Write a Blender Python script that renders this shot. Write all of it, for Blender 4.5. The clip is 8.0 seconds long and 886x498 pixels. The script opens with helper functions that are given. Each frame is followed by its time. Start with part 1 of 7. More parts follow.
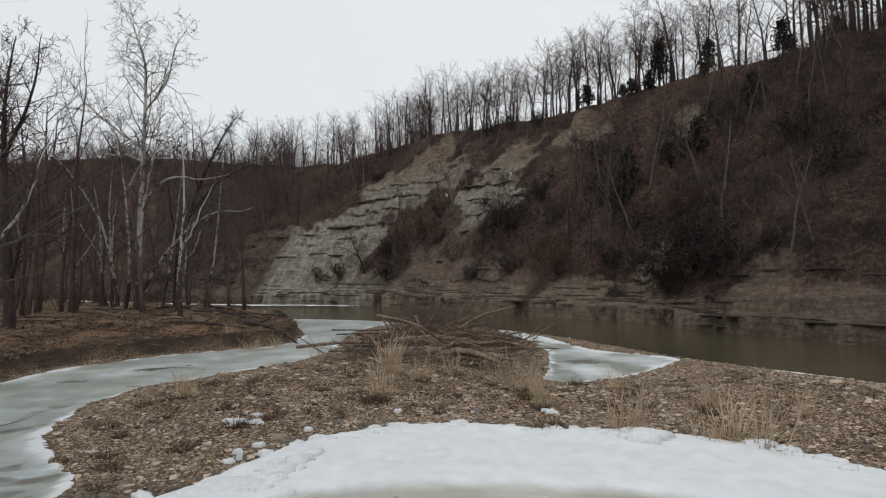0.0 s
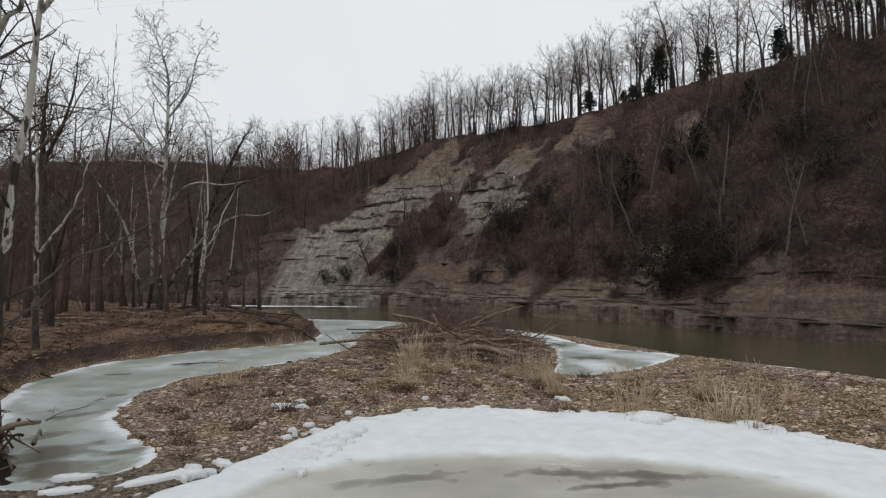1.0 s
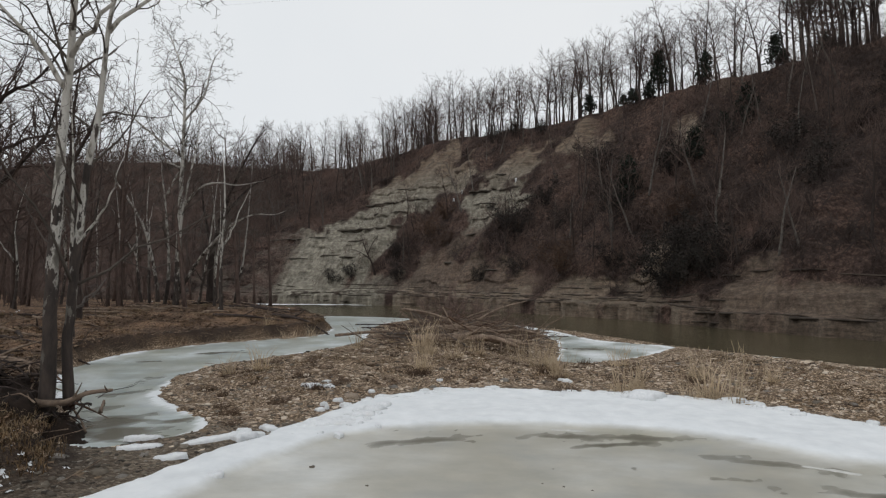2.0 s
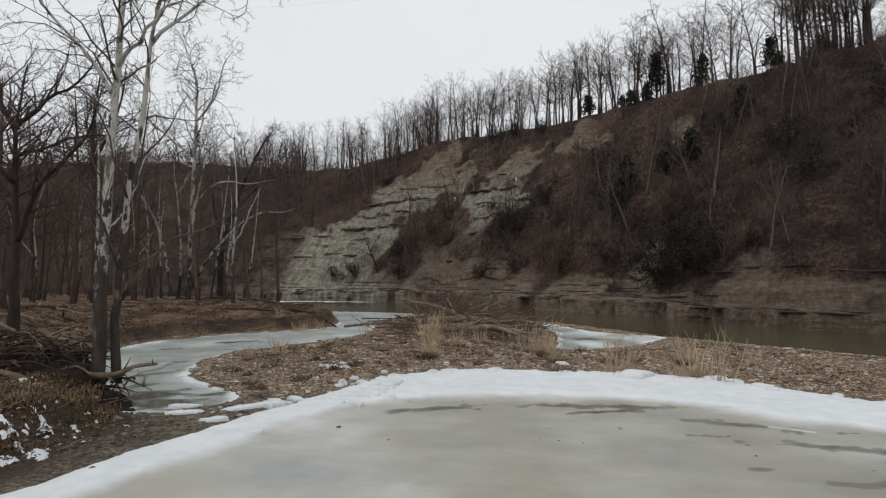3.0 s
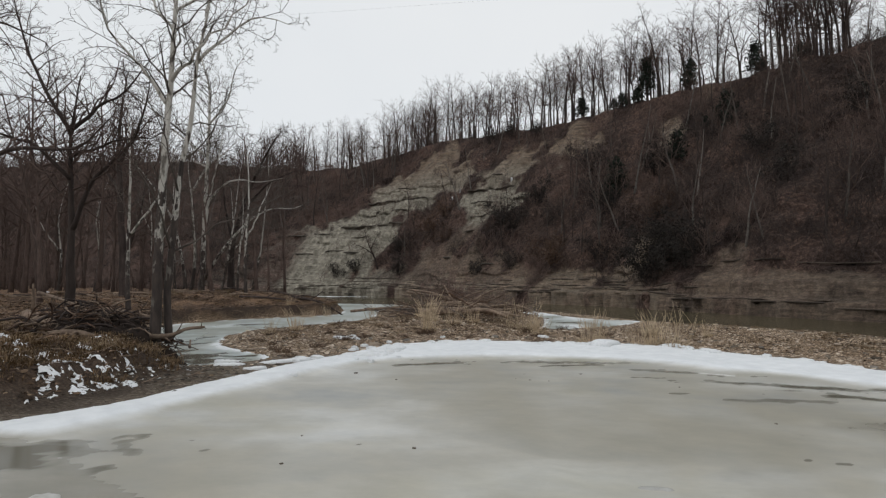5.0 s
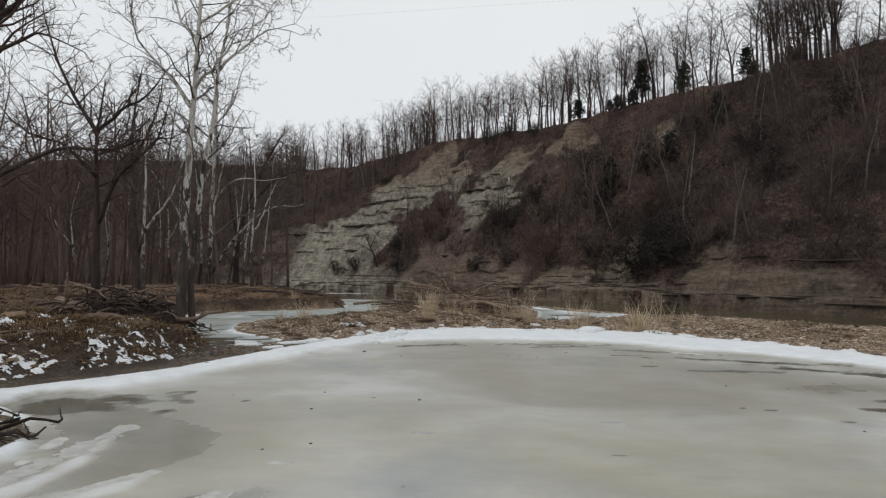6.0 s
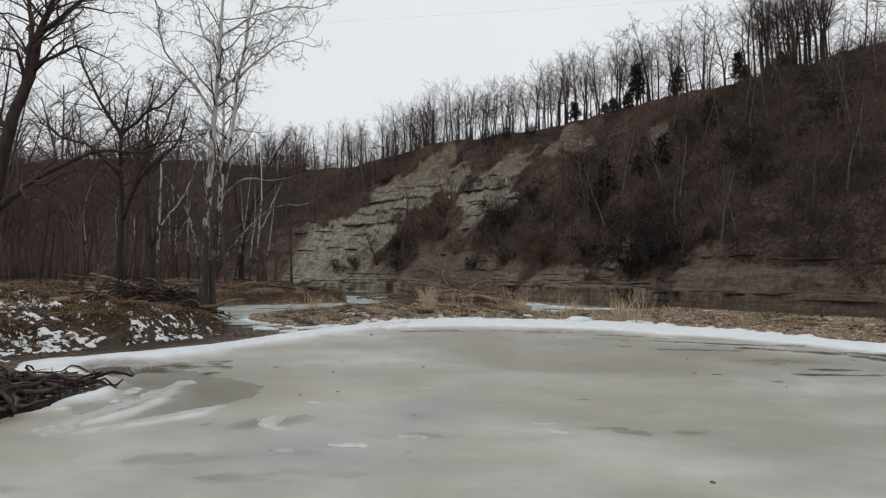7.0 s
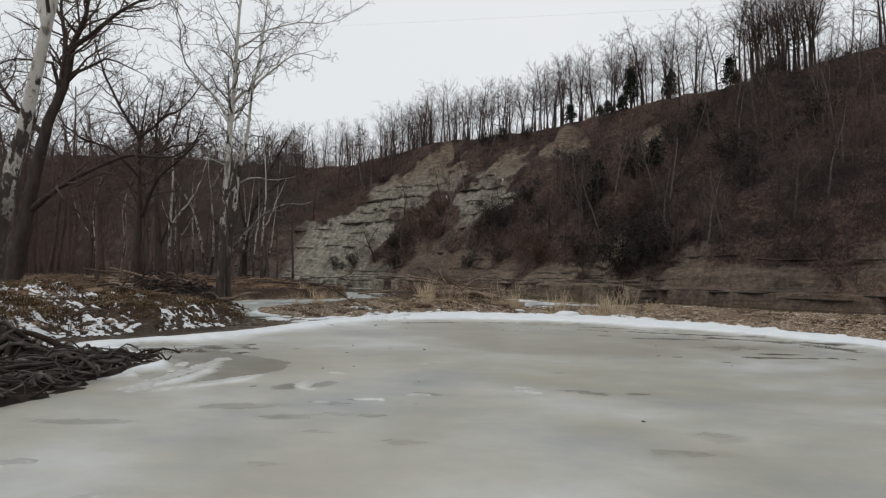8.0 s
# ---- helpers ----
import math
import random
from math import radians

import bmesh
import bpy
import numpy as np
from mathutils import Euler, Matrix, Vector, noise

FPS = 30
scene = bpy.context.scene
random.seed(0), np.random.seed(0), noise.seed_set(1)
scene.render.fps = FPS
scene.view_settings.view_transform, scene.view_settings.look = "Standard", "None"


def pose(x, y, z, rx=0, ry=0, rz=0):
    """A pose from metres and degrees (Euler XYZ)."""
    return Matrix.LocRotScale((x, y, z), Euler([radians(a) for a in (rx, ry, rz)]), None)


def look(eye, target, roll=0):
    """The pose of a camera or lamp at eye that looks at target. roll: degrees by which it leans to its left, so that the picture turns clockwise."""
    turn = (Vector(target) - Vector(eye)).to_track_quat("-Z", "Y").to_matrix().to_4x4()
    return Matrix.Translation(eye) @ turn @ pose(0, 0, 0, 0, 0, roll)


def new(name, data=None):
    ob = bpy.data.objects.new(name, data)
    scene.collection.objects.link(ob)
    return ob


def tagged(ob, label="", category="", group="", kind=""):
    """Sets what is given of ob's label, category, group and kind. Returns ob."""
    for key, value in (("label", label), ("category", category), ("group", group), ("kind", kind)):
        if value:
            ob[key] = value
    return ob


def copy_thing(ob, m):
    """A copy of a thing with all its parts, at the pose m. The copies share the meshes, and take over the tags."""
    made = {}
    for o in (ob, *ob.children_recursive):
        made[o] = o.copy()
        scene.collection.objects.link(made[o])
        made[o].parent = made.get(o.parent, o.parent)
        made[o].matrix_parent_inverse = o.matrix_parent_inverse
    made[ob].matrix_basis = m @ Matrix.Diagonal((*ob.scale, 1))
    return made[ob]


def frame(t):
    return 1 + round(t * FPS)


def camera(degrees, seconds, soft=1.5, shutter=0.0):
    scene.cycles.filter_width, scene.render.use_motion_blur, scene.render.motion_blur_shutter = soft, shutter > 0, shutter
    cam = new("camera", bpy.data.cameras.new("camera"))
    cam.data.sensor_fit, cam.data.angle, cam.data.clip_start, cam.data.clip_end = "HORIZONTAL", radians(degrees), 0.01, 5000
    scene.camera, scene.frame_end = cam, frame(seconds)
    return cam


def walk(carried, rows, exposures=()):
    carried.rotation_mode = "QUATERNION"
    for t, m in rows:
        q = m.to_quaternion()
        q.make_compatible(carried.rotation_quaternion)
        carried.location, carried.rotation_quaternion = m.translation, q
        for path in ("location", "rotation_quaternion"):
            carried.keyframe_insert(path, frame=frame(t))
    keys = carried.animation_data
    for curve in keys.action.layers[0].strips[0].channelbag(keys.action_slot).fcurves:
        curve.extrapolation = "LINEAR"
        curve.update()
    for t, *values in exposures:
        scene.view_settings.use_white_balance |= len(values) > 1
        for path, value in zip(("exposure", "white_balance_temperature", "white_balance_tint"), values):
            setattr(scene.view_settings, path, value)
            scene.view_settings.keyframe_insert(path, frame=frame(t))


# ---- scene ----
cam = camera(75.4, 8.0, soft=1.25)
PATH = [
    (0, (-0.149, -0.213, 3.365), (-0.399, 1.769, 3.456), -0.4),
    (0.5, (-0.379, -1.024, 3.352), (-0.628, 0.958, 3.448), -0.4),
    (1, (-0.571, -1.816, 3.332), (-0.821, 0.166, 3.431), -0.3),
    (1.5, (-0.709, -2.564, 3.218), (-0.959, -0.582, 3.32), -0.2),
    (3, (-0.806, -4.629, 2.77), (-1.056, -2.648, 2.874), -0.1),
    (3.5, (-0.718, -5.253, 2.606), (-0.968, -3.271, 2.711), -0.1),
    (4, (-0.617, -5.911, 2.473), (-0.864, -3.929, 2.58), -0.1),
    (4.5, (-0.511, -6.587, 2.339), (-0.757, -4.605, 2.445), -0.1),
    (6, (-0.305, -8.779, 1.895), (-0.541, -6.796, 2.0), 0.2),
    (6.5, (-0.198, -9.613, 1.742), (-0.433, -7.63, 1.848), 0.2),
    (7, (-0.157, -10.398, 1.625), (-0.387, -8.414, 1.731), 0.4),
    (7.5, (-0.091, -11.172, 1.55), (-0.315, -9.187, 1.654), 0.5),
    (8, (-0.031, -11.988, 1.536), (-0.249, -10.002, 1.637), 0.8),
]
walk(cam, [(t, look(eye, target, roll)) for t, eye, target, roll in PATH])

# ---- light: a bright, even winter overcast ----
SUN_EL, SUN_AZ = radians(48), radians(200)
world = bpy.data.worlds.new("overcast_sky")
scene.world = world
world.use_nodes = True
wt = world.node_tree
wt.nodes.clear()
w_out = wt.nodes.new("ShaderNodeOutputWorld")
w_bg = wt.nodes.new("ShaderNodeBackground")
w_cloud = wt.nodes.new("ShaderNodeBackground")
w_add = wt.nodes.new("ShaderNodeAddShader")
w_sky = wt.nodes.new("ShaderNodeTexSky")
w_sky.sky_type, w_sky.sun_disc = "NISHITA", False
w_sky.sun_elevation, w_sky.sun_rotation = SUN_EL, SUN_AZ
w_noise = wt.nodes.new("ShaderNodeTexNoise")
w_noise.inputs["Scale"].default_value = 1.6
w_noise.inputs["Detail"].default_value = 4
w_ramp = wt.nodes.new("ShaderNodeValToRGB")
w_ramp.color_ramp.elements[0].position, w_ramp.color_ramp.elements[1].position = 0.3, 0.75
w_ramp.color_ramp.elements[0].color = (0.75, 0.785, 0.815, 1)
w_ramp.color_ramp.elements[1].color = (0.83, 0.845, 0.855, 1)
wt.links.new(w_noise.outputs["Fac"], w_ramp.inputs["Fac"])
wt.links.new(w_ramp.outputs["Color"], w_cloud.inputs["Color"])
wt.links.new(w_sky.outputs["Color"], w_bg.inputs["Color"])
w_bg.inputs["Strength"].default_value = 0.006
w_cloud.inputs["Strength"].default_value = 0.96
wt.links.new(w_bg.outputs[0], w_add.inputs[0])
wt.links.new(w_cloud.outputs[0], w_add.inputs[1])
wt.links.new(w_add.outputs[0], w_out.inputs["Surface"])
sun_data = bpy.data.lights.new("sun", "SUN")
sun_data.energy, sun_data.angle, sun_data.color = 0.5, radians(35), (1.0, 0.97, 0.93)
sun = new("sun", sun_data)
sun.matrix_world = look((0, 0, 60), (0.642 * 40, 1.0 * 40, 60 - 50))

# ---- materials ----
def material(name):
    m = bpy.data.materials.new(name)
    m.use_nodes = True
    nt = m.node_tree
    b = nt.nodes["Principled BSDF"]
    co = nt.nodes.new("ShaderNodeTexCoord").outputs["Object"]
    return m, nt, b, co


def tex(nt, co, scale, detail=6, stretch=None, kind="noise", rough=0.6):
    if stretch:
        mp = nt.nodes.new("ShaderNodeMapping")
        mp.inputs["Scale"].default_value = stretch
        nt.links.new(co, mp.inputs["Vector"])
        co = mp.outputs["Vector"]
    if kind == "noise":
        n = nt.nodes.new("ShaderNodeTexNoise")
        n.inputs["Detail"].default_value, n.inputs["Roughness"].default_value = detail, rough
    else:
        n = nt.nodes.new("ShaderNodeTexVoronoi")
    n.inputs["Scale"].default_value = scale
    nt.links.new(co, n.inputs["Vector"])
    return n


def ramp(nt, fac, stops):
    r = nt.nodes.new("ShaderNodeValToRGB")
    e = r.color_ramp.elements
    while len(e) < len(stops):
        e.new(0.5)
    for q, (p, c) in zip(e, stops):
        q.position = p
        q.color = (*c, 1) if len(c) == 3 else c
    nt.links.new(fac, r.inputs["Fac"])
    return r.outputs["Color"]


def mix(nt, fac, a, b, blend="MIX"):
    n = nt.nodes.new("ShaderNodeMix")
    n.data_type, n.blend_type = "RGBA", blend
    for key, val in ((0, fac), (6, a), (7, b)):
        if isinstance(val, (int, float)):
            n.inputs[key].default_value = val
        elif isinstance(val, tuple):
            n.inputs[key].default_value = (*val, 1)
        else:
            nt.links.new(val, n.inputs[key])
    return n.outputs[2]


def calc(nt, op, a, b=0.0, c=None):
    n = nt.nodes.new("ShaderNodeMath")
    n.operation = op
    for i, val in enumerate((a, b) if c is None else (a, b, c)):
        if isinstance(val, (int, float)):
            n.inputs[i].default_value = val
        else:
            nt.links.new(val, n.inputs[i])
    return n.outputs[0]


def bump(nt, b, height, strength, dist):
    n = nt.nodes.new("ShaderNodeBump")
    n.inputs["Strength"].default_value, n.inputs["Distance"].default_value = strength, dist
    nt.links.new(height, n.inputs["Height"])
    nt.links.new(n.outputs["Normal"], b.inputs["Normal"])


def attr(nt, name):
    n = nt.nodes.new("ShaderNodeAttribute")
    n.attribute_name = name
    return n.outputs["Fac"]


def gravel(name, tones, scale=9.0):
    """Loose stones: every stone takes its own tone."""
    m, nt, b, co = material(name)
    geo = nt.nodes.new("ShaderNodeNewGeometry")
    n1 = tex(nt, co, scale, 5)
    col = ramp(nt, geo.outputs["Random Per Island"], [(i / (len(tones) - 1), c) for i, c in enumerate(tones)])
    col = mix(nt, 1.0, col, ramp(nt, n1.outputs["Fac"], [(0.3, (0.7, 0.69, 0.68)), (0.7, (1.2, 1.2, 1.2))]), "MULTIPLY")
    nt.links.new(col, b.inputs["Base Color"])
    b.inputs["Roughness"].default_value = 0.85
    b.inputs["Specular IOR Level"].default_value = 0.25
    return m


def simple(name, dark, light, scale=4.0, rough=0.85, stretch=None, depth=0.01, detail=8):
    m, nt, b, co = material(name)
    n1 = tex(nt, co, scale, detail, stretch)
    n2 = tex(nt, co, scale * 0.17, 3)
    col = ramp(nt, n1.outputs["Fac"], [(0.3, dark), (0.72, light)])
    col = mix(nt, calc(nt, "MULTIPLY", n2.outputs["Fac"], 0.55), col, tuple(0.62 * v for v in dark))
    info = nt.nodes.new("ShaderNodeObjectInfo")
    shade = calc(nt, "MULTIPLY_ADD", info.outputs["Random"], 0.4, 0.8)
    hs = nt.nodes.new("ShaderNodeHueSaturation")
    nt.links.new(shade, hs.inputs["Value"])
    nt.links.new(col, hs.inputs["Color"])
    nt.links.new(hs.outputs["Color"], b.inputs["Base Color"])
    b.inputs["Roughness"].default_value = rough
    b.inputs["Specular IOR Level"].default_value = 0.25
    bump(nt, b, n1.outputs["Fac"], 0.7, depth)
    return m


def sycamore_bark():
    """Pale cream upper bark with grey-green mottles; brown scales towards the foot of the trunk."""
    m, nt, b, co = material("sycamore_bark")
    n1 = tex(nt, co, 3.5, 6, (1, 1, 0.45))
    n2 = tex(nt, co, 9.0, 8, (1, 1, 0.25))
    pale = ramp(nt, n1.outputs["Fac"], [(0.37, (0.11, 0.098, 0.082)), (0.415, (0.19, 0.172, 0.147)), (0.45, (0.4, 0.376, 0.336)), (0.62, (0.52, 0.495, 0.455))])
    brown = ramp(nt, n2.outputs["Fac"], [(0.3, (0.014, 0.01, 0.008)), (0.7, (0.066, 0.047, 0.038))])
    sep = nt.nodes.new("ShaderNodeSeparateXYZ")
    nt.links.new(co, sep.inputs[0])
    hgt = calc(nt, "MULTIPLY_ADD", n1.outputs["Fac"], -13.0, calc(nt, "MULTIPLY_ADD", sep.outputs["Z"], 0.68, 4.5))
    fac = calc(nt, "MULTIPLY", hgt, 2.2)
    fac.node.use_clamp = True
    nt.links.new(mix(nt, fac, brown, pale), b.inputs["Base Color"])
    b.inputs["Roughness"].default_value = 0.8
    bump(nt, b, n2.outputs["Fac"], 0.5, 0.012)
    return m


def ground_material():
    """Shale gravel, leaf litter and dead grass, by the masks laid over the ground."""
    m, nt, b, co = material("river_flat_ground")
    v = tex(nt, co, 20.0, stretch=(0.8, 1.5, 1), kind="voronoi")
    v.inputs["Randomness"].default_value = 1.0
    n1 = tex(nt, co, 1.1, 8)
    n2 = tex(nt, co, 14.0, 6, (1, 2.2, 1))
    n3 = tex(nt, co, 0.6, 6)
    grav = ramp(nt, v.outputs["Color"], [(0.0, (0.1, 0.077, 0.059)), (0.35, (0.31, 0.247, 0.19)), (0.7, (0.5, 0.412, 0.328)), (1.0, (0.7, 0.61, 0.5))])
    straw = ramp(nt, n2.outputs["Fac"], [(0.36, (0.05, 0.033, 0.02)), (0.52, (0.24, 0.165, 0.1)), (0.66, (0.46, 0.345, 0.225))])
    grav = mix(nt, ramp(nt, n1.outputs["Fac"], [(0.45, (0, 0, 0)), (0.66, (0.7, 0.7, 0.7))]), grav, straw)
    # dark soil between the stones, with shadow in the gaps painted in
    soil_shade = ramp(nt, v.outputs["Distance"], [(0.24, (1.6, 1.5, 1.38)), (0.55, (0.3, 0.25, 0.2))])
    grav = mix(nt, 1.0, grav, soil_shade, "MULTIPLY")
    wet = mix(nt, 1.0, ramp(nt, v.outputs["Color"], [(0.0, (0.05, 0.038, 0.028)), (0.6, (0.15, 0.12, 0.09)), (1.0, (0.34, 0.29, 0.23))]), (1, 1, 1), "MULTIPLY")
    grav = mix(nt, attr(nt, "wet"), grav, wet)
    lit = ramp(nt, n2.outputs["Fac"], [(0.36, (0.04, 0.025, 0.017)), (0.5, (0.2, 0.124, 0.079)), (0.66, (0.48, 0.315, 0.2))])
    lit = mix(nt, ramp(nt, n3.outputs["Fac"], [(0.44, (0, 0, 0)), (0.58, (0.7, 0.7, 0.7))]), lit, (0.05, 0.033, 0.025))
    col = mix(nt, attr(nt, "litter"), grav, lit)
    col = mix(nt, attr(nt, "mud"), col, (0.04, 0.029, 0.023))
    nt.links.new(col, b.inputs["Base Color"])
    b.inputs["Roughness"].default_value = 0.9
    b.inputs["Specular IOR Level"].default_value = 0.2
    h = calc(nt, "ADD", v.outputs["Distance"], n2.outputs["Fac"])
    bump(nt, b, h, 0.9, 0.04)
    return m


def hill_material():
    """Dark leaf litter on the wooded slope, grey shale with thin beds where it is bare."""
    m, nt, b, co = material("shale_hillside")
    sep = nt.nodes.new("ShaderNodeSeparateXYZ")
    nt.links.new(co, sep.inputs[0])
    n1 = tex(nt, co, 0.55, 10, rough=0.65)
    n2 = tex(nt, co, 3.0, 10, rough=0.8)
    beds = tex(nt, co, 1.0, 9, (0.45, 0.45, 3.2), rough=0.82)
    rake = tex(nt, co, 1.0, 8, (1.9, 1.3, 0.45), rough=0.75)
    # bed tones, with ledge shadow painted in the darkest and lit tops in the palest
    grey = ramp(nt, beds.outputs["Fac"], [(0.38, (0.018, 0.015, 0.013)), (0.455, (0.13, 0.118, 0.094)), (0.55, (0.25, 0.228, 0.182)), (0.63, (0.5, 0.46, 0.37))])
    talus = ramp(nt, rake.outputs["Fac"], [(0.34, (0.07, 0.062, 0.05)), (0.5, (0.26, 0.235, 0.19)), (0.66, (0.52, 0.475, 0.385))])
    grey = mix(nt, 0.58, grey, talus)
    tone = ramp(nt, n1.outputs["Fac"], [(0.35, (0.2, 0.2, 0.2)), (0.65, (0.7, 0.7, 0.7))])
    clay = ramp(nt, n2.outputs["Fac"], [(0.3, (0.075, 0.052, 0.038)), (0.7, (0.24, 0.172, 0.126))])
    clay = mix(nt, 1.0, clay, ramp(nt, beds.outputs["Fac"], [(0.36, (0.3, 0.29, 0.28)), (0.48, (0.95, 0.95, 0.95)), (0.64, (1.7, 1.65, 1.55))]), "MULTIPLY")
    grey = mix(nt, calc(nt, "MULTIPLY", calc(nt, "MULTIPLY_ADD", tone, 0.6, 0.5), attr(nt, "clay")), grey, clay)
    grey = mix(nt, ramp(nt, n1.outputs["Fac"], [(0.52, (0, 0, 0)), (0.7, (0.5, 0.5, 0.5))]), grey, (0.075, 0.06, 0.05))
    litter = ramp(nt, n2.outputs["Fac"], [(0.36, (0.018, 0.012, 0.01)), (0.5, (0.064, 0.046, 0.039)), (0.66, (0.175, 0.128, 0.108))])
    n3 = tex(nt, co, 0.16, 5, (1.4, 1.4, 0.6))
    patch = ramp(nt, n3.outputs["Fac"], [(0.36, (0.35, 0.33, 0.33)), (0.5, (1.0, 0.93, 0.9)), (0.66, (1.55, 1.36, 1.26))])
    litter = mix(nt, 1.0, litter, patch, "MULTIPLY")
    edge = calc(nt, "MULTIPLY_ADD", n1.outputs["Fac"], 1.6, calc(nt, "ADD", calc(nt, "MULTIPLY", n2.outputs["Fac"], 0.8), -1.7))
    fac = calc(nt, "MULTIPLY_ADD", attr(nt, "bare"), 2.0, edge)
    fac.node.use_clamp = True
    nt.links.new(mix(nt, fac, litter, grey), b.inputs["Base Color"])
    b.inputs["Roughness"].default_value = 0.92
    b.inputs["Specular IOR Level"].default_value = 0.15
    h = calc(nt, "ADD", calc(nt, "MULTIPLY", beds.outputs["Fac"], attr(nt, "bare")), n2.outputs["Fac"])
    bump(nt, b, h, 0.9, 0.25)
    return m


def ice_material(name="river_ice", tint=(1.0, 1.0, 1.0), grain=1.0):
    """River ice: grey-green and wet-glossy in the middle, white and crusted along the shore."""
    m, nt, b, co = material(name)
    n1 = tex(nt, co, 0.28 * grain, 6, (1, 1.5, 1))
    n2 = tex(nt, co, 2.6 * grain, 8)
    n3 = tex(nt, co, 0.8 * grain, 5, (0.8, 1.4, 1))
    grey = ramp(nt, n1.outputs["Fac"], [(p, tuple(a * c for a, c in zip(q, tint))) for p, q in ((0.34, (0.345, 0.353, 0.343)), (0.48, (0.46, 0.444, 0.394)), (0.64, (0.585, 0.583, 0.555)))])
    grey = mix(nt, ramp(nt, n3.outputs["Fac"], [(0.56, (0, 0, 0)), (0.74, (0.5, 0.5, 0.5))]), grey, (0.3, 0.3, 0.28))
    n4 = tex(nt, co, 0.19 * grain, 3, (1.0, 0.7, 1))
    grey = mix(nt, ramp(nt, n4.outputs["Fac"], [(0.4, (0.8, 0.8, 0.8)), (0.56, (0, 0, 0))]), grey, tuple(a * c for a, c in zip((0.35, 0.325, 0.262), tint)))
    n6 = tex(nt, co, 0.13 * grain, 4, (0.8, 1.3, 1), rough=0.6)
    grey = mix(nt, ramp(nt, n6.outputs["Fac"], [(0.52, (0, 0, 0)), (0.68, (0.7, 0.7, 0.7))]), grey, tuple(a * c for a, c in zip((0.36, 0.335, 0.24), tint)))
    n5 = tex(nt, co, 1.1 * grain, 7, (0.8, 1.3, 1), rough=0.7)
    grey = mix(nt, 1.0, grey, ramp(nt, n5.outputs["Fac"], [(0.3, (0.86, 0.87, 0.88)), (0.7, (1.1, 1.09, 1.08))]), "MULTIPLY")
    white = ramp(nt, n2.outputs["Fac"], [(0.3, (0.67, 0.69, 0.705)), (0.7, (0.79, 0.805, 0.815))])
    fac = calc(nt, "MULTIPLY_ADD", n2.outputs["Fac"], 0.5, calc(nt, "MULTIPLY_ADD", attr(nt, "white"), 1.6, -0.55))
    fac.node.use_clamp = True
    col = mix(nt, fac, grey, white)
    wet = calc(nt, "MULTIPLY_ADD", n3.outputs["Fac"], 0.6, calc(nt, "MULTIPLY_ADD", attr(nt, "melt"), 1.9, -0.58))
    wet.node.use_clamp = True
    col = mix(nt, wet, col, (0.165, 0.155, 0.122))
    nt.links.new(col, b.inputs["Base Color"])
    r = calc(nt, "MULTIPLY_ADD", fac, 0.45, 0.33)
    r = calc(nt, "MULTIPLY_ADD", wet, -0.24, r)
    r.node.use_clamp = True
    nt.links.new(r, b.inputs["Roughness"])
    b.inputs["Specular IOR Level"].default_value = 0.35
    bump(nt, b, n2.outputs["Fac"], 0.12, 0.015)
    return m


def water_material():
    m, nt, b, co = material("river_water")
    n1 = tex(nt, co, 2.2, 4, (1.0, 1.6, 1))
    n2 = tex(nt, co, 0.14, 4)
    nt.links.new(ramp(nt, n2.outputs["Fac"], [(0.35, (0.055, 0.047, 0.027)), (0.7, (0.09, 0.076, 0.045))]), b.inputs["Base Color"])
    b.inputs["Roughness"].default_value = 0.16
    b.inputs["IOR"].default_value = 1.33
    bump(nt, b, n1.outputs["Fac"], 0.6, 0.04)
    return m


M_GROUND, M_HILL, M_ICE, M_WATER = ground_material(), hill_material(), ice_material(), water_material()
M_BLUEICE = ice_material("channel_ice", (0.85, 0.95, 1.0), 2.6)
M_SYC = sycamore_bark()
M_DARK = simple("dark_bark", (0.028, 0.021, 0.018), (0.09, 0.068, 0.06), 6, 0.95, (1, 1, 0.25), 0.02)
M_GREY = simple("grey_bark", (0.06, 0.05, 0.044), (0.19, 0.165, 0.145), 6, 0.95, (1, 1, 0.25), 0.02)
M_TWIG = simple("winter_twigs", (0.06, 0.041, 0.035), (0.155, 0.107, 0.09), 3, 0.95)
M_BRUSH = simple("winter_brush", (0.06, 0.042, 0.036), (0.185, 0.131, 0.11), 0.6, 0.95)
M_PALE = simple("pale_twigs", (0.075, 0.066, 0.058), (0.23, 0.208, 0.185), 3, 0.9)
M_SYCTWIG = simple("sycamore_twigs", (0.06, 0.049, 0.042), (0.19, 0.162, 0.14), 1.2, 0.9)
M_HAZE = simple("sapling_bark", (0.085, 0.058, 0.048), (0.25, 0.172, 0.142), 0.5, 0.95)
M_WEED = simple("withered_weeds", (0.06, 0.039, 0.027), (0.2, 0.13, 0.086), 6, 0.95)
M_LEDGE = simple("shale_ledges", (0.06, 0.051, 0.042), (0.21, 0.183, 0.15), 1.6, 0.92, (1, 1, 5), 0.06)
M_BANKROCK = simple("bank_shale", (0.035, 0.027, 0.022), (0.13, 0.104, 0.083), 1.6, 0.92, (1, 1, 5), 0.06)
M_SOIL = simple("dark_root_soil", (0.012, 0.008, 0.006), (0.05, 0.033, 0.024), 5, 0.95, None, 0.05)
M_DRIFT = simple("driftwood", (0.085, 0.058, 0.043), (0.4, 0.3, 0.225), 5, 0.9, (1, 1, 1), 0.015)
M_STRAW = simple("dead_grass", (0.4, 0.295, 0.19), (0.8, 0.65, 0.46), 3, 0.9)
M_STRAWD = simple("matted_grass", (0.07, 0.044, 0.024), (0.27, 0.175, 0.092), 3, 0.95)
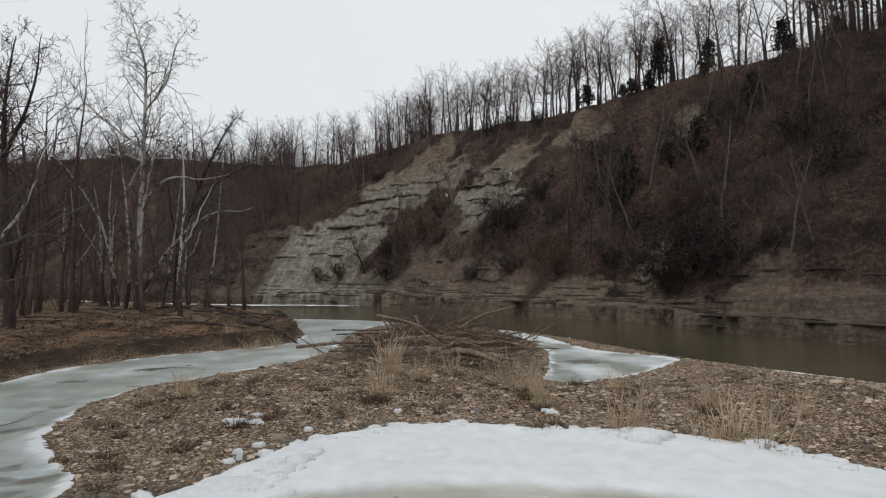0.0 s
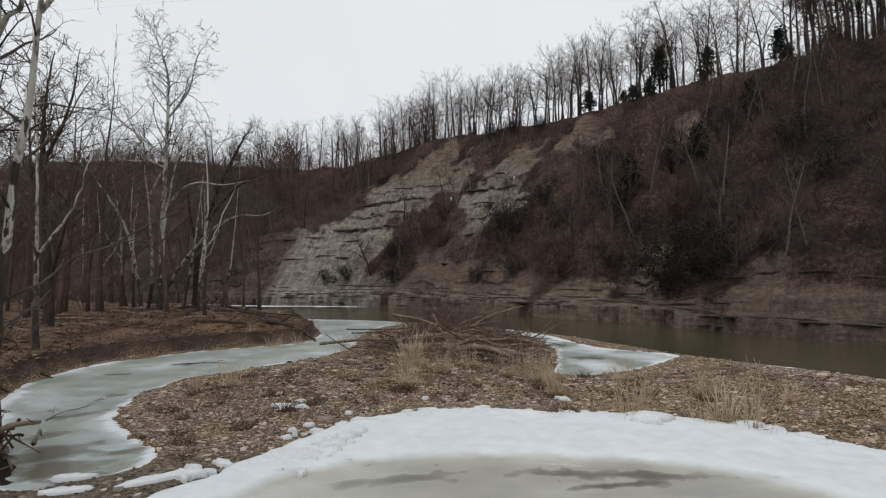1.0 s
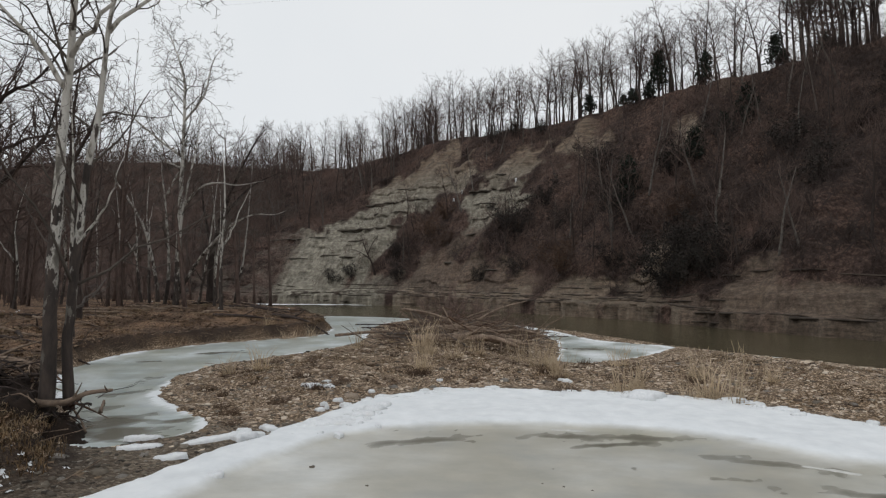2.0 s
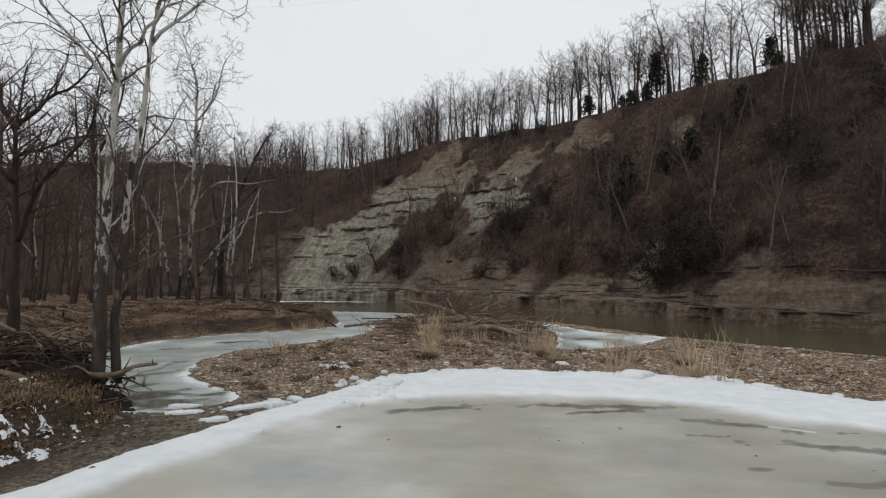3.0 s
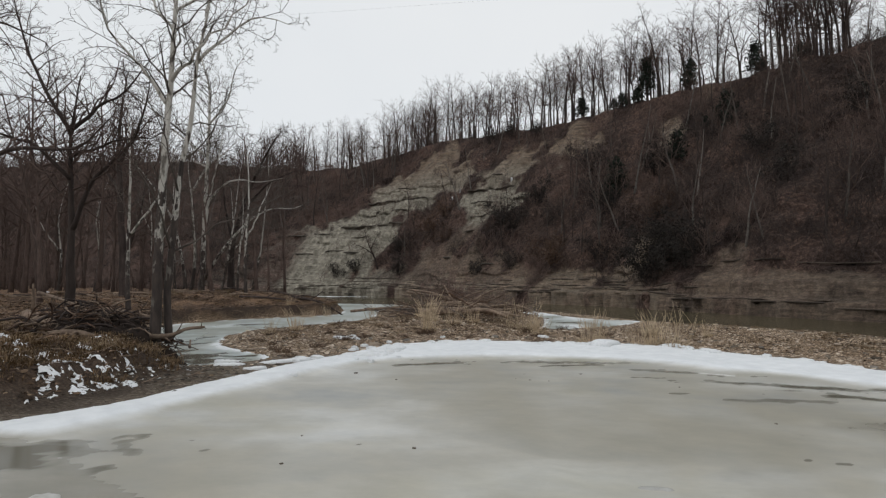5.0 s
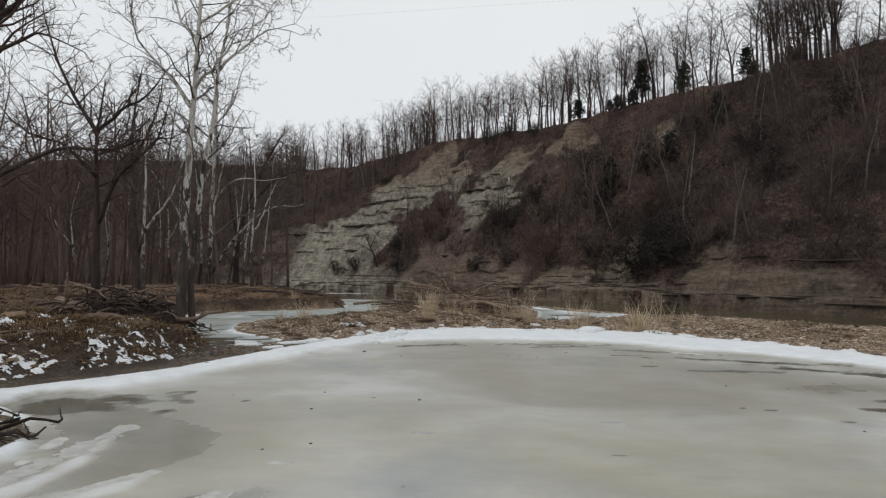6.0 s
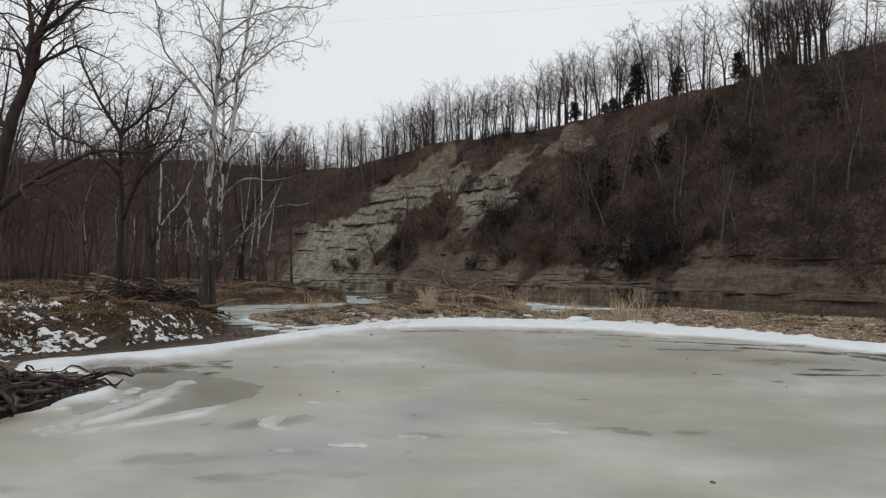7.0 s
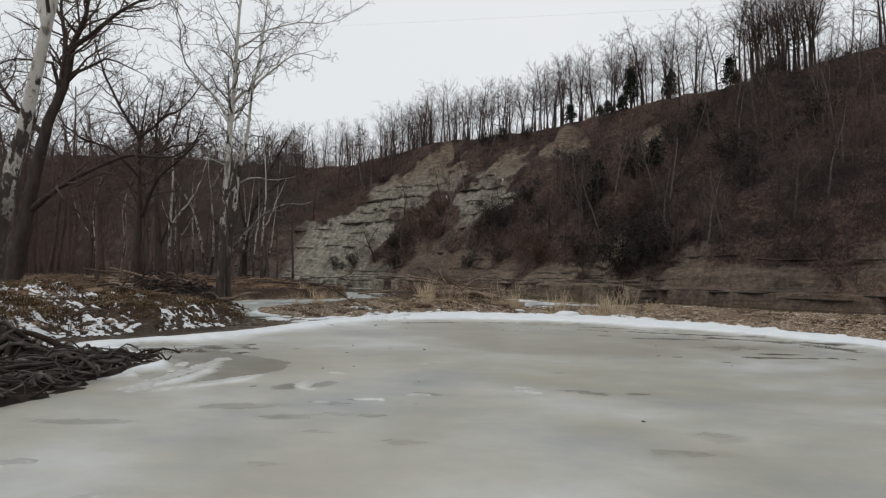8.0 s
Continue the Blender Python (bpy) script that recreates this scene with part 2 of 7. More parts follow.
M_LEAF = simple("withered_leaves", (0.045, 0.028, 0.02), (0.16, 0.095, 0.062), 6, 0.9)
M_PINE = simple("pine_needles", (0.012, 0.016, 0.012), (0.034, 0.042, 0.03), 4, 0.85)
M_STONE = simple("shale_pebbles", (0.11, 0.1, 0.088), (0.36, 0.325, 0.285), 5, 0.85)


def snow_material():
    m, nt, b, co = material("old_snow")
    n1, n2 = tex(nt, co, 14.0, 6), tex(nt, co, 1.6, 4)
    col = ramp(nt, n1.outputs["Fac"], [(0.3, (0.62, 0.635, 0.65)), (0.7, (0.78, 0.79, 0.8))])
    col = mix(nt, ramp(nt, n2.outputs["Fac"], [(0.55, (0, 0, 0)), (0.75, (0.45, 0.45, 0.45))]), col, (0.52, 0.5, 0.46))
    nt.links.new(col, b.inputs["Base Color"])
    b.inputs["Roughness"].default_value = 0.7
    bump(nt, b, n1.outputs["Fac"], 0.5, 0.015)
    return m


M_SNOW = snow_material()
M_WOOD = simple("woodland_bark", (0.06, 0.042, 0.036), (0.19, 0.135, 0.113), 6, 0.95, (1, 1, 0.25), 0.02)

# ---- mesh helpers ----
def unit(a):
    return a / (np.linalg.norm(a) + 1e-9)


class Build:
    """Gathers vertices, quads and triangles for one mesh."""

    def __init__(self):
        self.v, self.q, self.t, self.n = [], [], [], 0

    def add(self, v, q=None, t=None):
        if q is not None and len(q):
            self.q.append(np.asarray(q, dtype=np.int64) + self.n)
        if t is not None and len(t):
            self.t.append(np.asarray(t, dtype=np.int64) + self.n)
        self.v.append(np.asarray(v, dtype=float))
        self.n += len(v)

    def tube(self, pts, rad, sides=4, rng=None, rough=0.0):
        pts = np.asarray(pts, dtype=float)
        n = len(pts)
        if n == 2 and sides == 3:
            d = unit(pts[1] - pts[0])
            a = unit(np.cross(d, (0.3, 0.9, 0.2)))
            b = np.cross(d, a)
            self.add([pts[0] + rad[0] * a, pts[0] + rad[0] * (0.87 * b - 0.5 * a), pts[0] - rad[0] * (0.87 * b + 0.5 * a), pts[1]], None, [(0, 1, 3), (1, 2, 3), (2, 0, 3)])
            return
        tan = np.gradient(pts, axis=0)
        tan /= np.linalg.norm(tan, axis=1)[:, None] + 1e-9
        ref = np.array((0.31, 0.95, 0.05)) if abs(tan[0] @ np.array((0.31, 0.95, 0.05))) < 0.8 else np.array((0.9, -0.1, 0.42))
        a = np.cross(tan, ref)
        a /= np.linalg.norm(a, axis=1)[:, None] + 1e-9
        b = np.cross(tan, a)
        ang = np.arange(sides) * 2 * np.pi / sides
        r = np.asarray(rad, dtype=float)[:, None] * np.ones((1, sides))
        if rng is not None and rough:
            r = r * (1 + rough * rng.normal(0, 1, (n, sides)))
        v = pts[:, None, :] + r[:, :, None] * (np.cos(ang)[None, :, None] * a[:, None, :] + np.sin(ang)[None, :, None] * b[:, None, :])
        i = np.arange(n - 1)[:, None] * sides
        j = np.arange(sides)[None, :]
        k = (j + 1) % sides
        q = np.stack([i + j, i + k, i + sides + k, i + sides + j], axis=-1).reshape(-1, 4)
        self.add(v.reshape(-1, 3), q)
        tip = np.arange(1, sides - 1)
        base = self.n - n * sides
        last = self.n - sides
        self.t.append(np.stack([np.full_like(tip, last), last + tip, last + tip + 1], axis=1))
        if sides > 4:
            self.t.append(np.stack([np.full_like(tip, base), base + tip + 1, base + tip], axis=1))

    def arrays(self):
        v = np.concatenate(self.v) if self.v else np.zeros((0, 3))
        q = np.concatenate(self.q) if self.q else np.zeros((0, 4), dtype=np.int64)
        t = np.concatenate(self.t) if self.t else np.zeros((0, 3), dtype=np.int64)
        return v, q, t

    def mesh(self, name, mat, smooth=True):
        v, q, t = self.arrays()
        return mesh_from(name, v, q, t, mat, smooth)


def mesh_from(name, v, q, t, mat, smooth=True, **fields):
    me = bpy.data.meshes.new(name)
    me.vertices.add(len(v))
    me.vertices.foreach_set("co", np.ascontiguousarray(v, dtype=np.float32).ravel())
    loops = np.concatenate([np.asarray(q).ravel(), np.asarray(t).ravel()]).astype(np.int32)
    starts = np.concatenate([np.arange(len(q)) * 4, len(q) * 4 + np.arange(len(t)) * 3]).astype(np.int32)
    me.loops.add(len(loops))
    me.loops.foreach_set("vertex_index", loops)
    me.polygons.add(len(starts))
    me.polygons.foreach_set("loop_start", starts)
    if smooth:
        me.polygons.foreach_set("use_smooth", np.ones(len(starts), dtype=bool))
    for key, val in fields.items():
        at = me.attributes.new(key, "FLOAT", "POINT")
        at.data.foreach_set("value", np.ascontiguousarray(val, dtype=np.float32))
    me.update(calc_edges=True)
    me.validate()
    me.materials.append(mat)
    return me


def empty(name, place=(0, 0, 0), turn=0.0, scale=1.0):
    ob = new(name)
    ob.matrix_basis = Matrix.LocRotScale(place, Euler((0, 0, turn)), (scale, scale, scale))
    ob.empty_display_size = 0.2
    return ob


def part(name, data, parent, label=""):
    ob = new(name, data)
    ob.parent = parent
    if label:
        tagged(ob, label)
    return ob


def scatter(name, kinds, spots, mat, label, category, even=True):
    """One object of countless pieces: kinds are (v, q, t), spots are (kind, place, turn, scale)."""
    vs, qs, ts, n = [], [], [], 0
    for k, (x, y, z), turn, sc in spots:
        v, q, t = kinds[k]
        c, s = math.cos(turn), math.sin(turn)
        w = np.empty_like(v)
        sx, sz = sc if isinstance(sc, tuple) else (sc, sc)
        w[:, 0] = (v[:, 0] * c - v[:, 1] * s) * sx + x
        w[:, 1] = (v[:, 0] * s + v[:, 1] * c) * sx + y
        w[:, 2] = v[:, 2] * sz + z
        vs.append(w)
        qs.append(q + n)
        ts.append(t + n)
        n += len(v)
    me = mesh_from(name, np.concatenate(vs), np.concatenate(qs), np.concatenate(ts), mat, even)
    return tagged(new(name, me), label, category, kind="stuff")


LATTICE = np.random.default_rng(5)
SHUFFLE = np.tile(LATTICE.permutation(512), 3)
SLOPES = LATTICE.uniform(0, 2 * np.pi, 512)
SLOPES = np.stack([np.cos(SLOPES), np.sin(SLOPES)], axis=1)


def gradient_noise(x, y, seed):
    i, j = np.floor(x).astype(np.int64), np.floor(y).astype(np.int64)
    u, v = x - i, y - j
    su, sv = u * u * u * (u * (u * 6 - 15) + 10), v * v * v * (v * (v * 6 - 15) + 10)

    def corner(a, b):
        g = SLOPES[SHUFFLE[SHUFFLE[(i + a) % 512] + (j + b + seed * 37) % 512]]
        return g[..., 0] * (u - a) + g[..., 1] * (v - b)
    low = corner(0, 0) * (1 - su) + corner(1, 0) * su
    high = corner(0, 1) * (1 - su) + corner(1, 1) * su
    return low * (1 - sv) + high * sv


def fbm(x, y, scale, seed=0.0, octaves=4):
    """Fractal noise over arrays of plan coordinates, about -1 to 1."""
    out, amp, f = np.zeros(np.shape(x)), 1.05, 1.0 / scale
    for o in range(octaves):
        out = out + amp * gradient_noise(x * f + 17.3 * o, y * f - 9.1 * o, int(seed) + 7 * o)
        amp, f = amp * 0.53, f * 2.03
    return out


def sdist(x, y, poly):
    """Signed distance of plan points to a closed outline: negative inside."""
    p = np.asarray(poly, dtype=float)
    d2 = np.full(x.shape, 1e12)
    inside = np.zeros(x.shape, dtype=bool)
    for (ax, ay), (bx, by) in zip(p, np.roll(p, -1, axis=0)):
        ex, ey = bx - ax, by - ay
        tt = np.clip(((x - ax) * ex + (y - ay) * ey) / (ex * ex + ey * ey), 0, 1)
        d2 = np.minimum(d2, (x - ax - tt * ex) ** 2 + (y - ay - tt * ey) ** 2)
        if by != ay:
            inside ^= ((ay > y) != (by > y)) & (x < (bx - ax) * (y - ay) / (by - ay) + ax)
    return np.where(inside, -1, 1) * np.sqrt(d2)


def smooth(a, lo, hi):
    u = np.clip((a - lo) / (hi - lo), 0, 1)
    return u * u * (3 - 2 * u)


def rounded(poly, steps=5):
    """A smooth closed outline through the given corners."""
    p = np.asarray(poly, dtype=float)
    out = []
    for i in range(len(p)):
        a, b, c, d = p[i - 1], p[i], p[(i + 1) % len(p)], p[(i + 2) % len(p)]
        for s in range(steps):
            u = s / steps
            out.append(0.5 * (2 * b + (c - a) * u + (2 * a - 5 * b + 4 * c - d) * u * u + (3 * b - a - 3 * c + d) * u ** 3))
    return np.array(out)


# ---- plan: pond, channels, river, wooded flat ----
POND = rounded([(-8.9, -0.8), (-8.1, 0.5), (-7.2, 2.1), (-6.7, 4.2), (-6.2, 6.2), (-5.3, 8.6), (-4.4, 11), (-2.7, 12.4), (-0.9, 12.7), (0.7, 12.4), (2.4, 12.5), (4.5, 11.6), (6.1, 10.1), (7.4, 8.4), (9.6, 4.5),
                (13, -2), (15, -12), (15, -30), (-4, -30), (-7.5, -16), (-7, -9), (-6.1, -6), (-5.7, -3.2), (-6.6, -1.9), (-8.2, -1.6)])
CHANNEL = rounded([(-8.6, 6.3), (-10.0, 7.5), (-12.0, 9.6), (-14.8, 12.5), (-16.4, 15.4), (-17.0, 18.9), (-15.7, 22.2), (-13.4, 25), (-11.5, 27.4), (-12.6, 32), (-16, 38), (-17.6, 43), (-9, 40.6), (-9.6, 35), (-8.8, 28), (-8.2, 24), (-8.9, 21.4), (-10.2, 18.4), (-11.4, 15.5), (-10.9, 12.7), (-10.0, 11.1), (-8.4, 9.6), (-7.3, 8.4), (-7.3, 7.2)])
INLET = rounded([(-1.4, 35.5), (1.2, 31.8), (3.4, 26.2), (6.2, 23.8), (4.5, 20.4), (2.6, 18.4), (0.9, 18.3), (0.8, 21), (1.1, 25), (0.2, 30)])
SHORE = [(60, -40), (34, -4), (22, 6), (14.6, 14), (10.8, 18.6), (8.3, 21.3), (6.3, 23.8), (2.6, 30.5), (-2.1, 36.5), (-9, 40.6), (-17.5, 43.2), (-30, 49), (-60, 63), (-150, 98), (-400, 200)]
FAR_SHORE = [(110, -40), (60, -17), (33, 10.8), (16.9, 29.2), (11.1, 37.4), (7.1, 43.3), (1.2, 49.1), (-5, 55.6), (-10.6, 61), (-17, 64.5), (-24, 66), (-31, 66.8), (-38, 68.3), (-52, 73), (-80, 86), (-140, 110), (-400, 225)]
RIVER = SHORE + FAR_SHORE[::-1]
WOODS = rounded([(-7.75, 2.5), (-7.7, 3.9), (-7.6, 4.9), (-8.5, 5.9), (-10.2, 7.3), (-12.2, 9.4), (-15.0, 12.4), (-16.6, 15.3), (-17.2, 19), (-15.9, 22.3), (-13.6, 25.1), (-11.7, 27.4), (-12.8, 32), (-16.2, 38), (-18.5, 43.3), (-30, 48.6), (-60, 62), (-150, 97), (-400, 190), (-400, -120), (-20, -120), (-9.5, -18), (-8.8, -9), (-7.7, -5.5), (-7.2, -3.6), (-8.0, -2.3), (-9.4, -1.3), (-9.0, 0.3), (-8.3, 1.4)], 3)


def ground_fields(x, y):
    """Height and surface masks of the ground at plan points."""
    d_pond, d_ch, d_in = sdist(x, y, POND), sdist(x, y, CHANNEL), sdist(x, y, INLET)
    d_riv, d_wood = sdist(x, y, RIVER), sdist(x, y, WOODS)
    wob = fbm(x, y, 1.7, 3.0, 4) * 0.35
    water = np.minimum(np.minimum(d_pond, d_ch), np.minimum(d_in, d_riv)) + wob
    bar = 0.05 + 0.42 * smooth(water, 0, 5.5)
    z = np.where(water > 0, bar, np.maximum(-0.5, 0.05 + water * 0.5))
    near_pond = smooth(d_pond, 0.5, 3.5)
    wood = smooth(-d_wood + 1.2 * wob, 0.0, 0.22 + 1.78 * (1 - near_pond))
    z = z + wood * (0.46 + 0.2 * smooth(-d_wood, 1.5, 7))
    z = z + smooth(-d_wood, 40, 120) * 2.5
    rough = smooth(water, -0.2, 1.2)
    z = z + rough * (0.05 * fbm(x, y, 0.6, 9.0, 4) + 0.09 * fbm(x, y, 3.0, 12.0, 3) * (0.7 + wood) + 0.19 * wood * fbm(x, y, 0.9, 14.0, 4))
    z = np.where(d_riv < 0, np.minimum(z, -0.05 + 0.35 * np.maximum(d_riv, -4)), z)
    z = z + 0.14 * wood * smooth(y, 8, 11) + 0.3 * np.exp(-((x + 11.8) / 2.0) ** 2 - ((y - 7.3) / 0.9) ** 2)
    behind = sdist(x, y, FAR_SHORE + [(-400, 900), (900, 900), (900, -40)])
    z = np.where(behind < 1.0, -0.6, z)
    wet = smooth(0.55 - np.minimum(d_pond, 0.5 + np.minimum(d_ch, d_in)) - wob + 0.4 * fbm(x, y, 1.1, 20.0, 3), 0.0, 0.6)
    damp = smooth(9.2 - y, 0, 2.0) * smooth(-4.0 - x, 0, 1.6)
    wet = np.maximum(wet, 0.9 * damp * smooth(water, -0.5, 0.0))
    cut = smooth(d_ch, 1.3, 0.2) * smooth(-d_wood, -0.3, 0.3)
    return z, wood, wet * (1 - wood), np.clip(cut + 0.9 * np.exp(-((x + 11.8) / 2.0) ** 2 - ((y - 7.3) / 0.9) ** 2) + 0.8 * smooth(-d_wood + 0.5 * fbm(x, y, 0.8, 23.0, 3), -0.9, 0.3) * smooth(4.2 - d_pond + 1.2 * fbm(x, y, 1.5, 25.0, 3), 0, 1.5), 0, 1), d_riv


def axis(lo, hi, fine_lo, fine_hi, step, growth=1.16):
    a = list(np.arange(fine_lo, fine_hi + 1e-6, step))
    s = step
    while a[-1] < hi:
        s *= growth
        a.append(a[-1] + s)
    s = step
    while a[0] > lo:
        s *= growth
        a.insert(0, a[0] - s)
    return np.array(a)


def grid_quads(nx, ny):
    i = np.arange(ny - 1)[:, None] * nx + np.arange(nx - 1)[None, :]
    return np.stack([i, i + 1, i + nx + 1, i + nx], axis=-1).reshape(-1, 4)


gx = axis(-3000, 3000, -24, 12, 0.18)
gy = axis(-3000, 3000, -8, 32, 0.18)
GX, GY = np.meshgrid(gx, gy)
GZ, g_wood, g_wet, g_mud, g_riv = ground_fields(GX, GY)
gv = np.stack([GX, GY, GZ], axis=-1).reshape(-1, 3)
ground = new("ground", mesh_from("ground", gv, grid_quads(len(gx), len(gy)), np.zeros((0, 3), int), M_GROUND, True, litter=g_wood.ravel(), wet=g_wet.ravel(), mud=g_mud.ravel()))
tagged(ground, "river flat of brown shale gravel, leaf litter and dead grass", "ground", kind="structure")


def ground_z(x, y):
    """Height of the ground sheet at one place."""
    i = int(np.clip(np.searchsorted(gx, x) - 1, 0, len(gx) - 2))
    j = int(np.clip(np.searchsorted(gy, y) - 1, 0, len(gy) - 2))
    u, v = (x - gx[i]) / (gx[i + 1] - gx[i]), (y - gy[j]) / (gy[j + 1] - gy[j])
    return float((GZ[j, i] * (1 - u) + GZ[j, i + 1] * u) * (1 - v) + (GZ[j + 1, i] * (1 - u) + GZ[j + 1, i + 1] * u) * v)


# river water
wv = [(x, y, -0.16) for x, y in ((-420, -60), (130, -60), (130, 260), (-420, 260))]
river = new("river", mesh_from("river", np.array(wv), np.array([[0, 1, 2, 3]]), np.zeros((0, 3), int), M_WATER))
tagged(river, "murky olive-brown river flowing under the shale cliff", "river", kind="structure")


def ice_sheet(name, outline, step, level, rim, label, white_to, melt_spots=(), seed=0.0, base_white=0.0, inner=None, ridges=(), mat=None, zones=()):
    """A sheet of ice inside the outline, its shore rim raised and white."""
    lo, hi = outline.min(axis=0) - 0.6, outline.max(axis=0) + 0.6
    xs, ys = np.arange(lo[0], hi[0], step), np.arange(max(lo[1], -26), hi[1], step)
    X, Y = np.meshgrid(xs, ys)
    d = sdist(X, Y, outline)
    w1 = fbm(X, Y, 2.2, 31.0 + seed, 4)
    w2 = fbm(X, Y, 0.45, 41.0 + seed, 4)
    w3 = fbm(X * 0.4, Y, 0.3, 51.0 + seed, 3)
    edge = d + 0.3 * w1 + 0.13 * w2
    width = white_to * (1 + 0.35 * w1)
    if inner is None:
        band = 1 - smooth(-edge, 0.55 * width, width)
    else:
        band = smooth(sdist(X, Y, inner) + 0.35 * w1 + 0.1 * w2, -0.25, 0.45)
    white = np.clip(base_white * (0.75 + 1.3 * w1) + band, 0, 1)
    lip = smooth(-edge, -0.06, 0.09) * band
    bank = np.zeros_like(X)
    for line, wide in ridges:
        for (ax, ay), (bx, by) in zip(line, line[1:]):
            ex, ey = bx - ax, by - ay
            tt = np.clip(((X - ax) * ex + (Y - ay) * ey) / (ex * ex + ey * ey), 0, 1)
            dd = np.hypot(X - ax - tt * ex, Y - ay - tt * ey) * (1 + 0.9 * w2) + 0.1 * w1 * wide / 0.3
            bank = np.maximum(bank, 1 - smooth(dd, 0.35 * wide, wide))
    bank = bank * smooth(w2 + 0.4 * w1, -0.5, 0.1)
    white = np.maximum(white, 0.8 * bank)
    Z = level + rim * lip * (0.65 + 0.35 * w1) + 0.018 * lip * w2 + 0.004 * w1 + 0.035 * bank * (1 + w2)
    melt = np.zeros_like(X)
    for cx, cy, rx, ry, turn, k in melt_spots:
        c, s = math.cos(turn), math.sin(turn)
        u, v = ((X - cx) * c + (Y - cy) * s) / rx, (-(X - cx) * s + (Y - cy) * c) / ry
        melt = np.maximum(melt, 0.9 * k * (1 - smooth(np.sqrt(u * u + v * v) * (1 + 0.9 * w2) + 0.45 * w1 + 0.4 * w3, 0.0, 1.25)))
    thin = np.zeros_like(X)
    for poly, thin_ice, crusted, soft in zones:
        inside = smooth(-sdist(X, Y, np.array(poly)) + 0.22 * w1 + 0.1 * w2, 0.0, soft)
        thin = np.maximum(thin, thin_ice * inside) * (1 - (crusted > 0) * inside)
        white = np.maximum(white * (1 - (thin_ice > 0) * inside), crusted * inside)
        Z = Z + (level - Z) * (thin_ice > 0) * inside
        Z = Z + 0.02 * crusted * inside * (1 + w2)
    keep = (edge < 0.12).ravel()
    q = grid_quads(len(xs), len(ys))
    q = q[keep[q].all(axis=1)]
    used = np.unique(q)
    remap = np.full(X.size, -1)
    remap[used] = np.arange(len(used))
    v = np.stack([X, Y, Z], axis=-1).reshape(-1, 3)[used]
    me = mesh_from(name, v, remap[q], np.zeros((0, 3), int), mat or M_ICE, True, white=white.ravel()[used], melt=np.maximum(melt * (1 - 0.8 * lip) * (1 - bank), thin).ravel()[used])
    return tagged(new(name, me), label, "ice", kind="structure")


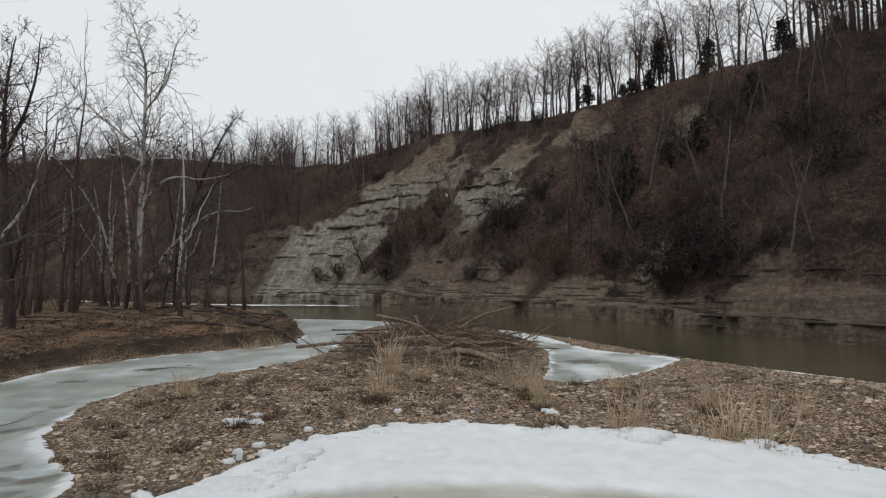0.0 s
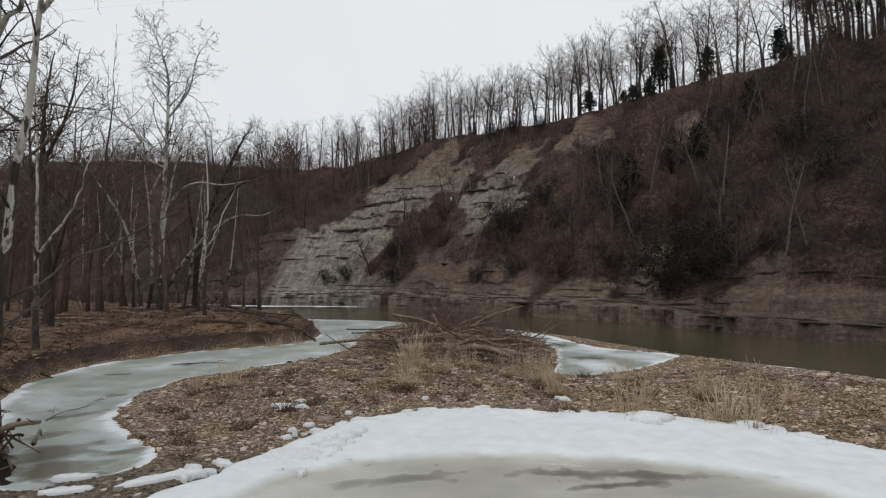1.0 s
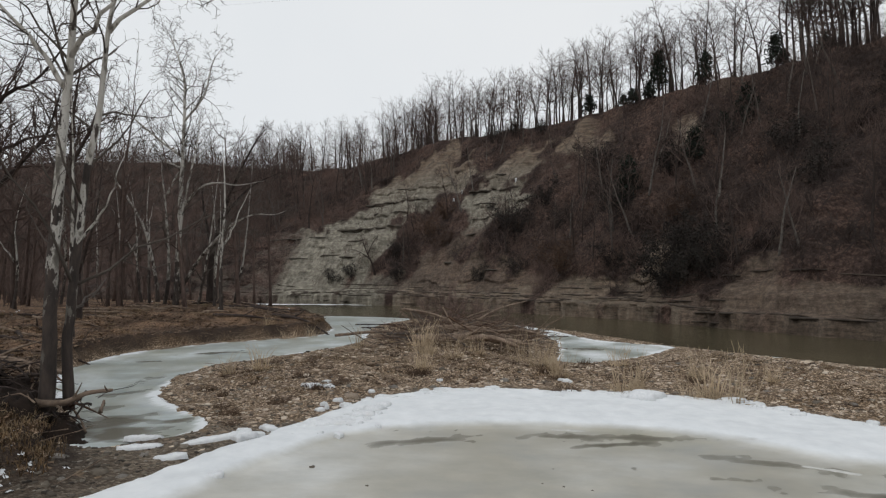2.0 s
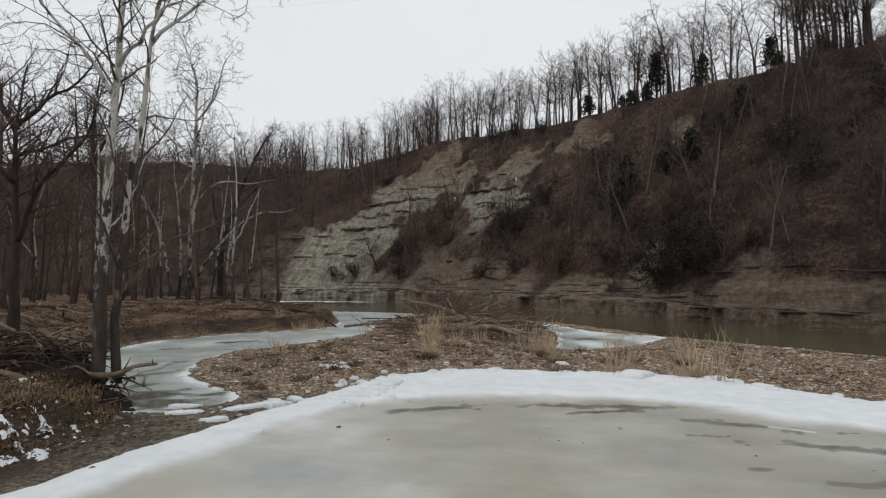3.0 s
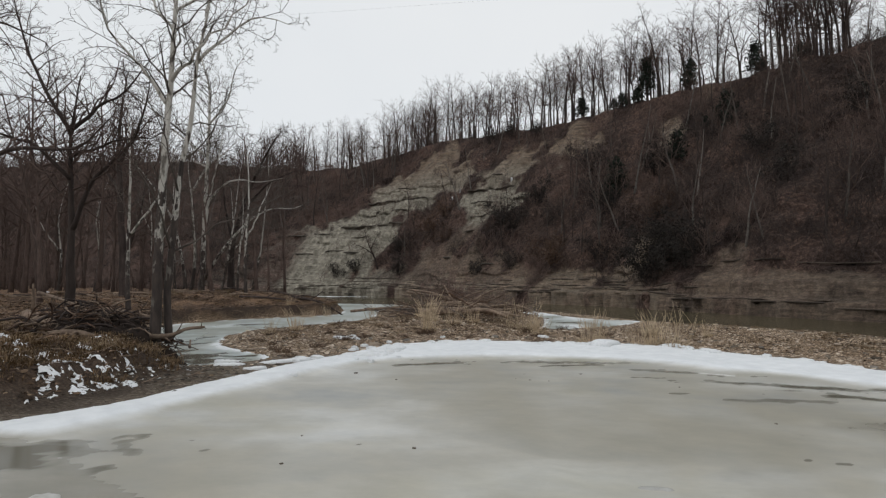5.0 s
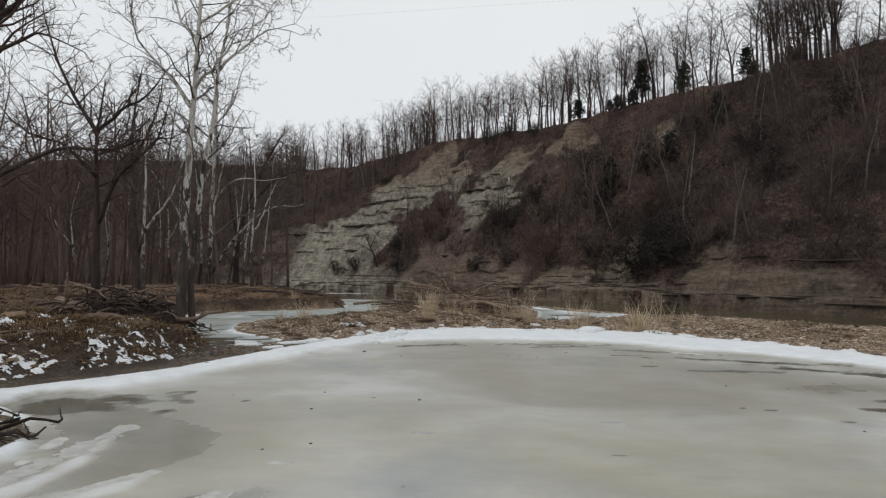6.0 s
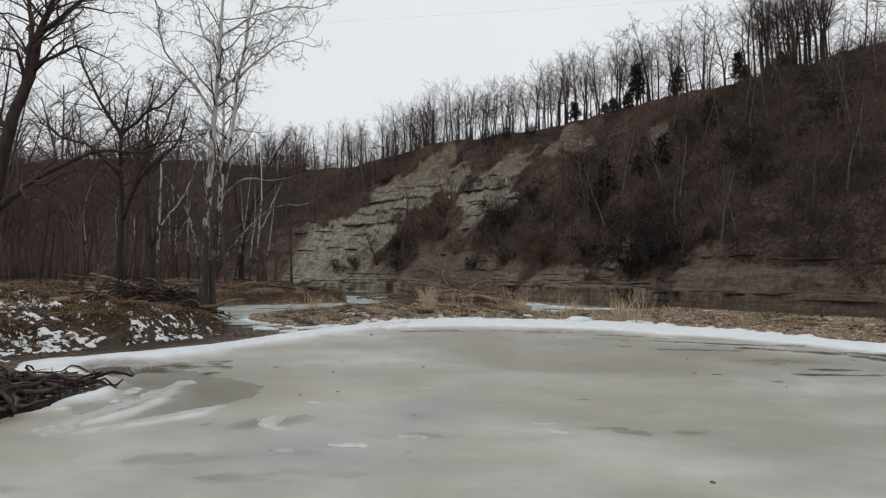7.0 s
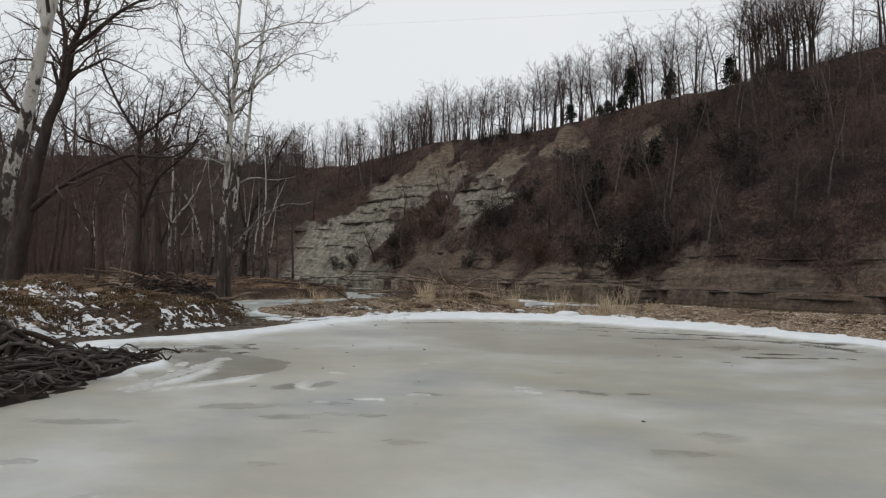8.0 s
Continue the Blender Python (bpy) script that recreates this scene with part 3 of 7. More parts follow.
INNER = rounded([(-6.9, 0.2), (-6.3, 1.7), (-5.8, 3.2), (-5.4, 5), (-4.6, 7.1), (-2.9, 8.4), (-0.9, 8.95), (1.1, 8.85), (2.9, 8.5), (4.4, 7.3), (6.1, 6.1), (9, 1.9), (12, -5), (14.2, -15), (14.2, -34), (-4.6, -34), (-7.9, -16), (-7.3, -9), (-6.3, -6), (-5.5, -4.2), (-5.3, -3), (-6.6, -1.6), (-7.6, -0.9), (-7.7, -0.1)])
ice_sheet("pond_ice", POND, 0.1, 0.0, 0.15, "grey river ice with a white crusted rim round it", 2.9,
          [(1.2, 8.3, 2.4, 0.26, 0.04, 0.72), (-2.4, 7.7, 1.2, 0.24, 0.35, 0.7), (3.4, 7.0, 1.5, 0.25, -0.3, 0.6), (5.2, 5.4, 2.8, 0.3, -0.25, 0.85), (7.6, 3.6, 2.6, 0.4, -0.4, 1.0), (4.2, 3.9, 1.6, 0.2, 0.05, 0.55),
           (-7.0, -0.55, 1.5, 0.6, 0.2, 1.0), (1.6, -2.9, 0.7, 0.2, 0.0, 0.3), (-2.8, -4.1, 0.75, 0.3, 0.3, 0.5), (-1.7, -4.85, 0.55, 0.22, 0.1, 0.5), (-1.15, -4.45, 0.55, 0.22, 0.0, 0.48), (-2.1, -5.15, 0.6, 0.2, 0, 0.5), (-2.4, -5.9, 0.5, 0.2, 0, 0.45),
           (5.5, 0.45, 1.2, 0.16, 0.05, 1.0), (6.0, 1.1, 0.7, 0.14, 0.1, 0.8), (7.6, 2.9, 1.3, 0.32, -1.3, 1.0), (5.7, 4.4, 0.6, 0.14, -0.4, 1.0), (6.1, 4.2, 0.9, 0.22, -0.7, 0.9), (3.7, 5.95, 0.45, 0.13, 0, 0.8), (2.75, 4.35, 0.5, 0.11, 0.1, 0.7), (5.0, 4.9, 0.6, 0.12, 0, 0.7), (1.0, 7.8, 0.8, 0.14, 0.3, 0.9),
           (1.2, -4.0, 0.45, 0.2, -0.1, 0.5), (1.75, -3.9, 0.5, 0.22, 0, 0.42), (0.85, -2.3, 0.25, 0.1, 0, 0.4), (4.2, -0.4, 0.25, 0.1, 0, 0.7), (1.0, -2.9, 0.3, 0.1, 0, 0.35),
           (-4.4, -6.4, 1.2, 0.17, 0.1, 0.38), (-3.0, -5.4, 0.9, 0.28, 0.25, 0.36), (-1.9, -5.65, 0.5, 0.14, 0, 0.42), (-1.9, -6.4, 0.35, 0.13, 0, 0.38), (-0.85, -6.6, 0.35, 0.13, 0, 0.38), (-2.8, -6.85, 0.5, 0.2, 0, 0.36), (-2.0, -7.4, 0.35, 0.1, 0, 0.34), (2.1, -5.9, 0.8, 0.3, 0, 0.36), (1.6, -6.6, 0.6, 0.22, 0, 0.36), (5.2, 2.2, 2.2, 0.5, 0.1, 0.32), (-1.25, -3.5, 0.3, 0.25, 0, 0.34)],
          0.0, 0.0, INNER,
          [([(-5.55, -3.9), (-5.7, -3.0)], 0.25)],
          zones=[([(-7.7, -1.3), (-7.9, -0.2), (-7.2, 0.0), (-6.1, -0.55), (-5.1, -0.9), (-4.3, -1.6), (-3.75, -1.95), (-3.65, -2.8), (-3.8, -3.4), (-4.0, -3.9), (-4.3, -4.2), (-4.7, -4.5), (-5.2, -4.4), (-5.7, -3.8), (-5.3, -3.2), (-5.9, -2.4), (-6.6, -1.8)], 0.36, 0.0, 0.12),
                 ([(-7.2, -1.5), (-7.6, -0.9), (-7.3, -0.3), (-6.5, -0.5), (-5.7, -0.95), (-5.6, -1.35), (-6.2, -1.3), (-6.6, -1.6)], 0.95, 0.0, 0.12),
                 ([(-6.7, -1.7), (-6.3, -1.5), (-5.6, -2.4), (-5.2, -3.2), (-5.4, -3.5), (-5.9, -2.5)], 0.52, 0.0, 0.25),
                 ([(-4.9, -4.9), (-5.05, -4.3), (-4.95, -3.4), (-5.25, -2.3), (-5.3, -1.75), (-4.95, -1.9), (-4.7, -2.8), (-4.5, -3.6), (-4.4, -4.1), (-4.7, -4.7)], 0.0, 0.55, 0.25),
                 ([(-4.6, -4.8), (-4.4, -4.25), (-4.1, -3.95), (-3.8, -3.35), (-3.65, -3.45), (-3.65, -3.95), (-4.0, -4.4), (-4.4, -4.8)], 0.0, 0.5, 0.2)])
ice_sheet("channel_ice", CHANNEL, 0.16, -0.02, 0.04, "white and bluish ice filling a side channel", 0.25, [(-13.4, 19.6, 1.4, 0.5, 0.5, 0.85), (-11.4, 11.2, 0.8, 0.35, 0.9, 0.6), (-8.7, 7.5, 1.0, 0.55, 0.6, 1.05), (-8.2, 8.6, 0.7, 0.25, 0.8, 0.9), (-12, 13.6, 0.7, 0.3, 1.2, 0.6), (-14.6, 17, 0.5, 0.25, 0.4, 0.55), (-9.6, 8.3, 1.3, 0.7, 0.8, 0.9), (-10.6, 9.6, 0.9, 0.4, 0.9, 0.6), (-12.6, 11.4, 0.8, 0.3, 0.7, 0.5)], 5.0, 0.27, mat=M_BLUEICE)
ice_sheet("inlet_ice", INLET, 0.2, -0.02, 0.05, "white ice shelf in an inlet of the river", 0.45, [(2.3, 22.5, 0.9, 0.7, 0.3, 0.6)], 9.0, 0.5, mat=M_BLUEICE)
FAR_ICE = rounded([(-16, 61.6), (-22, 64.2), (-31, 65.2), (-40, 67.4), (-54, 72.4), (-82, 85), (-130, 105), (-130, 101), (-84, 82), (-56, 70.4), (-40, 65.2), (-31, 63.2), (-23, 62.4)])
ice_sheet("far_shore_ice", FAR_ICE, 0.5, -0.02, 0.05, "white strip of shelf ice along the far shore", 1.5, (), 2.0, 0.7)
SHORE_ICE = [(10.9, 19.2), (8.6, 21.7), (6.6, 24.1), (6.2, 23.7), (8.2, 21.2), (10.7, 18.6), (14.4, 14.3), (14.7, 14.6)]
ice_sheet("shore_ice_strip", np.array(SHORE_ICE), 0.15, -0.06, 0.05, "thin white ice strip along the river's edge", 0.6, (), 4.0, 0.8)

# ---- the hill: foot along the far shore, ridge behind it ----
FOOT = np.array([(60, -17), (33, 10.8), (16.9, 29.2), (11.1, 37.4), (7.1, 43.3), (1.2, 49.1), (-5, 55.6), (-10.6, 61), (-17, 64.5), (-24, 66), (-31, 66.8), (-38, 68.3), (-52, 73), (-80, 86), (-140, 110), (-270, 166)], dtype=float)
RIDGE = np.array([(80, 15, 26), (54, 40, 26.5), (36.5, 56.5, 26.8), (30.5, 61.8, 26.7), (25, 67, 26.6), (17.5, 74, 27), (7.5, 83.8, 27), (-1, 91.6, 27.6), (-10.5, 100, 28.8), (-19.5, 108, 29.2), (-33, 113, 27), (-48, 119, 27.5), (-68, 129, 30.5), (-100, 146, 36), (-170, 180, 44), (-330, 250, 52)], dtype=float)
# outlines of the bare places on the slope, as (k along the hill, v up the slope)
BARE = [[(11.35, 0.22), (10.85, 0.34), (10.14, 0.4), (9.54, 0.39), (9.45, 0.49), (9.34, 0.6), (9.1, 0.72), (8.68, 0.75), (8.42, 0.89), (8.2, 0.95), (7.83, 0.88), (7.5, 0.7), (7.61, 0.6), (7.87, 0.53), (8.27, 0.43), (8.46, 0.36), (8.33, 0.29), (8.49, 0.21), (8.6, 0.13), (8.82, 0.07), (8.85, -0.02), (11.5, -0.02), (11.6, 0.1)],
        [(7.08, 0.58), (6.95, 0.62), (6.33, 0.59), (6.13, 0.5), (6.26, 0.41), (6.53, 0.36), (6.48, 0.25), (6.75, 0.17), (6.75, 0.09), (7.01, 0.03), (7.25, 0.08), (6.99, 0.19), (6.95, 0.29), (7.01, 0.41), (7.25, 0.49)],
        [(6.99, 0.67), (6.68, 0.84), (6.26, 0.83), (6.11, 0.7), (6.46, 0.64), (6.68, 0.59)],
        [(4.46, 0.68), (4.33, 0.73), (4.46, 0.82), (4.27, 0.94), (4.2, 0.85), (4.22, 0.74), (4.24, 0.64)],
        [(6.68, 0.84), (6.07, 0.84), (5.76, 0.9), (5.45, 0.86), (5.41, 0.74), (5.52, 0.67), (5.87, 0.79), (6.22, 0.76)],
        [(0.0, -0.02), (14.0, -0.02), (14.0, 0.015), (8.0, 0.04), (5.5, 0.07), (4.0, 0.075), (3.2, 0.07), (2.98, 0.03), (2.85, 0.08), (2.65, 0.11), (2.35, 0.11), (1.0, 0.105), (0.0, 0.1)],
        [(4.17, 0.06), (4.0, 0.14), (3.73, 0.21), (3.58, 0.13), (3.56, 0.06)],
        [(8.9, 0.0), (8.7, 0.13), (8.1, 0.12), (7.6, 0.15), (7.0, 0.22), (6.4, 0.2), (5.6, 0.15), (5.1, 0.12), (4.9, 0.0)]]


def along(table, k):
    """Smooth path through the rows of a table."""
    k = np.clip(k, 0, len(table) - 1.001)
    i = k.astype(int)
    u = (k - i)[:, None]
    a, b, c, d = (table[np.clip(i + o, 0, len(table) - 1)] for o in (-1, 0, 1, 2))
    return 0.5 * (2 * b + (c - a) * u + (2 * a - 5 * b + 4 * c - d) * u ** 2 + (3 * b - a - 3 * c + d) * u ** 3)


def bare_mask(k, v):
    m = np.zeros(k.shape)
    fade = 1 - 0.5 * smooth(0.42 - v, 0.0, 0.12)
    ragged = 3.4 * fbm(k * 8.0, v * 24.0, 3.6, 57.0, 5) + 0.4
    for poly in BARE:
        d = sdist(k * 8.0, v * 32.0, [(a * 8.0, b * 32.0) for a, b in poly])
        m = np.maximum(m, (0.5 if poly is BARE[-1] else fade if poly is BARE[1] else 1.0) * smooth(-d + ragged, -1.4, 1.5))
    return m


def hill_points(k, v):
    """World places on the slope: k along it, v from the foot (0) to the ridge (1) and on over the plateau."""
    f, r = along(FOOT, k), along(RIDGE, k)
    rock = smooth(3.35 - k, 0.0, 0.5) * smooth(k, -0.5, 0.5)
    plain = np.interp(v, [-0.05, 0.0, 0.008, 0.03, 0.06, 0.12, 0.3, 0.55, 0.8, 0.92, 0.975, 1.0, 1.15, 2.5], [-0.03, -0.03, 0.035, 0.05, 0.065, 0.12, 0.31, 0.55, 0.79, 0.915, 0.985, 1.0, 1.0, 0.96])
    ledge = np.interp(v, [-0.05, 0.0, 0.006, 0.035, 0.045, 0.1, 0.115, 0.3, 0.55, 0.8, 0.92, 0.975, 1.0, 1.15, 2.5], [-0.03, -0.03, 0.03, 0.04, 0.075, 0.115, 0.15, 0.32, 0.55, 0.79, 0.915, 0.985, 1.0, 1.0, 0.96])
    z = r[:, 2] * (plain * (1 - rock) + ledge * rock)
    p = f + (r[:, :2] - f) * v[:, None]
    out = r[:, :2] - f
    span = np.linalg.norm(out, axis=1)
    out = out / span[:, None]
    a, b = k * 8.0, v * span
    rib = fbm(a, b * 0.22, 5.0, 2.0, 4)
    lump = fbm(a, b, 3.2, 7.0, 4)
    fine = fbm(a, b, 0.9, 17.0, 3)
    amp = smooth(v, 0.01, 0.2) * (1 - 0.6 * smooth(v, 0.9, 1.05))
    bare = bare_mask(k, v)
    push = amp * (1.5 * rib + 0.55 * lump + 0.22 * fine) + 0.25 * lump * smooth(v, 0.0, 0.02)
    # hard beds stand out of the bare rock as ledges
    bed = (z + 0.9 * lump) / 2.5
    step = bed - np.floor(bed)
    rake = fbm(a, b * 0.12, 1.5, 37.0, 3)
    push = push - bare * (0.85 * (1 - smooth(step, 0.02, 0.2)) * smooth(step, 0.0, 0.02) * smooth(fbm(a, z * 0.5, 5.0, 47.0, 3), -0.05, 0.3) - 0.75 * rake + 0.2 * fine)
    low = smooth(0.06 - v, 0.0, 0.05)
    bed2 = (z + 0.15 * lump) / 0.42
    push = push - low * 0.6 * (1 - smooth(bed2 - np.floor(bed2), 0.0, 0.3)) * smooth(v, 0.004, 0.01) * smooth(fbm(a, z * 3.0, 1.6, 27.0, 3), -0.2, 0.25)
    p = p - out * push[:, None]
    z = z + amp * (0.5 * rib + 0.25 * lump) * (1 - 0.6 * smooth(v, 0.95, 1.0)) + 0.5 * fbm(a, b, 4.0, 77.0, 3) * smooth(v, 0.9, 1.0) * (1 - smooth(v, 1.0, 1.1))
    # less bare at the scar's low left end: litter tone darkens it for shade
    return np.stack([p[:, 0], p[:, 1], z], axis=1), bare * (1 - 0.45 * smooth(3.4 - k, 0.0, 0.4)) * (1 - 0.68 * smooth(k, 9.8, 10.4) * smooth(0.46 - v, 0.0, 0.1)), np.maximum(smooth(v, 0.48, 0.85), 0.9 * smooth(0.34 - v, 0, 0.08) * smooth(8.2 - k, 0.0, 0.8))


ks = np.concatenate([np.arange(0, 1.6, 0.06), np.arange(1.6, 10.5, 0.022), np.arange(10.5, 15.0, 0.05)])
vs = np.concatenate([np.arange(-0.01, 0.14, 0.0035), np.arange(0.14, 1.02, 0.0058), np.arange(1.03, 2.5, 0.12)])
HK, HV = np.meshgrid(ks, vs)
hp, h_bare, h_clay = hill_points(HK.ravel(), HV.ravel())
hill = new("shale_cliff", mesh_from("shale_cliff", hp, grid_quads(len(ks), len(vs)), np.zeros((0, 3), int), M_HILL, True, bare=h_bare, clay=h_clay))
tagged(hill, "steep brown wooded hillside with bare grey shale scars", "hillside", kind="structure")


def on_hill(k, v):
    p, b, _ = hill_points(np.array([k], dtype=float), np.array([v], dtype=float))
    return p[0], float(b[0])


def rock_ledge(k0, k1, v, out, thick, seed, level=0.75, mat=None):
    """A hard shale bed standing out of the slope: broken front, flat top, dark underside."""
    a, b = along(FOOT, np.array([k0]))[0], along(FOOT, np.array([k1]))[0]
    n = max(6, int(np.linalg.norm(b - a) / 0.28))
    k = np.linspace(k0, k1, n)
    base, _b, _c = hill_points(k, np.full(n, v))
    way = along(FOOT, k) - along(RIDGE, k)[:, :2]
    way = way / np.linalg.norm(way, axis=1)[:, None]
    t = np.linspace(0, 1, n)
    taper = np.minimum(1, 6 * np.minimum(t, 1 - t)) ** 0.7
    jut = out * taper * (0.75 + 1.1 * fbm(k * 14.0, np.full(n, seed * 3.1), 1.3, seed, 4)).clip(0.05, 1.6)
    z = base[:, 2].mean() * level + base[:, 2] * (1 - level) + 0.12 * level * fbm(k * 6.0, np.full(n, seed * 1.7), 2.0, seed + 3, 3)
    th = thick * (0.7 + 0.5 * fbm(k * 9.0, np.full(n, seed * 0.7), 1.0, seed + 5, 3)).clip(0.3, 1.4)
    rows = []
    for f, up in ((-1.6, 0.6), (0.2, 0.5), (1.0, 0.3), (1.0, -0.35), (0.7, -0.6), (-1.6, -0.7)):
        p = base[:, :2] + way * (f * (jut if f > 0 else np.full(n, 0.7)))[:, None]
        rows.append(np.column_stack([p, z + up * th]))
    v_ = np.stack(rows, axis=1).reshape(-1, 3)
    mid = v_.mean(axis=0)
    i, j = np.arange(n - 1)[:, None] * 6, np.arange(5)[None, :]
    q = np.stack([i + j, i + j + 1, i + j + 7, i + j + 6], axis=-1).reshape(-1, 4)
    ob = part("rock_ledge", mesh_from("rock_ledge", v_ - mid, q, np.zeros((0, 3), int), mat or M_LEDGE, False), hill)
    ob.location = mid
    return ob


ledge_rng = np.random.default_rng(8)
for i, (k0, k1, v, out, thick) in enumerate((
        (9.4, 8.75, 0.535, 0.7, 0.3), (8.7, 8.06, 0.522, 0.8, 0.32), (9.62, 8.95, 0.365, 0.9, 0.34), (8.9, 8.3, 0.354, 0.8, 0.3), (10.9, 10.2, 0.33, 0.6, 0.3), (10.1, 9.75, 0.335, 0.6, 0.28),
        (10.35, 9.9, 0.215, 0.5, 0.22), (9.7, 9.3, 0.22, 0.5, 0.22), (9.25, 8.9, 0.2, 0.5, 0.2), (9.3, 8.85, 0.285, 0.45, 0.2), (7.28, 6.85, 0.567, 0.9, 0.34), (6.82, 6.34, 0.572, 0.8, 0.32), (7.05, 6.6, 0.47, 0.5, 0.22),
        (6.95, 6.5, 0.39, 0.45, 0.22), (6.9, 6.62, 0.3, 0.4, 0.2), (8.95, 8.5, 0.63, 0.5, 0.24), (9.15, 8.9, 0.455, 0.45, 0.2), (8.75, 8.35, 0.44, 0.5, 0.22), (7.0, 6.7, 0.66, 0.5, 0.22), (7.1, 6.9, 0.18, 0.7, 0.3), (6.2, 5.95, 0.15, 0.6, 0.26))):
    rock_ledge(k0, k1, v, out, thick, i + 1)
for i, (k0, k1, v) in enumerate(((2.9, 2.7, 0.104), (2.64, 2.4, 0.107), (2.3, 2.12, 0.105), (2.08, 1.8, 0.102), (1.75, 1.3, 0.1), (2.56, 2.38, 0.016), (2.36, 2.26, 0.019), (2.24, 2.12, 0.006), (2.1, 1.95, 0.008), (1.92, 1.7, 0.005), (1.68, 1.4, 0.007), (3.0, 2.8, 0.006), (2.76, 2.62, 0.008))):
    rock_ledge(k0, k1, v, 0.2, 0.12, 31 + i, 0.25, M_BANKROCK)
for i in range(110):
    k = ledge_rng.uniform(2.7, 10.4)
    long = ledge_rng.uniform(0.12, 0.5)
    rock_ledge(k + long / 2, k - long / 2, (0.007, 0.016, 0.028, 0.04, 0.055, 0.075)[int(ledge_rng.integers(0, 6))] + ledge_rng.normal(0, 0.003), ledge_rng.uniform(0.12, 0.22), ledge_rng.uniform(0.08, 0.14), 60 + i, 0.1, M_BANKROCK)

# ---- trees ----
def grow(rng, spec, start, d, length, rad, lvl, out):
    """Branches by level: each a line of points with radii."""
    s = spec[lvl]
    n = s["seg"]
    pts, dirs = [start], []
    for i in range(n):
        d = unit(d + rng.normal(0, s["wig"], 3) + np.array((0, 0, s["up"])))
        dirs.append(d)
        pts.append(pts[-1] + d * length / n)
    tt = np.linspace(0, 1, n + 1)
    radii = rad * (1 - tt * (1 - s["taper"]))
    out[lvl].append((np.array(pts), radii))
    if lvl + 1 >= len(spec):
        return
    kids = s["kids"]
    az = rng.uniform(0, 6.28)
    for j in range(kids):
        f = s["lo"] + (1 - s["lo"]) * (j + rng.uniform(0.1, 0.9)) / kids
        x = f * n
        i = min(int(x), n - 1)
        p = pts[i] + (pts[i + 1] - pts[i]) * (x - i)
        r = rad * (1 - f * (1 - s["taper"]))
        az += 2.4 + rng.uniform(-0.5, 0.5)
        a = radians(s["ang"] + rng.uniform(-14, 14))
        e1 = unit(np.cross(dirs[i], (0.3, 0.2, 0.9) if abs(dirs[i][2]) < 0.8 else (1.0, 0.1, 0.0)))
        e2 = np.cross(dirs[i], e1)
        cd = dirs[i] * math.cos(a) + (e1 * math.cos(az) + e2 * math.sin(az)) * math.sin(a)
        cl = length * s["ratio"] * (1 - s.get("fall", 0.5) * (f - s["lo"]) / (1 - s["lo"] + 1e-6)) * rng.uniform(0.7, 1.25)
        grow(rng, spec, p, cd, cl, max(r * s.get("thin", 0.6), spec[lvl + 1].get("least", 0.008)), lvl + 1, out)


def L(seg, wig, up, taper, kids=0, lo=0.3, ang=45, ratio=0.5, **more):
    return dict(seg=seg, wig=wig, up=up, taper=taper, kids=kids, lo=lo, ang=ang, ratio=ratio, **more)


def tree_meshes(name, seed, stems, spec, bark, twig, split=2, sides=(8, 5, 4, 3, 3), flare=0.35):
    """Two meshes: trunk with limbs, and the crown of finer branches. stems: (start, direction, length, radius)."""
    rng = np.random.default_rng(seed)
    out = [[] for _ in spec]
    for start, d, length, rad in stems:
        grow(rng, spec, np.array(start, dtype=float), unit(np.array(d, dtype=float)), length, rad, 0, out)
    lower, upper = Build(), Build()
    for lvl, lines in enumerate(out):
        for pts, radii in lines:
            if lvl == 0 and flare:
                q = np.linspace(0, 1, len(pts))
                radii = radii * (1 + flare * np.exp(-q * len(pts) * 0.9))
            (lower if lvl < split else upper).tube(pts, radii, sides[lvl], rng, 0.05 if lvl == 0 else 0.0)
    return lower.mesh(name + "_trunk", bark), upper.mesh(name + "_crown", twig)


def tree_thing(name, meshes, label, group="", place=(0, 0, 0), turn=0.0, scale=1.0):
    ob = empty(name, place, turn, scale)
    part("trunk", meshes[0], ob)
    part("crown", meshes[1], ob)
    return tagged(ob, label, "tree", group)


def placed(proto, x, y, z, turn, sc, lean=0.0, lean_dir=0.0):
    m = Matrix.LocRotScale((x, y, z), Euler((lean * math.cos(lean_dir), lean * math.sin(lean_dir), turn)), None)
    ob = copy_thing(proto, m)
    ob.scale = (sc, sc, sc)
    return ob


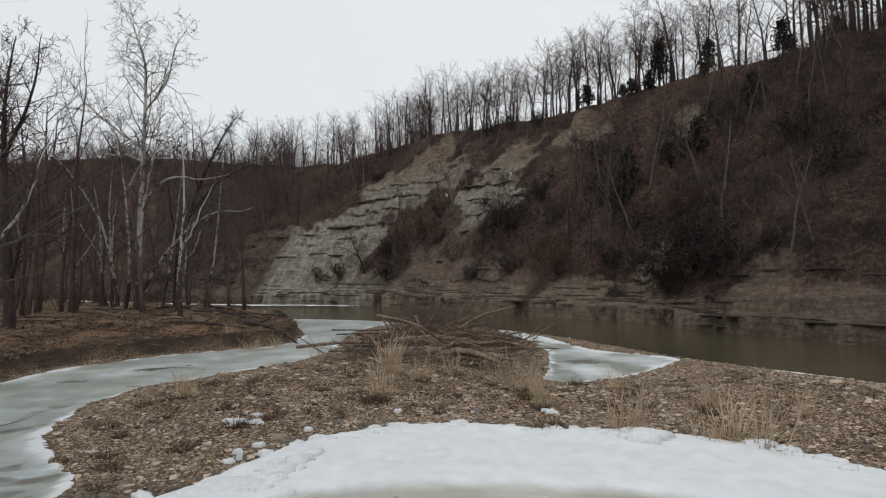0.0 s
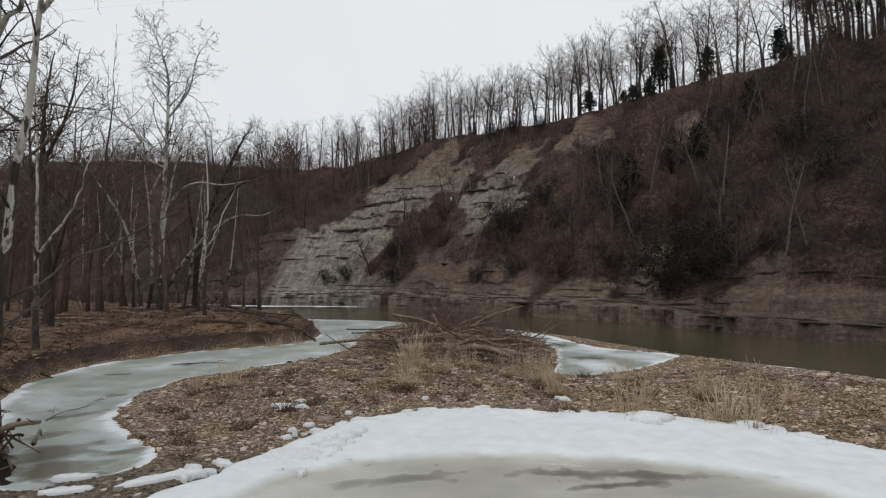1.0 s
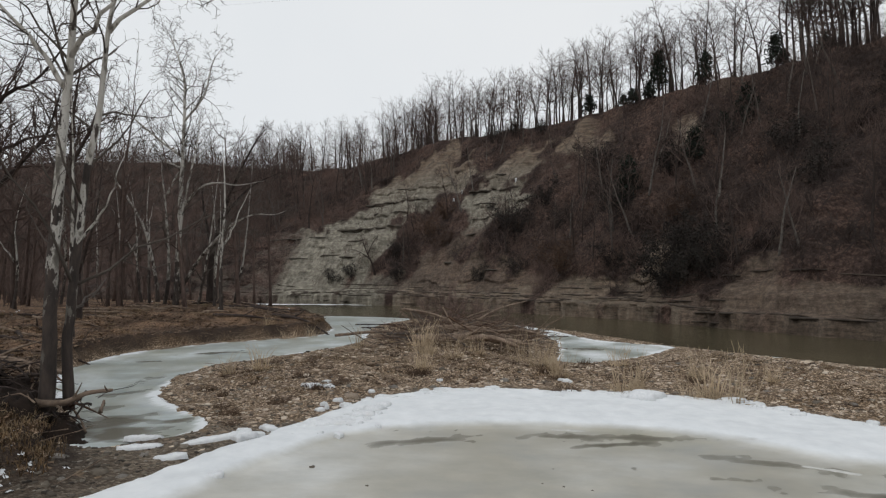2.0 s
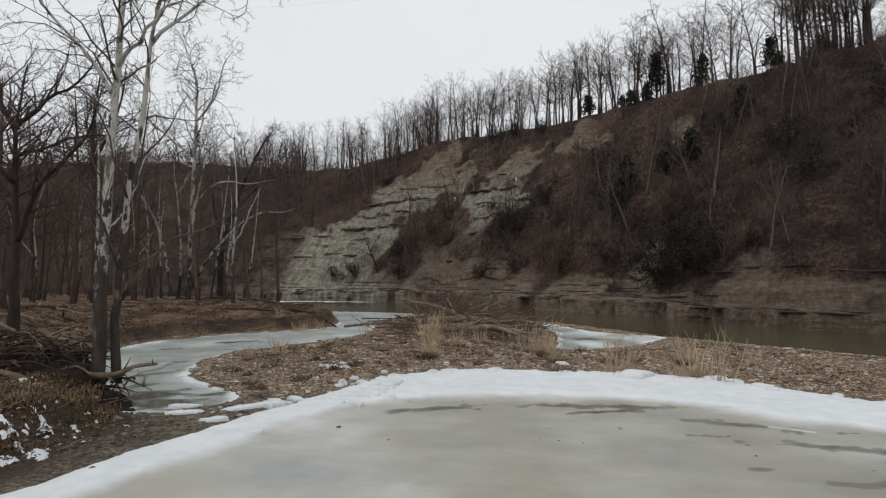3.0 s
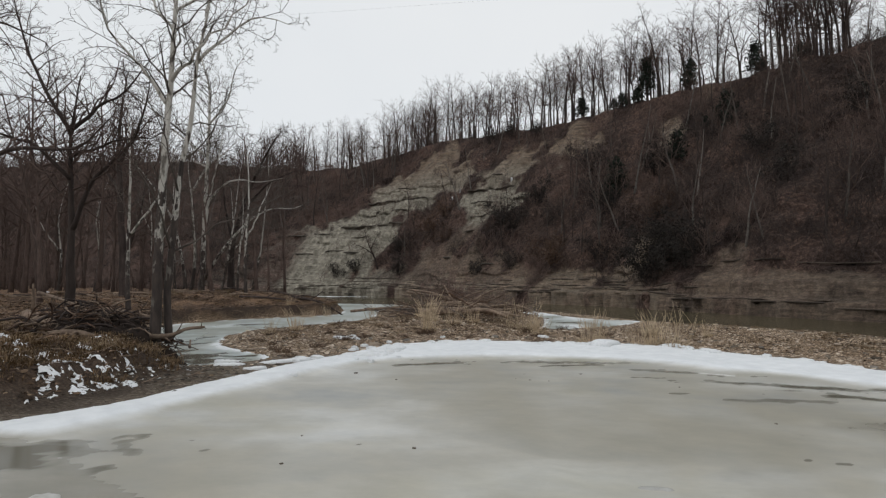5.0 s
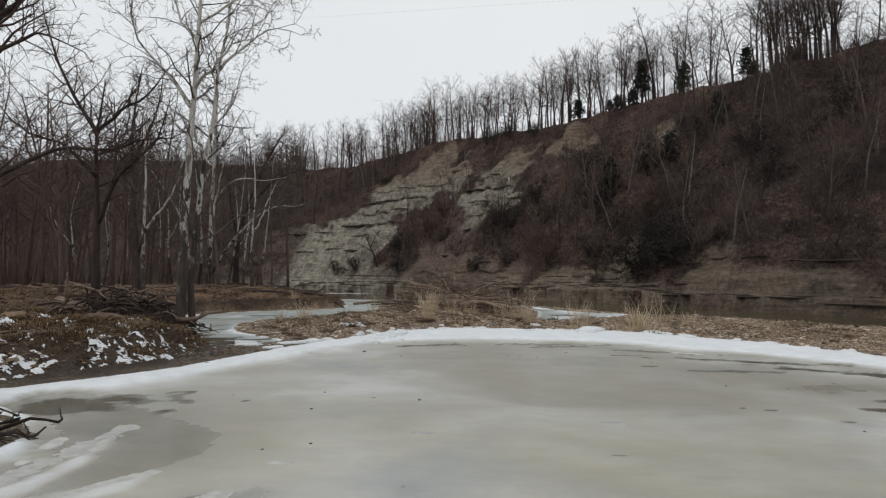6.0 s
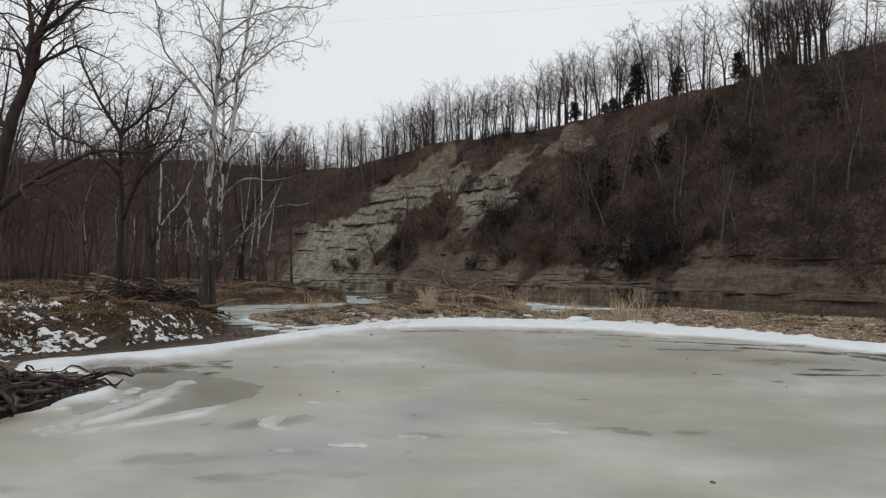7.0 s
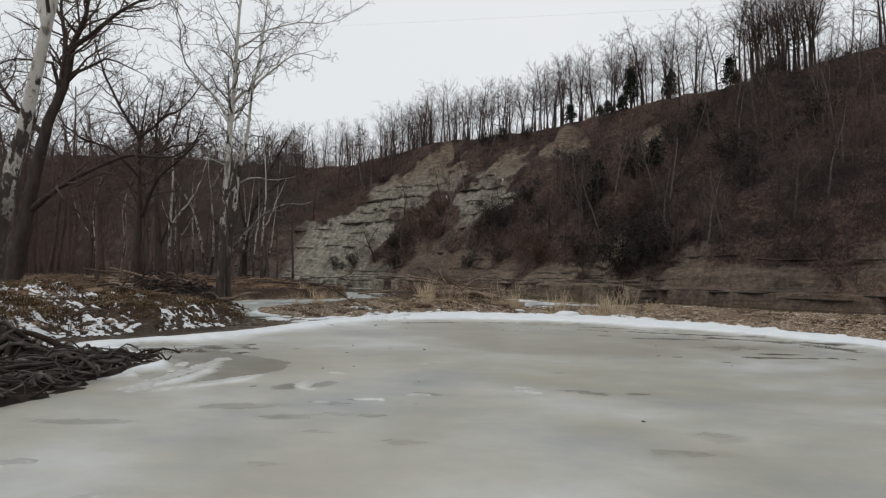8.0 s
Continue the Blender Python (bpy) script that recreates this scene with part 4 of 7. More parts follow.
def limb_tree(name, seed, limbs, spec, bark, twig, per_metre=1.6, sides=9, thin=0.42, span=(0.3, 1.0), ang=48, reach=1.0):
    """A tree drawn limb by limb: limbs are (points, radius at the start, at the end, kids factor); finer branches grow from them."""
    r = np.random.default_rng(seed)
    lower, upper = Build(), Build()
    out = [[] for _ in spec]
    for points, r0, r1, more in limbs:
        p = np.array(points, dtype=float)
        length = np.linalg.norm(np.diff(p, axis=0), axis=1).sum()
        n = max(6, int(length / 0.35))
        line = along(p, np.linspace(0, len(p) - 1, n + 1))
        kink = 1.0 if r0 < 0.09 else 0.3
        line[1:] += kink * (r.normal(0, 0.03, (n, 3)) + 0.06 * np.sin(np.linspace(0, 9, n))[:, None] * r.normal(0, 1, 3))
        tt = np.linspace(0, 1, n + 1)
        rad = r0 + (0.4 * r1 - r0) * tt ** 0.85
        if points is limbs[0][0] or r0 > 0.13:
            rad = rad * (1 + 0.18 * np.exp(-tt * length * 1.8))
        lower.tube(line, rad, sides if r0 > 0.09 else 6, r, 0.035)
        kids = int(length * per_metre * more)
        az = r.uniform(0, 6.28)
        for j in range(kids):
            f = span[0] + (span[1] - span[0]) * (j + r.uniform(0, 1)) / kids
            if points is not limbs[0][0] and r0 < 0.13:
                f = 0.15 + 0.85 * (j + r.uniform(0, 1)) / kids
            i = min(int(f * n), n - 1)
            d = unit(line[i + 1] - line[i])
            az += 2.4 + r.uniform(-0.6, 0.6)
            a = radians(ang + r.uniform(-16, 16))
            e1 = unit(np.cross(d, (0.3, 0.2, 0.9) if abs(d[2]) < 0.8 else (1.0, 0.1, 0.0)))
            e2 = np.cross(d, e1)
            cd = d * math.cos(a) + (e1 * math.cos(az) + e2 * math.sin(az)) * math.sin(a) + np.array((0, 0, 0.12))
            cr = min(max(rad[i] * thin, 0.011), 0.042)
            grow(r, spec, line[i], unit(cd), (0.5 + 42 * cr) * reach * r.uniform(0.65, 1.25), cr, 0, out)
    for lvl, lines in enumerate(out):
        for pts, radii in lines:
            upper.tube(pts, radii, (5, 4, 3, 3)[lvl])
    return lower.mesh(name + "_trunk", bark), upper.mesh(name + "_crown", twig)


rng = np.random.default_rng(11)
seg_len = np.linalg.norm(np.diff(FOOT, axis=0), axis=1)
arc = np.concatenate([[0], np.cumsum(seg_len)])


def any_k(lo, hi):
    """A random k, even by length along the foot of the hill."""
    a = np.interp([lo, hi], np.arange(len(arc)), arc)
    return float(np.interp(rng.uniform(*a), arc, np.arange(len(arc))))


# tall slim ridge trees: clear stems, fine upswept crowns
RIDGE_SPEC = [L(9, 0.04, 0.01, 0.12, 16, 0.36, 40, 0.33, thin=0.5, fall=0.35), L(4, 0.12, 0.05, 0.2, 4, 0.25, 44, 0.6, least=0.03, thin=0.55), L(2, 0.18, 0.02, 0.4, 5, 0.15, 46, 0.62, least=0.02), L(1, 0.14, 0.0, 0.4, least=0.016)]
BROAD_SPEC = [L(7, 0.06, 0.01, 0.15, 12, 0.3, 46, 0.45, thin=0.6, fall=0.4), L(4, 0.13, 0.06, 0.25, 4, 0.2, 42, 0.55, least=0.03, thin=0.6), L(2, 0.17, 0.04, 0.35, 4, 0.15, 42, 0.6, least=0.018), L(1, 0.16, 0.02, 0.4, least=0.012)]
SLOPE_SPEC = [L(7, 0.07, 0.02, 0.25, 11, 0.25, 40, 0.42, thin=0.5, fall=0.45), L(3, 0.13, 0.05, 0.3, 4, 0.2, 42, 0.5, least=0.03, thin=0.6), L(2, 0.16, 0.04, 0.4, 2, 0.2, 36, 0.6, least=0.022), L(1, 0.14, 0.04, 0.4, least=0.016)]
ridge_kinds = [tree_meshes("ridge_tree", 100 + i, [((0, 0, -0.5), (0.03 * math.cos(i), 0.03 * math.sin(i), 1), 11.5, 0.165)], RIDGE_SPEC if i < 4 else BROAD_SPEC, M_DARK, M_TWIG, 1, (5, 4, 3, 3)) for i in range(7)]
LAB_R = "tall bare grey-brown tree standing on the ridge"
protos = [tree_thing("ridge_tree", me, LAB_R, "bare trees along the ridge", (*on_hill(4.0 + i * 0.4, 1.02)[0],), i * 1.1) for i, me in enumerate(ridge_kinds)]
for i in range(288):
    k = any_k(2.0, 5.2) if i < 58 else any_k(5.0, 9.6) if i < 150 else any_k(8.6, 11.8) if i < 248 else any_k(11.5, 14.4)
    if i >= 276:
        k = any_k(0.4, 2.4)
    v = 0.995 + abs(rng.normal(0, 0.12 if k < 8 else 0.28))
    p, _ = on_hill(k, v)
    tall = rng.uniform(0.72, 1.1) * float(np.interp(k, [3.0, 5.0, 6.5, 8.0, 8.7, 9.5, 11, 14], [1.02, 0.88, 0.95, 1.0, 0.95, 0.9, 0.86, 0.95]))
    placed(protos[int(rng.integers(0, 7) if k < 7.6 else rng.integers(3, 7))], p[0], p[1], p[2] - 0.1, rng.uniform(0, 6.28), tall, rng.normal(0, 0.05), rng.uniform(0, 6.28))

# trees and saplings on the slope
slope_kinds = [tree_meshes("slope_tree", 140 + i, [((0, 0, -0.5), (0.12 * math.cos(i), 0.12 * math.sin(i), 1), 8.0, 0.12)], SLOPE_SPEC, (M_DARK, M_GREY, M_DARK, M_PALE)[i % 4], (M_TWIG, M_BRUSH, M_TWIG, M_TWIG)[i % 4], 1, (5, 3, 3, 3)) for i in range(6)]
slope_trees = [tree_thing("slope_tree", me, "slim bare tree rooted in the steep slope", "bare trees on the slope", (*on_hill(3.4 + i * 0.3, 0.4)[0],), i) for i, me in enumerate(slope_kinds)]
made = 0
while made < 300:
    k = any_k(1.6, 9.0) if made < 95 else any_k(9.0, 12.0) if made < 230 else any_k(12.0, 13.8)
    v = rng.uniform(0.1, 0.99) if k < 9 else rng.uniform(0.03, 1.0)
    p, b = on_hill(k, v)
    if b > 0.3:
        continue
    pick = int(rng.integers(0, 6))
    placed(slope_trees[pick], p[0], p[1], p[2] - 0.15, rng.uniform(0, 6.28), rng.uniform(0.45, 1.0) * (1.0 if k < 9 else 1.25), 0.1, rng.uniform(0, 6.28))
    made += 1


def shrub_arrays(seed, n, height, spread, rad):
    r = np.random.default_rng(seed)
    b = Build()
    spec = [L(3, 0.16, 0.05, 0.35, 3, 0.2, 36, 0.6, least=rad * 0.7), L(1, 0.18, 0.03, 0.4, 2, 0.15, 38, 0.65, least=rad * 0.6), L(1, 0.16, 0.0, 0.4, least=rad * 0.5)]
    out = [[], [], []]
    for _ in range(n):
        a = r.uniform(0, 6.28)
        grow(r, spec, np.array((r.normal(0, 0.25), r.normal(0, 0.25), -0.2)), unit(np.array((spread * math.cos(a), spread * math.sin(a), 1.0))), height * r.uniform(0.6, 1.1), rad, 0, out)
    for lines in out:
        for pts, radii in lines:
            b.tube(pts, radii, 3)
    return b.arrays()


shrubs = [shrub_arrays(300 + i, 4, 2.3, 0.6, 0.024) for i in range(8)]
tones = [[], [], []]
bk = np.array([any_k(1.4, 9.3) for _ in range(2300)] + [any_k(1.0, 4.7) for _ in range(900)] + [any_k(8.9, 11.8) for _ in range(1250)] + [any_k(11.5, 13.9) for _ in range(550)])
bv = np.concatenate([rng.uniform(0.04, 1.02, 2300), rng.uniform(0.11, 1.02, 900), rng.uniform(0.04, 1.02, 600), rng.uniform(0.4, 1.02, 650), rng.uniform(0.04, 1.02, 550)])
bp, bb, _ = hill_points(bk, bv)
keep = (bb < 0.42) | (rng.random(len(bk)) < 0.1)
tone = fbm(bk * 1.3, bv * 4.0, 1.0, 5.0, 2) + rng.normal(0, 0.12, len(bk)) - 0.3 * smooth(5.4 - bk, 0.0, 1.2)
for p, t_, k_ in zip(bp, tone, keep):
    if k_:
        tones[0 if t_ < -0.12 else 1 if t_ < 0.2 else 2].append((int(rng.integers(0, 8)), p, rng.uniform(0, 6.28), rng.uniform(0.5, 1.2)))
M_BRUSHD = simple("dark_brush", (0.028, 0.021, 0.019), (0.086, 0.064, 0.056), 0.6, 0.95)
M_BRUSHR = simple("reddish_brush", (0.08, 0.053, 0.044), (0.22, 0.148, 0.124), 0.6, 0.95)
scatter("dark_hillside_brush", shrubs, tones[0], M_BRUSHD, "dense dark grey leafless brush covering the slope", "brush")
scatter("hillside_brush", shrubs, tones[1], M_BRUSH, "dense brown leafless brush covering the slope", "brush")
scatter("reddish_hillside_brush", shrubs, tones[2], M_BRUSHR, "dense reddish-brown leafless brush covering the slope", "brush")

# ---- wood on the flat ----
FLAT_SPEC = [L(8, 0.05, 0.02, 0.2, 12, 0.3, 46, 0.42, thin=0.5, fall=0.4), L(4, 0.13, 0.06, 0.25, 4, 0.2, 42, 0.5, least=0.03, thin=0.6), L(3, 0.17, 0.04, 0.35, 3, 0.15, 40, 0.6, least=0.016), L(1, 0.16, 0.02, 0.4, least=0.01)]
flat_kinds = [tree_meshes("wood_tree", 200 + i, [((0, 0, -0.4), (0.05 * math.cos(2 * i), 0.05 * math.sin(2 * i), 1), 12.5, 0.14)], FLAT_SPEC, M_WOOD, M_TWIG, 1, (6, 4, 3, 3)) for i in range(6)]
wood = [tree_thing("woodland_tree", me, "dark bare woodland tree on the river flat", "bare trees of the flat wood", (-36 - 4 * i, 34 + 3 * i, ground_z(-36 - 4 * i, 34 + 3 * i)), i) for i, me in enumerate(flat_kinds)]
made = 0
while made < 62:
    if made < 34:
        far = rng.uniform(30, 92)
        x, y = -far * rng.uniform(0.48, 1.02), far - 12
    else:
        x, y = rng.uniform(-100, -19), rng.uniform(6, 85)
    if y > 42 - (x + 17.5) * 0.42 or (y < 26 and x > -26) or (y < 34 and x > -24):
        continue
    placed(wood[int(rng.integers(0, 6))], x, y, ground_z(x, y) - 0.05, rng.uniform(0, 6.28), rng.uniform(0.6, 1.1), rng.normal(0, 0.06), rng.uniform(0, 6.28))
    made += 1
for i in range(18):
    far = rng.uniform(30, 62)
    x, y = -far * rng.uniform(0.76, 1.04), far - 12
    placed(wood[i % 6], x, y, ground_z(x, y) - 0.05, rng.uniform(0, 6.28), rng.uniform(0.65, 1.0), rng.normal(0, 0.06), rng.uniform(0, 6.28))
spots = []
while len(spots) < 60:
    far = rng.uniform(42, 105)
    x, y = -far * rng.uniform(0.46, 1.1), far - 12
    if y > 42 - (x + 17.5) * 0.42 or (y < 40 and x > -27):
        continue
    spots.append((int(rng.integers(0, 8)), (x, y, ground_z(x, y)), rng.uniform(0, 6.28), rng.uniform(0.6, 1.5)))
thickets = [shrub_arrays(330 + i, 5, 6.0, 0.24, 0.034) for i in range(5)]
close = []
while len(close) < 30:
    far = rng.uniform(46, 112)
    x, y = -far * rng.uniform(0.42, 1.1), far - 12
    if y > 43 - (x + 17.5) * 0.42 or (y < 40 and x > -27):
        continue
    close.append((int(rng.integers(0, 5)), (x, y, ground_z(x, y)), rng.uniform(0, 6.28), rng.uniform(0.55, 1.25) * (1.0 if far < 66 else 1.5)))
for i in range(960):
    p, _b = on_hill(any_k(8.3, 14.6), 0.96 + abs(rng.normal(0, 0.16))) if i < 420 else on_hill(any_k(10.4, 14.6), rng.uniform(0.03, 0.95))
    close.append((int(rng.integers(0, 5)), tuple(p), rng.uniform(0, 6.28), rng.uniform(0.45, 1.0)))
haze = []
while len(haze) < 80:
    far = rng.uniform(44, 112)
    x, y = -far * rng.uniform(0.74, 1.15), far - 12
    if y > 43 - (x + 17.5) * 0.42 or (y < 36 and x > -27):
        continue
    haze.append((int(rng.integers(0, 5)), (x, y, ground_z(x, y)), rng.uniform(0, 6.28), rng.uniform(0.35, 1.0) * (1.0 if far < 66 else 1.35)))
for i in range(800):
    p, _b = on_hill(any_k(9.3, 14.6), rng.uniform(0.05, 1.08))
    if _b < 0.3:
        haze.append((int(rng.integers(0, 5)), tuple(p), rng.uniform(0, 6.28), rng.uniform(0.4, 0.85)))
scatter("brown_saplings", thickets, haze, M_HAZE, "reddish-brown leafless saplings filling the wood", "saplings")
scatter("sapling_thicket", thickets, close, M_TWIG, "crowded bare saplings covering the far slope", "saplings")
scatter("underbrush", shrubs, spots, M_BRUSH, "leafless dark underbrush between the trunks", "brush")

# ---- trees that stand by themselves ----
FINE = [L(5, 0.26, 0.02, 0.3, 5, 0.2, 54, 0.46, thin=0.6), L(4, 0.28, 0.0, 0.35, 4, 0.15, 50, 0.55, least=0.008), L(3, 0.28, 0.0, 0.4, least=0.005)]
FINE_FAR = [L(5, 0.24, 0.02, 0.3, 6, 0.2, 52, 0.5, thin=0.6), L(3, 0.26, 0.0, 0.35, 4, 0.15, 50, 0.6, least=0.014), L(2, 0.26, 0.0, 0.4, least=0.01)]


def own_tree(name, base, limbs, spec, bark, twig, label, seed, **more):
    """A tree given in world places, built about its own foot."""
    foot = np.array(base, dtype=float)
    local = [([tuple(np.array(q) - foot) for q in pts], a, b, k) for pts, a, b, k in limbs]
    return tree_thing(name, limb_tree(name, seed, local, spec, bark, twig, **more), label, "", base)


own_tree("sycamore_tree", (-9.9, 7.0, 0.75), [
    ([(-9.9, 7.0, 0.45), (-9.85, 7.0, 2.5), (-9.78, 7.0, 4.2), (-9.74, 7.0, 6.0), (-9.68, 7.05, 7.6), (-9.64, 7.1, 9.3), (-9.5, 7.1, 11.4), (-9.3, 7.2, 13.6), (-9.2, 7.2, 15.8)], 0.145, 0.03, 0.8),
    ([(-9.75, 7.4, 0.45), (-9.84, 7.4, 1.8), (-9.72, 7.4, 3.3), (-9.52, 7.4, 5.2), (-9.22, 7.4, 6.8), (-9.1, 7.4, 8.2), (-8.88, 7.4, 9.5), (-8.75, 7.5, 11.0), (-8.7, 7.6, 13.0)], 0.115, 0.025, 0.8),
    ([(-9.74, 7.0, 6.95), (-10.2, 6.9, 7.6), (-10.65, 6.8, 8.15), (-11.2, 6.7, 9.0), (-11.5, 6.6, 10.1), (-11.7, 6.5, 11.6), (-12.1, 6.4, 12.8)], 0.058, 0.014, 1.3),
    ([(-9.66, 7.05, 7.55), (-9.1, 6.9, 8.0), (-8.6, 6.8, 8.42), (-8.0, 6.7, 8.85), (-7.1, 6.6, 9.6), (-6.5, 6.5, 10.6)], 0.058, 0.013, 1.4),
    ([(-9.64, 7.1, 9.0), (-10.3, 7.4, 9.9), (-10.8, 7.6, 10.8), (-11.6, 7.8, 11.5), (-12.4, 8.0, 12.6)], 0.048, 0.013, 1.3),
    ([(-9.64, 7.1, 9.4), (-8.9, 7.3, 10.2), (-7.7, 7.5, 10.6), (-6.4, 7.6, 10.7), (-5.5, 7.6, 11.2)], 0.045, 0.012, 1.4),
    ([(-9.5, 7.1, 11.4), (-9.9, 6.6, 12.6), (-10.4, 6.2, 14.0)], 0.05, 0.015, 1.3),
    ([(-9.1, 7.4, 8.2), (-8.5, 7.9, 9.2), (-7.6, 8.3, 9.8), (-6.8, 8.6, 9.7)], 0.05, 0.013, 1.4),
    ([(-8.88, 7.4, 9.5), (-9.1, 8.0, 10.6), (-9.0, 8.6, 12.0)], 0.045, 0.012, 1.3)],
    FINE, M_SYC, M_SYCTWIG, "tall sycamore with two pale mottled trunks beside the root pile", 501, per_metre=1.8, span=(0.42, 1.0), reach=1.4)

G2 = 0.7
own_tree("sycamore_clump", (-22.9, 32.0, G2), [
    ([(-22.95, 32, G2 - 0.4), (-22.85, 32, 4.0), (-22.8, 32, 7.3), (-22.65, 32, 11.2), (-22.7, 32.2, 15.0), (-22.9, 32.3, 16.8), (-23.6, 32.3, 18.8), (-24.3, 32.4, 20.2)], 0.22, 0.035, 0.9),
    ([(-22.7, 31.7, G2 - 0.4), (-22.6, 31.7, 5.1), (-22.35, 31.6, 7.3), (-21.8, 31.5, 9.9), (-21.35, 31.4, 11.6), (-21.0, 31.2, 13.6)], 0.15, 0.03, 0.9),
    ([(-24.2, 32.5, G2 - 0.4), (-23.85, 32.5, 2.8), (-23.85, 32.5, 5.1), (-24.2, 32.6, 8.2), (-24.6, 32.7, 10.6), (-24.9, 32.9, 13.5)], 0.15, 0.03, 0.9),
    ([(-24.1, 32.6, 8.8), (-22.95, 32.3, 10.4), (-21.4, 32.0, 11.4), (-20.0, 31.8, 12.6)], 0.1, 0.025, 1.0),
    ([(-24.2, 32, 1.6), (-24.4, 32, 3.0), (-25.25, 32, 6.4), (-26.5, 31.8, 8.7), (-28.2, 31.6, 10.7), (-30.5, 31.4, 12.4)], 0.14, 0.03, 1.0),
    ([(-22.6, 31.8, 2.2), (-21.25, 31.6, 4.2), (-19.9, 31.3, 5.5), (-18.75, 31.1, 6.5), (-17.2, 31.0, 7.15), (-15.8, 30.9, 7.1), (-14.9, 30.8, 7.35)], 0.13, 0.025, 1.1),
    ([(-22.25, 31.6, 7.9), (-20.85, 31.2, 9.0), (-19.5, 31.0, 9.25), (-18.1, 30.8, 9.0), (-16.3, 30.6, 9.2)], 0.1, 0.02, 1.1),
    ([(-21.9, 32.6, G2 - 0.4), (-21.3, 32.6, 3.4), (-21.05, 32.6, 5.1), (-20.7, 32.7, 8.1), (-20.5, 32.8, 10.5)], 0.11, 0.03, 0.9),
    ([(-22.65, 32, 11.2), (-24.2, 31.6, 12.4), (-26.2, 31.2, 14.2), (-27.6, 31.0, 16.6)], 0.1, 0.025, 1.1),
    ([(-22.7, 32.1, 13.6), (-21.4, 32.3, 15.4), (-20.9, 32.4, 17.6), (-20.2, 32.5, 18.8)], 0.09, 0.02, 1.1),
    ([(-22.65, 32, 10.4), (-24.4, 32.6, 11.0), (-26.6, 33, 11.4), (-29.0, 33.4, 13.0)], 0.08, 0.02, 1.1)],
    FINE_FAR, M_SYC, M_SYCTWIG, "clump of pale-barked sycamore stems with arching limbs", 502, per_metre=1.9, span=(0.4, 1.0), reach=1.45)

own_tree("dark_tree", (-15.2, 10.35, 0.8), [
    ([(-15.2, 10.35, 0.4), (-15.22, 10.35, 2.4), (-15.25, 10.35, 3.9), (-15.37, 10.35, 6.0), (-15.35, 10.35, 7.3), (-15.2, 10.5, 9.2)], 0.17, 0.05, 1.0),
    ([(-15.2, 10.35, 3.9), (-14.45, 10.2, 5.4), (-13.3, 10.0, 6.3), (-12.6, 9.9, 7.0), (-12.2, 9.8, 8.2)], 0.09, 0.025, 1.5),
    ([(-15.35, 10.35, 7.2), (-16.1, 10.4, 8.2), (-17.1, 10.5, 9.8), (-17.8, 10.6, 11.5), (-18.2, 10.7, 12.8)], 0.09, 0.02, 1.5),
    ([(-15.35, 10.35, 7.3), (-14.4, 10.5, 8.1), (-13.5, 10.7, 8.9), (-12.7, 10.9, 10.0)], 0.08, 0.02, 1.5),
    ([(-15.35, 10.35, 5.6), (-16.5, 10.0, 6.7), (-17.9, 9.6, 7.4), (-19.2, 9.2, 8.8)], 0.08, 0.02, 1.5),
    ([(-15.37, 10.4, 6.4), (-14.6, 11.0, 7.0), (-13.4, 11.5, 7.2), (-12.4, 12.0, 7.9)], 0.07, 0.02, 1.5)],
    FINE, M_DARK, M_TWIG, "dark spreading tree with crooked limbs on the river flat", 503, per_metre=2.9, span=(0.5, 1.0), thin=0.5)

own_tree("leaning_tree", (-15.5, 4.5, 0.8), [
    ([(-15.65, 4.5, 0.35), (-15.3, 4.5, 2.0), (-15.05, 4.5, 3.4), (-14.8, 4.5, 5.0), (-14.45, 4.5, 6.5), (-14.0, 4.5, 7.6), (-13.8, 4.5, 8.7), (-13.4, 4.5, 9.6), (-13.2, 4.5, 10.6), (-12.9, 4.6, 12.4)], 0.29, 0.04, 0.7),
    ([(-15.0, 4.5, 3.45), (-14.2, 4.4, 4.0), (-13.45, 4.3, 4.4), (-11.6, 4.2, 5.1), (-9.95, 4.1, 5.1), (-8.85, 4.0, 5.9)], 0.12, 0.02, 0.9),
    ([(-13.75, 4.5, 8.7), (-12.5, 4.3, 9.35), (-11.4, 4.2, 9.95), (-10.4, 4.1, 10.0), (-9.6, 4.0, 8.8)], 0.08, 0.018, 1.3),
    ([(-13.9, 4.5, 7.6), (-13.1, 4.7, 8.35), (-12.2, 4.8, 8.2), (-11.4, 4.9, 7.7)], 0.06, 0.015, 1.3),
    ([(-14.2, 4.5, 7.2), (-14.4, 4.4, 8.1), (-15.5, 4.2, 8.3), (-16.3, 4.0, 7.5)], 0.07, 0.018, 1.3),
    ([(-14.1, 4.5, 7.4), (-14.15, 4.6, 9.0), (-14.5, 4.8, 10.6), (-14.4, 5.0, 12.4)], 0.1, 0.025, 1.2),
    ([(-14.6, 4.5, 5.9), (-16.0, 4.8, 7.0), (-17.4, 5.1, 8.6), (-18.0, 5.3, 10.4)], 0.1, 0.02, 1.2)],
    FINE, M_DARK, M_TWIG, "dark leaning tree with a long low side limb", 504, per_metre=2.9, span=(0.55, 1.0), thin=0.5)

